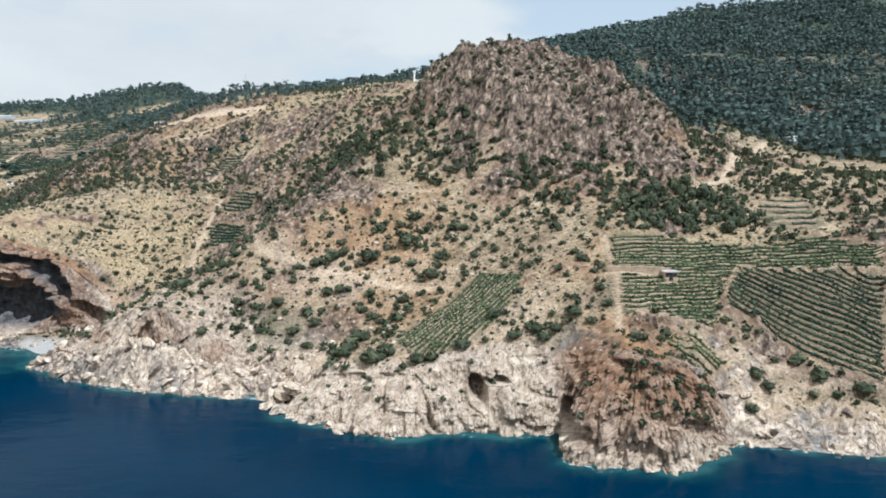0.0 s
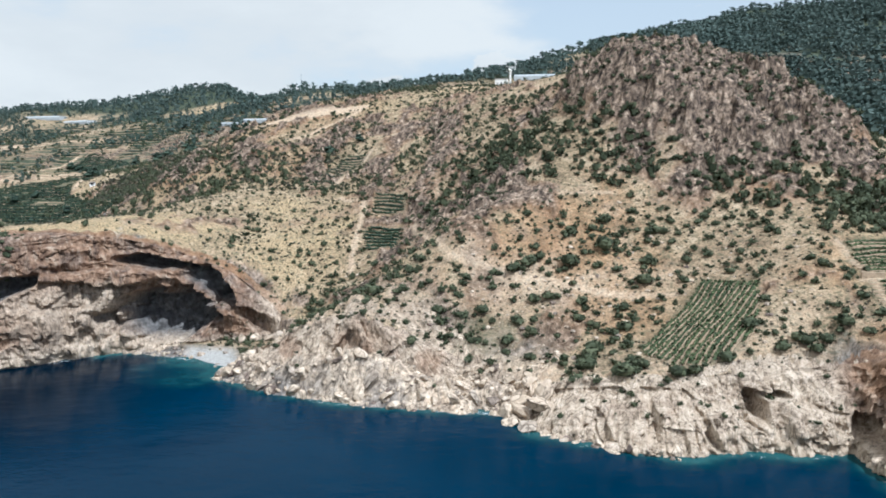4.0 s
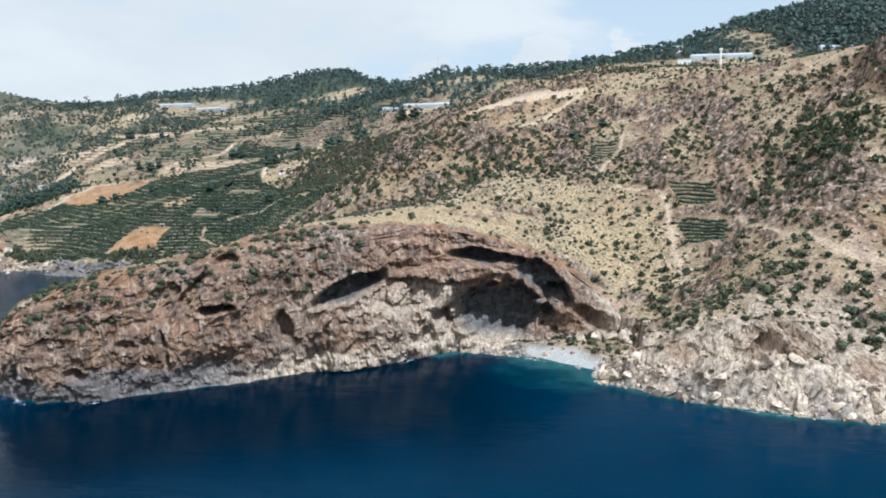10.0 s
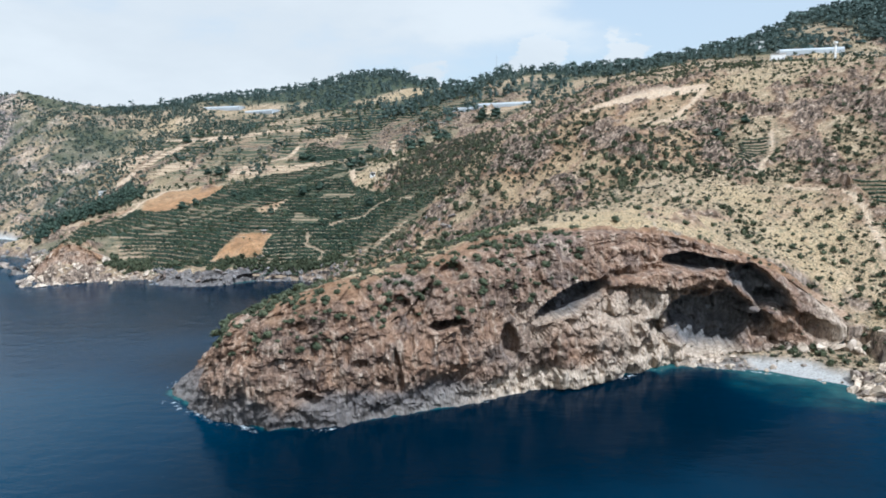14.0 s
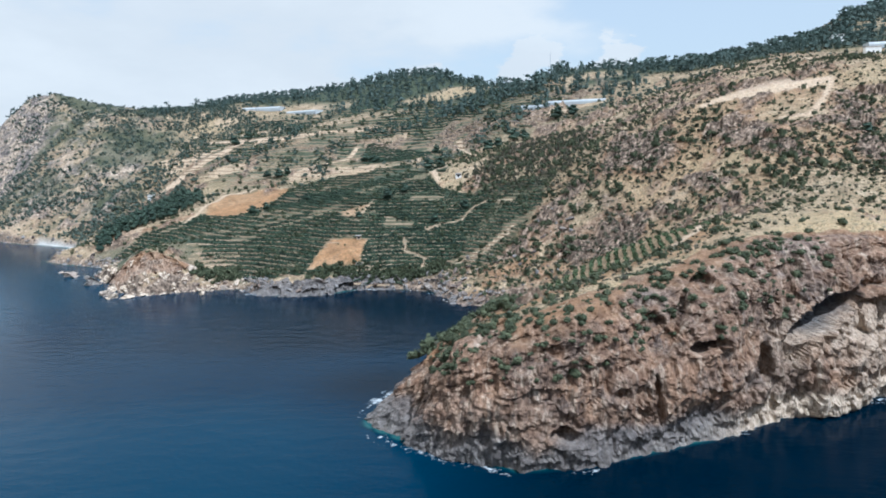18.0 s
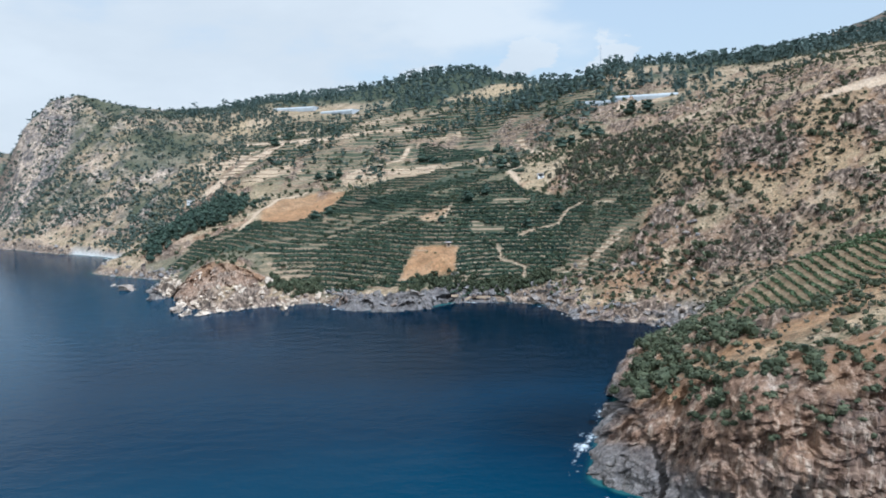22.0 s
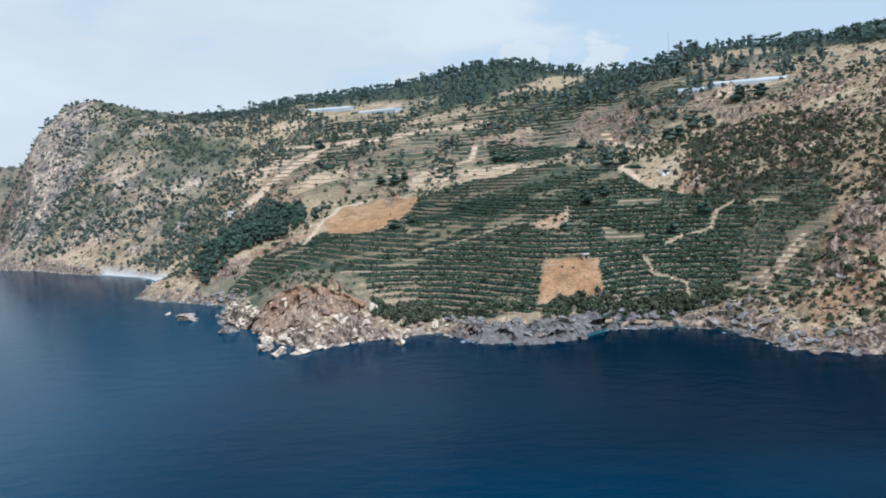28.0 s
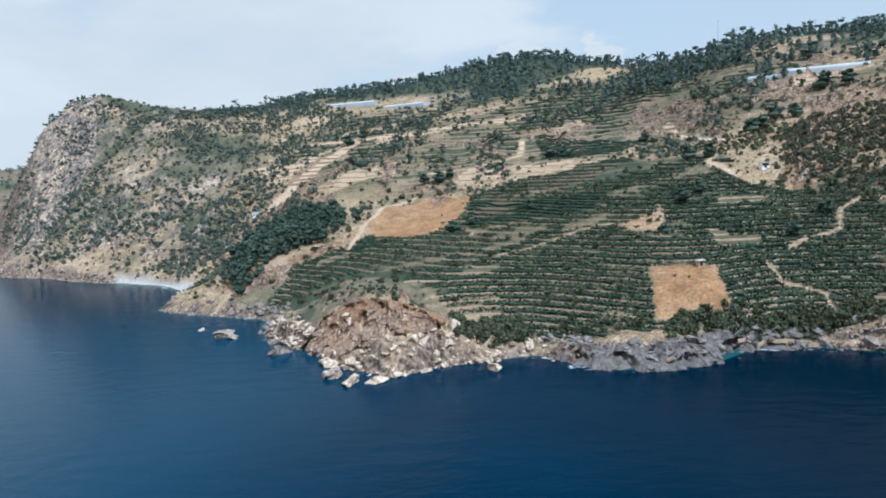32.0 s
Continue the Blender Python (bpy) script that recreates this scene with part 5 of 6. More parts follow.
def scatter(name, shapes, mat, x, y, size, label, category, tall=1.0, sink=0.1, at=None):
    """Many plants or stones as one mesh."""
    rng = np.random.default_rng(len(x) + 3)
    z = ground_at(x, y) if at is None else at
    turn, kind = rng.uniform(0, 6.28, len(x)), rng.integers(0, len(shapes), len(x))
    verts, faces, k = [], [], 0
    for i, (v, f) in enumerate(shapes):
        m = kind == i
        if not m.any():
            continue
        c, s = np.cos(turn[m])[:, None], np.sin(turn[m])[:, None]
        sz = size[m][:, None]
        vx = (v[None, :, 0] * c - v[None, :, 1] * s) * sz + x[m][:, None]
        vy = (v[None, :, 0] * s + v[None, :, 1] * c) * sz + y[m][:, None]
        vz = v[None, :, 2] * sz * tall * rng.uniform(0.8, 1.2, (m.sum(), 1)) + (z[m] - sink)[:, None]
        verts.append(np.stack([vx, vy, vz], -1).reshape(-1, 3))
        faces.append((f[None] + (np.arange(m.sum()) * len(v))[:, None, None]).reshape(-1, 4) + k)
        k += m.sum() * len(v)
    ob = new(name, mesh_of(name, np.vstack(verts), np.vstack(faces), mat))
    return tagged(ob, label, category, kind="stuff")


def sow(x0, x1, y0, y1, gap, chance, seed):
    """Points about `gap` apart where the chance, a field over the ground, allows."""
    rng = np.random.default_rng(seed)
    gx, gy = np.meshgrid(np.arange(x0, x1, gap), np.arange(y0, y1, gap), indexing="ij")
    gx = (gx + rng.uniform(-0.5, 0.5, gx.shape) * gap).ravel()
    gy = (gy + rng.uniform(-0.5, 0.5, gy.shape) * gap).ravel()
    p = bilinear(GX, GY, chance, gx, gy)
    ok = (rng.random(len(gx)) < p) & (bilinear(GX, GY, D, gx, gy) > 3) & (bilinear(GX, GY, HEIGHT, gx, gy) > 1.2)
    return gx[ok], gy[ok], rng


open_land = (1 - np.clip(bay + vines + roads + 0.95 * region(P_CLEARING, 2, 2), 0, 1)) * (1 - pebble) * (1 - STRIP)
tilled = np.clip(region(P_ORANGE, 1, 1) + region(P_BROWN, 1, 1) + region(P_CROP, 1, 1) + region(P_GREEN_A, 1, 1) + region(P_GREEN_B, 1, 1), 0, 1)
thicket = fbm(X + 200, Y + 100, 30, 4)
cover = open_land * (1 - tilled) * (1 - 0.55 * rock * (1 - 0.7 * crag)) * (1 - 0.72 * grass) * (1 - 0.6 * bare) * smooth(-0.45, 0.4, thicket + 0.2)
cover *= smooth(5, 16, D)

NEAR = [shrub_shape(k, 64, 2, 4) for k in range(6)]
MID = [shrub_shape(20 + k, 24, 1, 3) for k in range(5)]
FAR = [shrub_shape(40 + k, 10, 1, 2) for k in range(4)]
TINY = [shrub_shape(50 + k, 6, 1, 1) for k in range(4)]
PINES = [pine_shape(60 + k, 60, 2, 5) for k in range(4)]
PINES_FAR = [pine_shape(80 + k, 20, 1, 4) for k in range(4)]
PINES_DIM = [(v * [1.55, 1.55, 1], f) for v, f in (pine_shape(95 + k, 10, 1, 2) for k in range(3))]

# dark evergreen shrubs that stand out on the seaward slope, each a thing
hx, hy, rng = sow(-105, 62, 160, 262, 4.6, np.clip(cover * 0.9 * (1 - 0.5 * crag) + 0.10 * bare + region([(-60, 190), (-20, 180), (-12, 200), (-40, 222), (-85, 240), (-90, 222)], 4, 5) * 0.2, 0, 1), 11)
keep = np.argsort(rng.random(len(hx)))[:215]
hx, hy = hx[keep], hy[keep]
hr = 0.6 + 1.1 * rng.random(len(hx)) ** 1.8
# large bushes in the gullies, below the vines and round the red point: x, y, half width
GULLY_BUSHES = [(-37.8, 223.5, 2.8), (-33, 225, 2.6), (-30, 226.5, 2), (-21.7, 223.4, 3), (-8.8, 239.8, 2.6), (-11, 228.5, 3), (-43.7, 218.7, 1.4), (-33, 212.7, 2.2), (-29.5, 213, 2),
                (-3.7, 213.7, 2.6), (-0.5, 220.7, 2.4), (3.7, 231.5, 2.2), (17, 232.4, 1.6), (-20.4, 210, 1.8), (-25, 221.4, 1.2), (-77, 221, 2.6), (-59, 213, 1.8), (-47, 212, 2.2),
                (-41, 203, 2.4), (-38, 208, 2), (-56, 205, 1.4), (-25, 182, 2.6), (-23, 185, 3), (-21, 190.5, 2.4), (-27, 180, 2.2), (-17, 176, 2.8), (-13, 177, 2), (-80, 226, 1.8), (-70, 219, 1.6)]
HEDGE_BUSHES = [(-248, 288, 2.2), (-245, 293, 2.4), (-242, 298, 2.6), (-239, 302, 2.4), (-236, 307, 2.4), (-232, 311, 2.6), (-228, 316, 2.2), (-250, 283, 1.8)]
EDGE_BUSHES = [(-6, 173.5, 2.2), (-2, 173, 2.4), (5, 174, 2.2), (21.8, 175, 2.4), (24.2, 173, 1.8), (31.3, 176, 2.4), (27, 174.5, 2), (38.4, 182, 1.6), (13, 182, 2.2), (17, 174, 2.2),
               (43, 162, 1.6), (35, 172, 1.4), (71, 166, 1.8), (72.5, 163.5, 1.8), (67, 158, 1.6), (-49, 204, 1.6), (-51, 222, 1.4), (-42, 222.4, 1.2), (-14, 222, 1.6), (-9, 220, 1.8),
               (-22, 216.5, 1.2), (9.4, 217.7, 1.6), (82, 170, 2), (85, 165, 2.6), (93, 161.7, 2.6), (72, 175, 1.2), (98, 203, 1.6), (109, 196, 1.8), (-67.6, 229, 1.6), (-12.4, 197.4, 2.2), (-19, 202, 1.6), (-13, 189.5, 1.6)]
big = np.array(GULLY_BUSHES + EDGE_BUSHES + HEDGE_BUSHES)
hx, hy, hr = np.r_[big[:, 0], hx], np.r_[big[:, 1], hy], np.r_[big[:, 2] * 0.95, hr]
stem_mesh = mesh_of("stem", *tube([(0, 0, -0.15), (0.03, 0.02, 0.2), (0.08, -0.03, 0.6)], (0.09, 0.07, 0.04)), M_BARK)
shrub_kinds = []
for k, (v, f) in enumerate(NEAR):
    root = tagged(new("shrub"), "rounded dark green evergreen shrub on the dry slope", "shrub", "shrubs on the seaward slope")
    part("foliage", mesh_of("foliage", v, f, M_SHRUB), root)
    part("stem", stem_mesh, root)
    shrub_kinds.append(root)
for k, (x, y) in enumerate(zip(hx, hy)):
    m = Matrix.LocRotScale((x, y, float(ground_at(x, y)) - 0.1), Euler((0, 0, rng.uniform(0, 6.28))), None)
    ob = shrub_kinds[k] if k < len(shrub_kinds) else copy_thing(shrub_kinds[k % len(shrub_kinds)], m)
    ob.matrix_basis = m @ Matrix.Diagonal((1.1, 1.1, 0.95, 1)) @ Matrix.Scale(hr[k], 4)

# a dense belt of scrub under the crag, and big bushes by the pale rock
sx, sy, rng = sow(-65, 90, 200, 315, 2.5, np.clip(region(P_SCRUB_BELT, 5, 8) * (0.26 + 0.6 * smooth(-0.25, 0.2, fbm(X, Y, 16, 3))) * (1 - roads) * (1 - vines), 0, 1), 46)
scatter("scrub_belt", MID[:2] + FAR, M_SHRUB, sx, sy, 0.9 + 1.7 * rng.random(len(sx)) ** 1.6, "dense dark scrub below the rocky summit", "scrub", 1.1)
gully = region([(-92, 228), (-66, 212), (-44, 198), (-22, 180), (-8, 186), (0, 204), (6, 232), (-20, 246), (-58, 244)], 5, 8)
sx, sy, rng = sow(-100, 12, 176, 250, 2.2, np.clip(gully * (0.06 + 0.6 * smooth(0.0, 0.3, fbm(X + 310, Y, 15, 3))) * (1 - roads) * (1 - vines), 0, 1), 57)
scatter("slope_shrubs", MID, M_SHRUB, sx, sy, 0.5 + 1.3 * rng.random(len(sx)) ** 1.8, "green bushes in the folds of the seaward slope", "bushes", 1.0)
# loose pale stones on the dry slope
PEBBLES = [(v, f) for v, f in ((lambda p: (p[0] * np.random.default_rng(90 + k).uniform(0.7, 1.2, (len(p[0]), 1)) * [1, 0.85, 0.75], p[1]))(cube_ball(2)) for k in range(4))]
litter = np.clip((0.25 + 0.75 * bare) * open_land * smooth(6, 12, D) * smooth(-0.3, 0.3, FINE + PATCH) * (1 - 0.8 * grass), 0, 1)
sx, sy, rng = sow(-110, 75, 160, 262, 2.0, litter * 0.9, 47)
scatter("loose_stones", PEBBLES, M_BOULDER, sx, sy, 0.25 + 0.75 * rng.random(len(sx)) ** 3, "pale loose stones on the dry slope", "stones", 0.9, 0.05)
# the rest of the scrub, by distance
sx, sy, rng = sow(-130, 130, 160, 345, 2.6, np.clip(cover * (0.8 + 0.4 * smooth(235, 265, Y)) * (1 + 0.8 * crag) + 0.55 * region(P_BELT, 6, 8) * smooth(-0.4, 0.2, thicket), 0, 1), 12)
scatter("scrub_hill", MID, M_SHRUB, sx, sy, 0.45 + 1.15 * rng.random(len(sx)) ** 2.2, "dark evergreen scrub over the rocky hill", "scrub")
sx, sy, rng = sow(-130, 120, 150, 340, 1.7, np.clip(open_land * (1 - 0.5 * rock) * smooth(4, 9, D) * 0.85, 0, 1), 13)
scatter("dry_scrub_hill", TINY, M_SCRUB, sx, sy, 0.22 + 0.5 * rng.random(len(sx)) ** 1.5, "low grey-green dry scrub", "scrub", 0.8)
sx, sy, rng = sow(-320, -60, 205, 500, 2.7, np.clip(open_land * (0.4 + 0.8 * smooth(-0.3, 0.3, thicket)) * (1 - 0.35 * region(P_GRASS_VALLEY, 6, 8) - 0.85 * region(P_GRASS_HEAD, 4, 6)) * 0.8, 0, 1), 14)
scatter("dry_scrub_valley", TINY, M_SCRUB, sx, sy, 0.4 + 0.75 * rng.random(len(sx)) ** 1.5, "low grey-green dry scrub", "scrub", 0.8)
sx, sy, rng = sow(-300, -60, 205, 560, 3.2, np.clip(cover * (0.8 + 0.4 * smooth(320, 380, Y)) * (1 - 0.75 * grass) * (1 - 0.8 * np.maximum(region(P_GRASS_VALLEY, 8, 8), region(P_GRASS_HEAD, 4, 5))) + 0.012 * grass * open_land, 0, 1), 15)
scatter("scrub_valley", FAR, M_SHRUB, sx, sy, 0.5 + 1.2 * rng.random(len(sx)) ** 2, "dark evergreen scrub on the valley slopes", "scrub")
burnt = region(P_BURNT, 6, 8)
sx, sy, rng = sow(-300, -180, 390, 560, 2.6, burnt * 0.85, 16)
scatter("burnt_thicket", MID, M_SCRUB, sx, sy, 0.6 + 0.9 * rng.random(len(sx)), "grey-brown leafless thicket on the slope", "scrub", 1.2)
sx, sy, rng = sow(-300, -180, 390, 560, 4.5, burnt * 0.6, 17)
scatter("slope_thicket", MID, M_SHRUB, sx, sy, 0.8 + 1.2 * rng.random(len(sx)), "dark green thicket on the slope", "scrub", 1.2)
sx, sy, rng = sow(-560, -200, 380, 760, 4.0, np.clip(cover * 0.85 + 0.05 * bay, 0, 1), 18)
scatter("scrub_bay", FAR + TINY[:2], M_SHRUB, sx, sy, 0.7 + 1.6 * rng.random(len(sx)) ** 2, "dark evergreen scrub between the fields", "scrub", 1.1)
sx, sy, rng = sow(-800, -500, 520, 900, 2.5, np.clip(open_land * (0.25 + 1.1 * smooth(-0.15, 0.25, thicket - 0.4 * FINE)) * smooth(4, 12, D), 0, 1), 19)
scatter("scrub_west", FAR[:1] + TINY, M_SCRUB_HAZE, sx, sy, 0.7 + 2.1 * rng.random(len(sx)) ** 1.7, "dark scrub over the western headland", "scrub", 1.1)
sx, sy, rng = sow(-560, 80, 540, 900, 4.6, np.clip(open_land * (1 - tilled) * smooth(-0.3, 0.4, thicket) * 0.8, 0, 1), 20)
scatter("scrub_upland", FAR[:1] + TINY, M_SCRUB_HAZE, sx, sy, 1.0 + 1.8 * rng.random(len(sx)) ** 2, "dark scrub and small trees on the upland", "scrub", 1.15)
sx, sy, rng = sow(-290, -150, 205, 320, 3.0, np.clip(region(P_ORANGE_EARTH, 6, 10) * (0.3 + 0.6 * smooth(-0.1, 0.3, thicket)) + region(P_GRASS_HEAD, 4, 6) * 0.1, 0, 1) * (1 - STRIP) * (1 - vines), 30)
scatter("scrub_headland", NEAR[:4], M_SHRUB, sx, sy, 0.5 + 0.85 * rng.random(len(sx)) ** 1.5, "dark bushes on the rusty top of the headland", "scrub")
sx, sy, rng = sow(-480, -240, 385, 580, 4.0, np.clip(bay * (smooth(0.76, 0.84, STRIPE) * 0.7 + 0.04 + 0.2 * smooth(-330, -290, X)) * (1 - tilled), 0, 1), 32)
scatter("terrace_bushes", FAR, M_SHRUB, sx, sy, 0.8 + 1.2 * rng.random(len(sx)) ** 1.5, "dark bushes along the terrace walls", "scrub", 1.1)
bush = np.clip(region(P_SHORE_BUSH_A, 1.5, 2) + region(P_SHORE_BUSH_B, 1.5, 2) + 0.45 * region([(-374, 397), (-346, 382), (-322, 389), (-323, 394), (-346, 388), (-372, 402)], 1.5, 3), 0, 1)
sx, sy, rng = sow(-410, -270, 380, 412, 1.6, bush, 21)
scatter("shore_bushes", MID, M_SHRUB, sx, sy, 1.0 + 0.8 * rng.random(len(sx)), "dense dark green bushes above the shore rocks", "bushes", 1.2)

sx, sy, rng = sow(-140, 120, 325, 640, 3.8, np.clip(open_land * smooth(-0.5, 0.4, thicket) * (1 - 0.5 * grass) * 0.8, 0, 1), 27)
scatter("scrub_saddle", FAR + TINY, M_SHRUB, sx, sy, 0.5 + 1.3 * rng.random(len(sx)) ** 2, "dark scrub over the saddle behind the hill", "scrub")
sx, sy, rng = sow(-140, 120, 325, 640, 4.6, open_land * 0.5, 28)
scatter("dry_scrub_saddle", TINY, M_SCRUB, sx, sy, 0.4 + 0.7 * rng.random(len(sx)), "low grey-green dry scrub", "scrub", 0.8)
sx, sy, rng = sow(86, 300, 150, 470, 3.6, np.clip(open_land * (0.25 + 0.75 * smooth(-0.3, 0.3, thicket)) * smooth(5, 15, D) * (1 - region(P_FIELD_EAST, 1, 1)), 0, 1), 29)
scatter("scrub_east", FAR, M_SHRUB, sx, sy, 0.7 + 1.7 * rng.random(len(sx)) ** 1.7, "dark scrub and bushes on the eastern slope", "scrub", 1.15)
up = region(P_UPLAND, 20, 15) * (1 - tilled) * (1 - roads)
sx, sy, rng = sow(-560, -180, 560, 820, 8.5, np.clip(up * smooth(-0.15, 0.35, thicket), 0, 1) * 0.8, 44)
scatter("upland_trees", PINES_DIM + PINES_FAR[:1], M_PINE, sx, sy, 3.5 + 4 * rng.random(len(sx)), "dark trees between the upland plots", "trees", 1.0, 0.3)
sx, sy, rng = sow(-2600, -900, 1150, 2700, 36, smooth(-0.3, 0.2, fbm(X, Y, 160, 4)) * 0.8, 45)
scatter("far_hill_woods", PINES_DIM[:1], M_PINE_HAZE, sx, sy, 8 + 8 * rng.random(len(sx)), "dim woods on the far hills down the coast", "forest", 1.0, 0.6)
slope = region([(-235, 325), (-190, 335), (-150, 325), (-110, 350), (-100, 440), (-190, 450), (-250, 425)], 10, 15)
sx, sy, rng = sow(-260, -90, 315, 460, 2.6, np.clip(slope * open_land * smooth(-0.25, 0.25, thicket), 0, 1) * 0.55, 48)
scatter("slope_scrub", FAR, M_SCRUB, sx, sy, 0.6 + 1.0 * rng.random(len(sx)), "grey-brown scrub on the slope behind the headland", "scrub", 1.0)
sx, sy, rng = sow(-260, -90, 315, 470, 4.2, np.clip(slope * open_land * smooth(0.05, 0.35, fbm(X + 400, Y, 18, 3)), 0, 1) * 0.8, 49)
scatter("slope_bushes", FAR, M_SHRUB, sx, sy, 1.1 + 1.3 * rng.random(len(sx)), "clumps of dark bushes on the slope behind the headland", "scrub", 1.1)
sx, sy, rng = sow(-290, -225, 335, 410, 3.4, np.clip(bay_scrub * (0.5 + 0.6 * smooth(-0.1, 0.25, thicket)), 0, 1) * (1 - STRIP), 50)
scatter("shore_scrub", FAR + MID[:1], M_SHRUB, sx, sy, 0.7 + 1.3 * rng.random(len(sx)) ** 1.5, "dark scrub among the broken rocks of the bay", "scrub", 1.0)
sx, sy, rng = sow(-275, -185, 208, 300, 2.6, np.clip(region(P_ORANGE_EARTH, 6, 10) * 0.28, 0, 1) * (1 - STRIP) * (1 - vines), 51)
scatter("dry_scrub_headland", TINY, M_SCRUB, sx, sy, 0.4 + 0.5 * rng.random(len(sx)), "low brown dry scrub on the headland", "scrub", 0.8)
flank = region([(-281, 221), (-268, 214), (-258, 228), (-258, 256), (-264, 290), (-277, 262)], 4, 6)
sx, sy, rng = sow(-290, -250, 206, 300, 2.0, flank * (0.12 + 0.5 * smooth(-0.15, 0.2, fbm(X + 20, Y, 14, 3))), 56)
scatter("flank_bushes", NEAR[:4], M_SHRUB, sx, sy, 0.9 + 1.1 * rng.random(len(sx)) ** 1.4, "dense dark bushes on the seaward flank of the headland", "bushes", 1.0)
# shrubs rooted in the cliffs
rng = np.random.default_rng(77)
face = LEDGES["headland_cliff"]
spots = np.array([face[rng.integers(150, 610), int(116 - 74 * rng.random() ** 1.7)] for k in range(900)])
spots = spots[(spots[:, 2] > 6 + 8 * (fbm(spots[:, 0], spots[:, 1] + spots[:, 2], 16, 2) > -0.1)) & (spots[:, 0] < -150)]
scatter("cliff_shrubs", NEAR[:4], M_SHRUB, spots[:, 0], spots[:, 1], 0.5 + 0.9 * rng.random(len(spots)) ** 1.5, "dark shrubs rooted in the cliff face", "scrub", 0.9, 0.3, spots[:, 2])
face = LEDGES["shore_cliff"]
spots = np.array([face[rng.integers(5, 315), rng.integers(24, 66)] for k in range(70)] + [face[rng.integers(225, 310), rng.integers(30, 67)] for k in range(95)])
scatter("shore_cliff_shrubs", MID, M_SHRUB, spots[:, 0], spots[:, 1], 0.4 + 0.9 * rng.random(len(spots)) ** 1.5, "dark shrubs rooted in the shore rocks", "scrub", 0.9, 0.3, spots[:, 2])
# woods
forest = region(P_FOREST_EAST, 10, 15) * (1 - roads) * (1 - region([(200, 640), (330, 640), (340, 665), (190, 668)], 4, 8))
sx, sy, rng = sow(60, 460, 330, 880, 4.4, forest * np.clip(0.8 + 0.9 * PATCH, 0.1, 1), 22)
scatter("forest_east", PINES_DIM, M_PINE_HAZE, sx, sy, 3.6 + 6.5 * rng.random(len(sx)) ** 1.4, "dense dark pine forest on the hillside", "forest", 1.0, 0.4)
sx, sy, rng = sow(50, 100, 205, 262, 3.0, region(P_WOOD_EAST, 3, 8) * smooth(-0.3, 0.2, thicket) * 0.7, 23)
scatter("thicket_east", NEAR, M_SHRUB, sx, sy, 1.2 + 1.2 * rng.random(len(sx)), "dark thicket above the terraces", "scrub", 1.25)
ridge_wood = np.maximum(region(P_RIDGE_WOOD, 20, 20) * smooth(-0.25, 0.05, fbm(X, Y, 90, 3) + 0.22), region([(-300, 690), (-240, 640), (-120, 570), (20, 520), (60, 560), (40, 640), (-200, 780)], 15, 25) * smooth(-0.15, 0.1, thicket + 0.05))
sx, sy, rng = sow(-700, 120, 600, 960, 8.0, np.clip(ridge_wood * (1 - roads) * 0.9, 0, 1), 24)
scatter("ridge_forest", PINES_FAR[:2] + PINES_DIM, M_PINE_HAZE, sx, sy, 4.2 + 5.3 * rng.random(len(sx)) ** 1.2, "dark pines along the far ridge", "forest", 1.0, 0.4)
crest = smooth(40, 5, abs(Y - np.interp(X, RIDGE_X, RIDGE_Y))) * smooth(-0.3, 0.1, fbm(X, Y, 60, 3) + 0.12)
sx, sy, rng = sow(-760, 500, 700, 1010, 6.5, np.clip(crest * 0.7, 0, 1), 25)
scatter("crest_trees", PINES_DIM, M_PINE_HAZE, sx, sy, 4 + 5.5 * rng.random(len(sx)) ** 1.3, "pines standing on the skyline", "forest", 1.0, 0.4)


# ---- pines of the grove, and single trees among the fields ----
trunk_mesh = mesh_of("trunk", *tube([(0, 0, -0.06), (0.01, 0, 0.2), (-0.01, 0.02, 0.5), (0.01, 0.01, 0.8)], (0.035, 0.028, 0.02, 0.008)), M_BARK)
tree_kinds = []
for v, f in PINES:
    root = tagged(new("pine_tree"), "dark green round-headed pine on the slope", "tree", "pines of the grove")
    part("crown", mesh_of("crown", v, f, M_GROVE), root)
    part("trunk", trunk_mesh, root)
    tree_kinds.append(root)
tx, ty, rng = sow(-530, -450, 485, 630, 4.6, region(P_GROVE, 4, 12) * 0.95, 26)
order = np.argsort(rng.random(len(tx)))
tx, ty = tx[order][:290], ty[order][:290]
for k, (x, y) in enumerate(zip(tx, ty)):
    m = Matrix.LocRotScale((x, y, float(ground_at(x, y)) - 0.2), Euler((0, 0, rng.uniform(0, 6.28))), None)
    ob = tree_kinds[k] if k < len(tree_kinds) else copy_thing(tree_kinds[k % len(tree_kinds)], m)
    ob.matrix_basis = m @ Matrix.Diagonal((1.1, 1.1, 1, 1)) @ Matrix.Scale(3.6 + 5.5 * rng.random() ** 1.3, 4)
LONE_TREES = [(-318, 462, 6), (-309, 470, 5), (-372, 500, 5), (-405, 498, 6), (-398, 502, 5), (-300, 520, 7), (-292, 512, 7), (-352, 600, 7), (-345, 596, 6),
              (-415, 590, 7), (-408, 592, 6), (-422, 588, 6), (-246, 560, 8), (-240, 552, 7), (-215, 575, 9), (-205, 570, 8), (-112, 366, 4.5), (-99, 372, 4),
              (-300, 600, 6), (-262, 545, 8), (-256, 548, 7), (-480, 690, 8), (-470, 702, 8), (-330, 440, 4), (-290, 430, 5), (-275, 440, 6)]
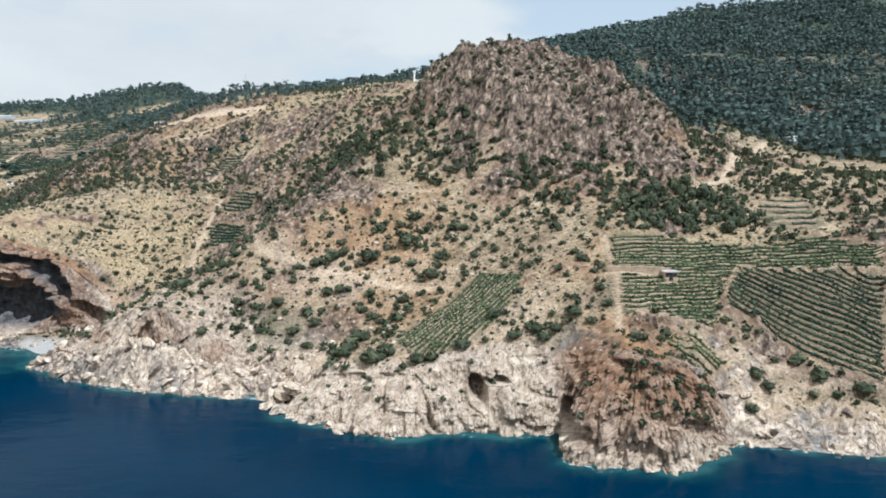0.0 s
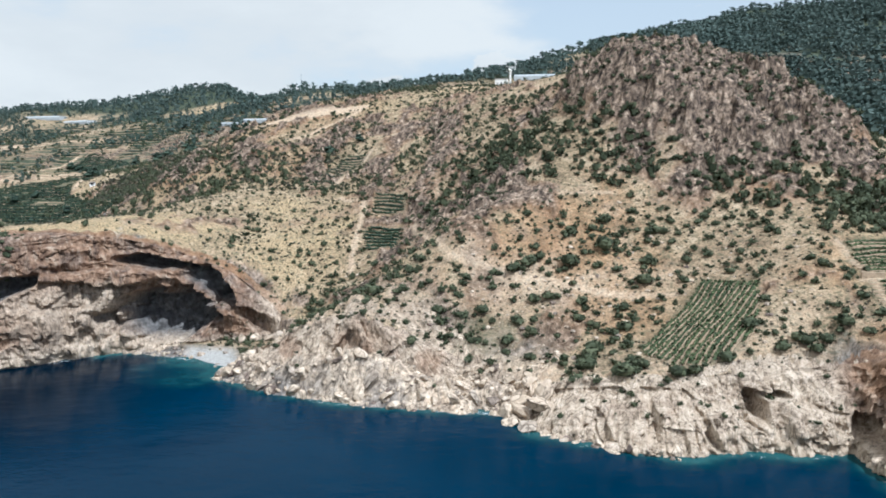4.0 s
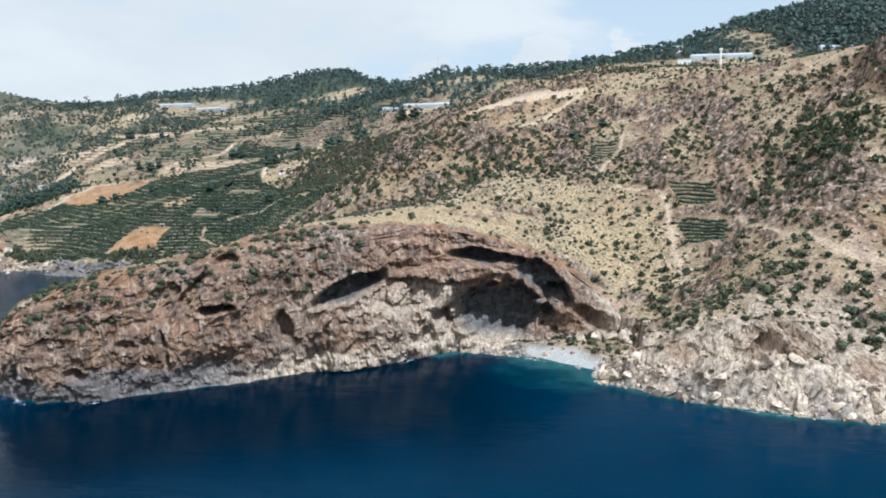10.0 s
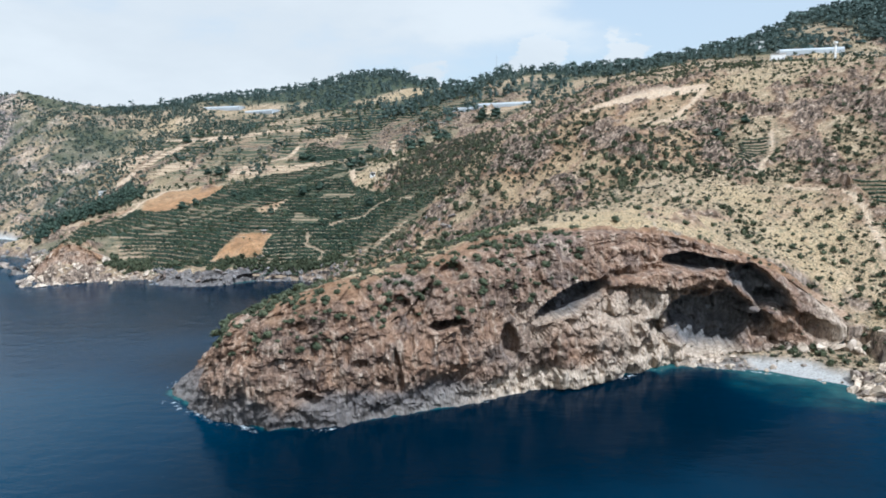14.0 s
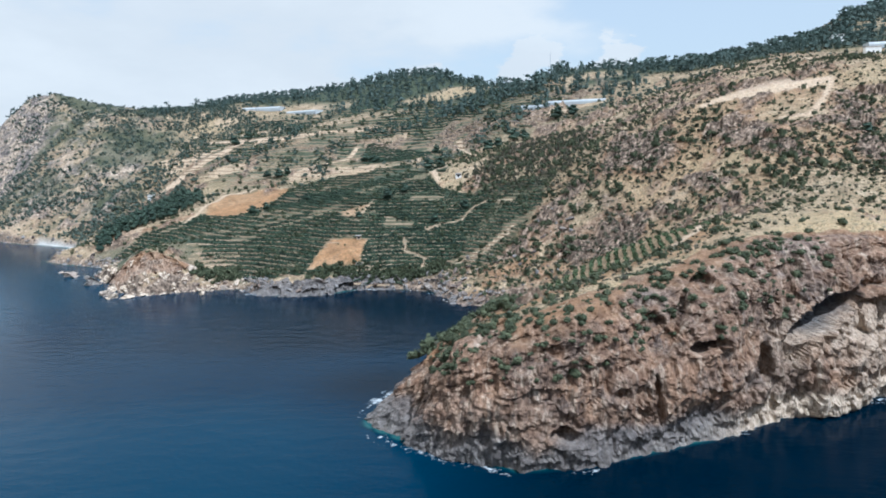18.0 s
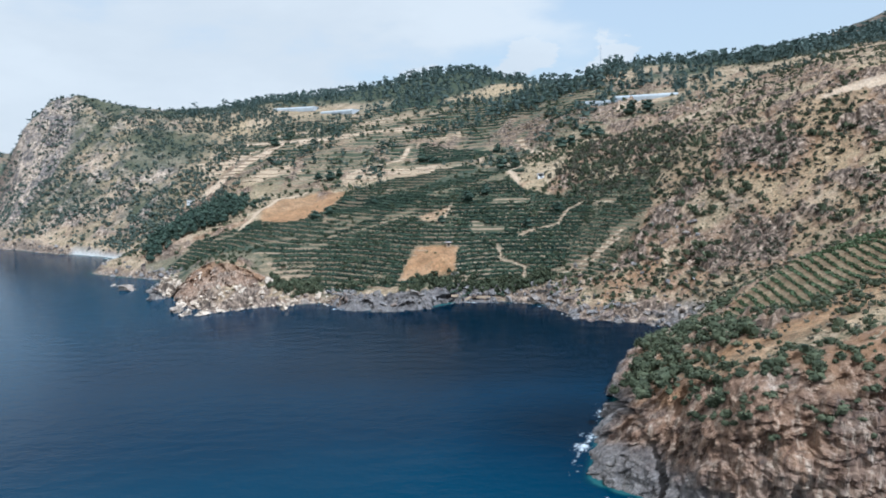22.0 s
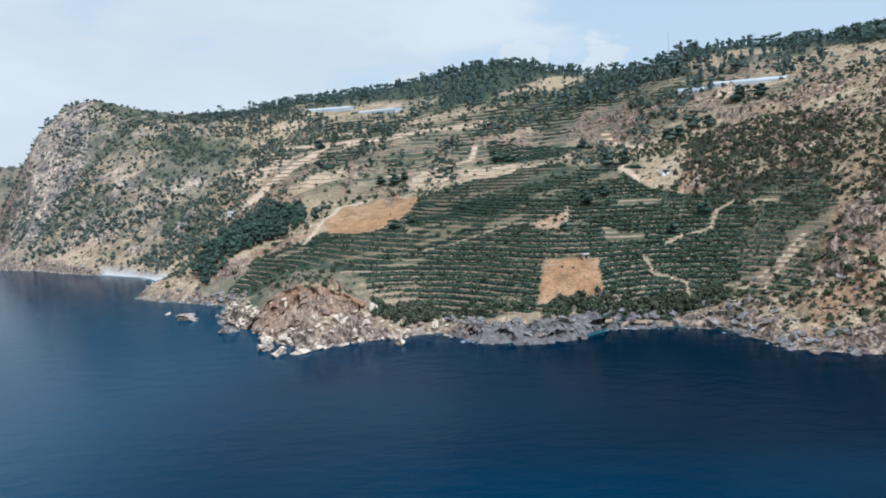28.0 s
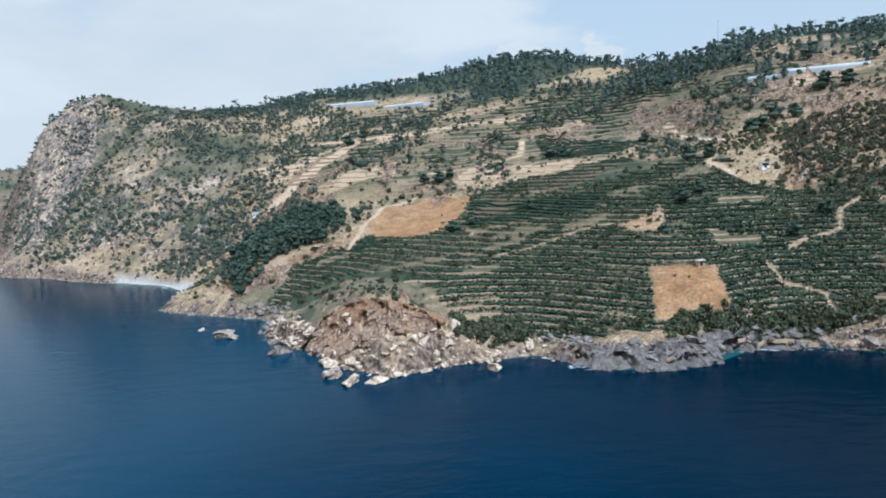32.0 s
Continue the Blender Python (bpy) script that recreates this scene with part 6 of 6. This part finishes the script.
for k, (x, y, h) in enumerate(LONE_TREES):
    m = Matrix.LocRotScale((x, y, float(ground_at(x, y)) - 0.2), Euler((0, 0, k * 1.7)), None)
    ob = tagged(copy_thing(tree_kinds[k % 4], m), "dark green tree standing between the terraced fields", "tree", "trees among the fields")
    ob.matrix_basis = m @ Matrix.Diagonal((1.6, 1.6, 1, 1)) @ Matrix.Scale(h, 4)


# ---- terraces: rows of vines along the contours, with dry walls ----
def plan_height(x, y):
    return bilinear(CX, CY, COARSE, x, y)


def contour_rows(poly, lift, gap=1.1, offset=0.0):
    """Lines of points that follow the slope's contours inside a patch of the plan."""
    poly = np.array(poly, float)
    xs = np.arange(poly[:, 0].min(), poly[:, 0].max(), gap)
    ys = np.arange(poly[:, 1].min() - 1, poly[:, 1].max() + 1, 0.4)
    gx, gy = np.meshgrid(xs, ys, indexing="ij")
    h = (plan_height(gx, gy) + 0.35 * fbm(gx, gy, 14, 2)) / lift + offset
    ok = inside(poly, gx, gy)
    level = np.floor(h)
    done, live = [], {}
    for i in range(len(xs)):
        cross = np.nonzero((level[i, 1:] != level[i, :-1]) & ok[i, 1:])[0]
        fresh = {}
        for j in cross:
            key = int(max(level[i, j], level[i, j + 1]))
            row = live.get(key)
            if row is not None and abs(row[-1][1] - ys[j]) < 2.2:
                row.append((xs[i], ys[j]))
                fresh[key] = row
                del live[key]
            elif key not in fresh:
                fresh[key] = [(xs[i], ys[j])]
        done += list(live.values())
        live = fresh
    return [np.array(r) for r in done + list(live.values()) if len(r) > 4]


def straight_rows(poly, angle, gap):
    poly = np.array(poly, float)
    a = np.array([math.cos(radians(angle)), math.sin(radians(angle))])
    b = np.array([-a[1], a[0]])
    u, v = poly @ a, poly @ b
    rows = []
    for k in np.arange(v.min(), v.max(), gap):
        line = np.array([a * t + b * (k + 0.5 * math.sin(t / 9)) for t in np.arange(u.min(), u.max(), 1.1)])
        line = line[inside(poly, line[:, 0], line[:, 1])]
        if len(line) > 4:
            rows.append(line)
    return rows


def extra_beds(row, share, out, rng, height, holes, fallow):
    """Low rows of vines on the tread of a terrace, above its first row."""
    p = row + np.c_[rng.normal(0, 0.1, len(row)), rng.normal(0, 0.15, len(row))]
    drop = bilinear(GX, GY, BASE, p[:, 0], p[:, 1] + 2) - bilinear(GX, GY, BASE, p[:, 0], p[:, 1])
    p[:, 1] += np.clip(share * 1.45 / np.maximum(0.06, drop / 2), 1.0, 9.0)
    ok = (bilinear(GX, GY, roads, p[:, 0], p[:, 1]) < 0.4) & (bilinear(GX, GY, bay, p[:, 0], p[:, 1]) > 0.5) & (plots(p[:, 0], p[:, 1], 34, 22) > fallow) & (plots(p[:, 0] + 9, p[:, 1], 15, 6) > 0.14)
    for h in holes:
        ok &= ~inside(np.array(h, float), p[:, 0], p[:, 1])
    p = p[ok]
    if len(p) < 5:
        return
    n = len(p) * 4
    pick = rng.integers(0, len(p), n)
    z = ground_at(p[:, 0], p[:, 1])
    out.append(leaf_quads(np.c_[p[pick, 0] + rng.uniform(-0.6, 0.6, n), p[pick, 1] + rng.normal(0, 0.35, n), z[pick] + rng.uniform(0.1, height * 0.9, n)], 0.38, rng))


def vineyard(name, poly, lift, label, height=1.2, leaves=9, walls=True, gaps=0.0, seed=1, bushy=0.4, offset=0.0, most=300, holes=(), straight=None, fallow=0.0, beds=1, leaf=M_VINE):
    root = tagged(new(name), label, "vineyard", "terraced vineyards")
    rng = np.random.default_rng(seed)
    rows = contour_rows(poly, lift, offset=offset) if straight is None else straight_rows(poly, *straight)
    spare, spare_rows = [], []
    for row in rows:
        runs, cur = [], []
        for p in row:
            bare_spot = float(bilinear(GX, GY, roads, p[0], p[1])) > 0.4 or fallow > 0 and (float(plots(p[0], p[1], 34, 22)) < fallow or float(plots(p[0] + 9, p[1], 15, 6)) < 0.2) or any(inside(np.array(h, float), p[0], p[1]) for h in holes) or gaps > 0 and float(fbm(np.array(p[0]), np.array(p[1]), 22, 3)) + rng.normal() * 0.05 < gaps - 0.5
            if bare_spot or (len(cur) > 34 and rng.random() < 0.1):
                runs.append(cur)
                cur = []
            else:
                cur.append(p)
        runs.append(cur)
        for run in runs:
            if len(run) < 4:
                continue
            p = np.array(run)
            z = ground_at(p[:, 0], p[:, 1])
            n = len(p) * leaves
            pick = rng.integers(0, len(p), n)
            c = np.c_[p[pick, 0] + rng.uniform(-0.6, 0.6, n), p[pick, 1] + rng.normal(0, bushy, n), z[pick] + rng.uniform(0.15, height, n)]
            a = np.arange(6) * np.pi / 3 + 0.5
            fat = rng.uniform(0.75, 1.25, (len(p), 1))
            ring = np.stack([np.repeat(p[:, :1], 6, 1), p[:, 1:] + np.cos(a) * bushy * fat, z[:, None] + height * 0.42 + np.sin(a) * height * 0.42 * fat], -1)
            idx = np.arange(len(p) * 6).reshape(-1, 6)
            hedge = np.concatenate([np.stack([idx[:-1, k], idx[1:, k], idx[1:, (k + 1) % 6], idx[:-1, (k + 1) % 6]], -1) for k in range(6)])
            piece = join([(ring.reshape(-1, 3), hedge), leaf_quads(c, 0.3, rng)])
            if len(spare) or len(root.children) >= most:
                spare.append(piece)
            else:
                part("vine_hedge", mesh_of("vine_hedge", *piece, leaf), root)
        if beds > 1 and len(row) > 6:
            for k in range(1, beds):
                extra_beds(row, k / beds, spare_rows, rng, height, holes, fallow)
        keep_wall = np.array([float(bilinear(GX, GY, roads, p[0], p[1])) < 0.4 and not any(inside(np.array(h, float), p[0], p[1]) for h in holes) and (beds < 2 or float(fbm(np.array(p[0] + 30), np.array(p[1]), 26, 3)) > -0.22) for p in row])
        row = row[keep_wall]
        if walls and len(row) > 5 and len(root.children) < most + 60:
            q = row[::2]
            zz = ground_at(q[:, 0], q[:, 1] - 1.2)
            top = zz + 0.5 + rng.uniform(-0.12, 0.12, len(q))
            y0 = q[:, 1] - (1.5 if lift > 1.3 else 1.15) + rng.uniform(-0.1, 0.1, len(q))
            ring = np.stack([np.c_[q[:, 0], y0, zz - 0.5], np.c_[q[:, 0], y0 + 0.12, top], np.c_[q[:, 0], y0 + 0.6, top], np.c_[q[:, 0], y0 + 0.6, zz - 0.5]], 1)
            idx = np.arange(len(q) * 4).reshape(-1, 4)
            quads = np.concatenate([np.stack([idx[:-1, k], idx[1:, k], idx[1:, k + 1], idx[:-1, k + 1]], -1) for k in range(3)])
            part("terrace_wall", mesh_of("terrace_wall", ring.reshape(-1, 3), quads, M_WALL), root, "low dry-stone wall")
    if spare_rows:
        tagged(part("low_vines", mesh_of("low_vines", *join(spare_rows), M_VINE), root), kind="stuff")
    if spare:
        tagged(part("vine_rows", mesh_of("vine_rows", *join(spare), leaf), root), kind="stuff")
    return root


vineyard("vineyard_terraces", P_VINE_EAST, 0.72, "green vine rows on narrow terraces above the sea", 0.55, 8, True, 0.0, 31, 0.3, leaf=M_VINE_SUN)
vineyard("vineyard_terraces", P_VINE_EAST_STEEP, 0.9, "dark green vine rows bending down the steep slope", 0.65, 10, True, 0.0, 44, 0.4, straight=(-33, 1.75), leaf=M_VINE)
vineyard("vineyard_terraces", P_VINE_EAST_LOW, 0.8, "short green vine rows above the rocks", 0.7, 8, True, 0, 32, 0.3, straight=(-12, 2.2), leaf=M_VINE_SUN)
vineyard("vineyard_terraces", P_TERRACE_NE, 1.6, "dry half-empty terraces below the dirt road", 0.6, 5, True, 0.3, 45, 0.3)
vineyard("vineyard_terraces", P_TERRACE_FAR_EAST, 1.6, "dry half-empty terraces at the edge of the wood", 0.6, 5, True, 0.3, 46, 0.3)
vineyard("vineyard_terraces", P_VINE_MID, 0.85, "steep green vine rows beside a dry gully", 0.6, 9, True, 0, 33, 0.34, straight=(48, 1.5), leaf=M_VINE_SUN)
vineyard("vineyard_terraces", P_VINE_UP, 1.2, "small terraced plot of vines in the valley", 0.9, 8, True, 0, 34)
vineyard("vineyard_terraces", P_VINE_LOW, 1.05, "small terraced plot of vines in the valley", 0.9, 8, True, 0, 35)
vineyard("vineyard_terraces", P_FIELD_UP, 1.3, "thin rows of young vines on the dry slope", 0.7, 4, True, 0, 42, 0.3)
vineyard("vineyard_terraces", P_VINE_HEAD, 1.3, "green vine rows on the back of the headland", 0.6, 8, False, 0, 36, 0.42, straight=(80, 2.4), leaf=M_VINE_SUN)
vineyard("vineyard_terraces", P_BAY, 1.45, "wide hillside of terraced vines and dry walls above the bay", 0.75, 10, True, 0.12, 37, 0.72, 0.0, 300, (P_ORANGE, P_BROWN, P_CROP, P_BARE_PLOTS, P_SHORE_BUSH_A, P_SHORE_BUSH_B), None, 0.05, 4)
vineyard("vineyard_terraces", P_BAY_EAST, 1.5, "broken terraces of vines beside the rocky slope", 0.85, 8, True, 0.15, 43, 0.65, 0.0, 200, (), None, 0.12, 3)
vineyard("vineyard_terraces", P_BAY_WEST, 1.45, "narrow terraces of vines beside the pine grove", 0.7, 8, True, 0.15, 47, 0.5, 0.0, 120, (), None, 0.03, 2)
vineyard("upland_terraces", P_UPLAND, 2.6, "patchwork of far terraced plots on the upland", 1.5, 5, True, 0.4, 41, 1.0, 0.0, 150, (), None, 0.4)
vineyard("crop_field", P_CROP, 0.9, "dense dark green crop rows", 1.0, 12, False, 0, 38, 0.6, 0.3)
vineyard("crop_field", P_GREEN_A, 1.0, "pale green crop rows on the upper slope", 0.9, 10, False, 0, 39, 0.8, 0.3)
vineyard("crop_field", P_GREEN_B, 1.2, "green crop rows beside a dirt road", 0.9, 10, False, 0.2, 40, 0.8, 0.3)


# ---- boulders ----
def stone_shape(seed, n=3):
    rng = np.random.default_rng(seed)
    v, f = cube_ball(n)
    for k in range(8):
        d = rng.normal(size=3)
        d /= np.linalg.norm(d)
        cut = rng.uniform(0.3, 0.7)
        over = np.maximum(0, v @ d - cut)
        v = v - over[:, None] * d
    return v * rng.uniform(0.65, 1.35, 3) * rng.uniform(0.97, 1.03, (len(v), 1)), f


STONES = [stone_shape(200 + k) for k in range(8)]
band = smooth(-2.5, 0.5, D) * smooth(11, 4, D) * (1 - STRIP) * (1 - smooth(0.2, 0.6, pebble))


def strew(x0, x1, y0, y1, gap, chance, seed):
    rng = np.random.default_rng(seed)
    gx, gy = np.meshgrid(np.arange(x0, x1, gap), np.arange(y0, y1, gap), indexing="ij")
    gx, gy = (gx + rng.uniform(-0.5, 0.5, gx.shape) * gap).ravel(), (gy + rng.uniform(-0.5, 0.5, gy.shape) * gap).ravel()
    ok = rng.random(len(gx)) < bilinear(GX, GY, chance, gx, gy)
    return gx[ok], gy[ok], rng


stone_meshes = [mesh_of("boulder", v, f, M_BOULDER) for v, f in STONES]
bx, by, rng = strew(-122, -30, 165, 230, 1.9, band * 0.85, 51)
order = np.argsort(rng.random(len(bx)))[:290]
for k in order:
    ob = tagged(new("boulder", stone_meshes[k % 8]), "pale angular limestone boulder at the waterline", "boulder", "boulders along the shore")
    r = 0.6 + 1.9 * rng.random() ** 2.2
    ob.matrix_basis = Matrix.LocRotScale((bx[k], by[k], max(-0.3, float(ground_at(bx[k], by[k]))) + 0.2 * r), Euler(rng.uniform(0, 6.28, 3)), (r, r, r * 0.85))
for k, (x, y, r) in enumerate([(-37.5, 173.5, 2.8), (-36, 177.5, 3.0), (-34, 181, 2.8), (-39, 170.5, 1.8), (-40, 180.5, 3.2), (-38.5, 184, 2.8), (-36.5, 187, 2.6), (-41.5, 177.5, 2.4), (-43, 183, 2.6), (-107.5, 244.5, 3.2), (-110, 243.5, 2.6), (-105.5, 243, 2.4), (-113, 244.5, 2.2), (-108.5, 240.5, 1.8), (-103.5, 240, 1.7), (-117, 244, 1.8), (-121, 245, 2.2), (-403, 395, 2.6), (-402.5, 398, 2.4), (-404, 392.5, 2.0)]):
    ob = tagged(new("boulder", stone_meshes[k % 8]), "large pale boulder at the foot of the rocks", "boulder", "large boulders below the cliffs")
    ob.matrix_basis = Matrix.LocRotScale((x, y, float(ground_at(x, y)) + 0.25 * r), Euler((0.3 * k, 0.2, 1.1 * k)), (r, r, r * 0.9))
rest = np.setdiff1d(np.arange(len(bx)), order)
ax, ay, _ = strew(-30, 130, 130, 175, 2.2, band * 0.75, 52)
cx, cy, _ = strew(-500, -225, 330, 500, 1.9, np.clip(band * 0.8 + 0.12 * bay_scrub, 0, 1), 53)
dx, dy, _ = strew(-720, -500, 470, 660, 4.0, band * 0.7, 54)
ex, ey, _ = strew(-160, -100, 205, 250, 2.0, np.clip(band + region(P_BEACH_COVE, 2, 2) * 0.25, 0, 1) * 0.6, 55)
gx_, gy_ = np.r_[bx[rest], ax, ex], np.r_[by[rest], ay, ey]
wx_, wy_ = np.r_[cx, dx], np.r_[cy, dy]
wr_ = 0.5 + 1.7 * np.random.default_rng(6).random(len(wx_)) ** 2.2
point = (wx_ < -376) & (wx_ > -470)
scatter("bay_rocks", STONES, M_BOULDER_BAY, wx_[~point], wy_[~point], wr_[~point], "grey broken rocks along the bay", "rocks", 0.85, -0.2)
scatter("point_rocks", STONES, M_BOULDER, wx_[point], wy_[point], wr_[point], "cream broken rocks below the bluff", "rocks", 0.85, -0.2)
scatter("shore_rocks", STONES, M_BOULDER, gx_, gy_, 0.5 + 1.4 * np.random.default_rng(5).random(len(gx_)) ** 2.2, "pale broken rocks along the waterline", "rocks", 0.85, -0.2)
# boulders heaped along the foot of the slabs and of the white shore cliff
rng = np.random.default_rng(79)
for name, first, last, high, count in (("shore_slabs", 4, 256, 13, 420), ("shore_cliff", 4, 90, 12, 90)):
    face = LEDGES[name]
    spots = np.array([face[rng.integers(first, last), int(high * rng.random() ** 1.6)] for k in range(count)])
    scatter("heaped_boulders", STONES, M_BOULDER, spots[:, 0] + rng.normal(0, 0.5, count), spots[:, 1] - 0.6, 0.5 + 1.5 * rng.random(count) ** 1.8, "white angular boulders heaped at the foot of the slabs", "boulders", 0.9, -0.1, spots[:, 2])
# broken blocks lying on the bluff and the ledge of the bay
rng = np.random.default_rng(78)
face = LEDGES["bay_bluff"]
spots = np.array([face[rng.integers(6, 144), int(40 * rng.random() ** 2.4)] for k in range(50)])
scatter("bluff_blocks", STONES, M_BOULDER, spots[:, 0], spots[:, 1], 0.5 + 1.8 * rng.random(len(spots)) ** 2, "cream broken blocks on the rocky bluff", "rocks", 0.9, 0.0, spots[:, 2])
face = LEDGES["bay_ledge"]
spots = np.array([face[rng.integers(6, 214), rng.integers(0, 36)] for k in range(150)])
scatter("ledge_blocks", STONES, M_BOULDER_BAY, spots[:, 0], spots[:, 1], 0.5 + 1.5 * rng.random(len(spots)) ** 2, "grey broken blocks on the low ledge", "rocks", 0.8, 0.1, spots[:, 2])
SEA_ROCKS = [(-486, 437, 5, 3.2, 2.6), (-459, 409, 5, 4, 3.2), (-430, 371, 2.2, 1.7, 2.0), (-436, 378, 2, 2, 2.2), (-392, 379, 2.9, 2.2, 3.2), (-424, 372, 3, 2, 1.4), (-272, 347, 2.8, 2, 1.2),
             (-500, 452, 1.6, 1.2, 0.6), (-440, 392, 2.5, 2, 1.8)]
for k, (x, y, a, b, c) in enumerate(SEA_ROCKS):
    v, f = stone_shape(300 + k, 6)
    v = v + 0.3 * np.stack([fbm(v[:, 1] * 3 + k, v[:, 2] * 3, 1.0, 3), fbm(v[:, 0] * 3, v[:, 2] * 3 + k, 1.0, 3), fbm(v[:, 0] * 3, v[:, 1] * 3 + k, 1.0, 3)], -1)
    ob = tagged(new("sea_rock", mesh_of("sea_rock", v * [a * 1.5, b * 1.4, c * 1.15], f, M_BOULDER_BAY if k == 1 else M_BOULDER)), "weathered pale rock standing out of the sea", "rock", "rocks off the point")
    ob.matrix_basis = pose(x, y, 0.15 * c, 0, 0, 40 * k)


# ---- buildings ----
def box(x0, x1, y0, y1, z0, z1):
    v = np.array([(x, y, z) for z in (z0, z1) for x, y in ((x0, y0), (x1, y0), (x1, y1), (x0, y1))], float)
    return v, np.array([(3, 2, 1, 0), (4, 5, 6, 7), (0, 1, 5, 4), (1, 2, 6, 5), (2, 3, 7, 6), (3, 0, 4, 7)])


def greenhouse(x, y, length, bays, turn, label):
    """A row of film tunnels, side by side."""
    z = float(ground_at(x, y))
    root = tagged(new("greenhouse"), label, "greenhouse", "greenhouses")
    width, n = 6.0, 10
    for b in range(bays):
        a = np.linspace(0, np.pi, n)
        yy, zz = b * width + width / 2 - np.cos(a) * width / 2, 1.8 + np.sin(a) * 1.5
        v = np.vstack([np.c_[np.full(n, sx), yy, zz] for sx in (-length / 2, length / 2)])
        f = np.array([(i, i + 1, n + i + 1, n + i) for i in range(n - 1)])
        part("film_tunnel", mesh_of("film_tunnel", v, f, M_PLASTIC, True), root)
        part("side_wall", mesh_of("side_wall", *box(-length / 2, length / 2, b * width, b * width + 0.08, -1.5, 1.8), M_PLASTIC), root)
        for sx in (-length / 2, length / 2):
            part("end_wall", mesh_of("end_wall", *box(sx - 0.05, sx + 0.05, b * width + 0.2, (b + 1) * width - 0.2, -1.5, 3.0), M_PLASTIC), root)
        for k in range(5):
            px_ = -length / 2 + length * k / 4
            part("post", mesh_of("post", *box(px_ - 0.06, px_ + 0.06, b * width - 0.08, b * width - 0.005, -1.6, 1.9), M_STEEL), root)
    root.matrix_basis = pose(x, y, z + 0.6, 0, 0, turn)
    return root


greenhouse(-228, 615, 22, 2, -18, "long white plastic greenhouse on the hillside")
greenhouse(-200, 605, 42, 2, -20, "long white plastic greenhouse on the hillside")
greenhouse(-500, 836, 45, 2, -14, "pale plastic greenhouse high on the far slope")
greenhouse(-452, 812, 40, 2, -30, "pale plastic greenhouse high on the far slope")
greenhouse(14, 585, 42, 2, -8, "white plastic greenhouse below the forest")
greenhouse(102, 592, 36, 2, 8, "white plastic greenhouse below the forest")


def house(x, y, w, d, h, turn, label, roof=M_TIN, wall=M_PLASTER):
    z = float(ground_at(x, y))
    root = tagged(new("house"), label, "house", "farm buildings")
    part("wall", mesh_of("wall", *box(-w / 2, w / 2, -d / 2, d / 2, -1.5, h), wall), root)
    part("roof", mesh_of("roof", *box(-w / 2 - 0.3, w / 2 + 0.3, -d / 2 - 0.3, d / 2 + 0.3, h, h + 0.25), roof), root)
    part("door", mesh_of("door", *box(-0.5, 0.5, -d / 2 - 0.03, -d / 2 + 0.1, 0, min(2.0, h - 0.2)), M_DARK), root)
    for sx in (-w / 3.2, w / 3.2):
        part("window", mesh_of("window", *box(sx - 0.45, sx + 0.45, -d / 2 - 0.03, -d / 2 + 0.1, 0.9, min(1.9, h - 0.25)), M_DARK), root)
    root.matrix_basis = pose(x, y, z, 0, 0, turn)
    return root


house(-280, 483, 3, 2.4, 2.1, 10, "small white farmhouse among trees on the slope")
house(57, 187, 3.2, 2.4, 2.1, 5, "small stone hut on the vineyard terraces", M_TIN, M_WALL)
house(-18, 560, 9, 6, 4.5, -10, "white farm building beside the greenhouses")
house(-245, 590, 5, 4, 2.3, 20, "low stone shed below the greenhouses", M_TIN, M_WALL)
house(-326, 413, 2.0, 1.8, 1.5, 15, "small stone hut at the corner of the dry field", M_TIN, M_WALL)
house(-5, 640, 8, 6, 5, 0, "pale house on the ridge")
house(185, 408, 7, 5, 3, 10, "pale farm shed at the end of the dirt road")
house(-530, 634, 5, 4, 3, 10, "small white house on the slope")

# retaining wall of the vineyard's loading place
lw = tagged(new("retaining_wall", mesh_of("retaining_wall", *box(-7, 7, -0.5, 0.5, -1.5, 1.2), M_WALL)), "pale stone retaining wall across the vineyard", "wall")
lw.matrix_basis = pose(49, 189, float(ground_at(49, 189)), 0, 0, -6)

# white water tower on the saddle
wx, wy = -19, 472
wz = float(ground_at(wx, wy))
tower = tagged(new("water_tower"), "tall slim white tower on the saddle", "tower")
part("shaft", mesh_of("shaft", *tube([(0, 0, -1), (0, 0, 9.5)], (0.65, 0.55), 12), M_PLASTER), tower)
part("tank", mesh_of("tank", *tube([(0, 0, 9.4), (0, 0, 9.7), (0, 0, 10.6), (0, 0, 10.9)], (0.7, 1.0, 1.0, 0.2), 12), M_PLASTER), tower)
tower.matrix_basis = pose(wx, wy, wz)

# radio mast on the crest
mast = tagged(new("radio_mast"), "thin steel radio mast on the wooded crest", "mast")
part("pole", mesh_of("pole", *tube([(0, 0, -1), (0, 0, 24)], (0.35, 0.15), 6), M_STEEL), mast)
for k, h in enumerate((14, 18, 22)):
    part("antenna", mesh_of("antenna", *box(-0.9, 0.9, -0.08, 0.08, h, h + 0.25), M_STEEL), mast)
mast.matrix_basis = pose(-204, 775, float(ground_at(-204, 775)))
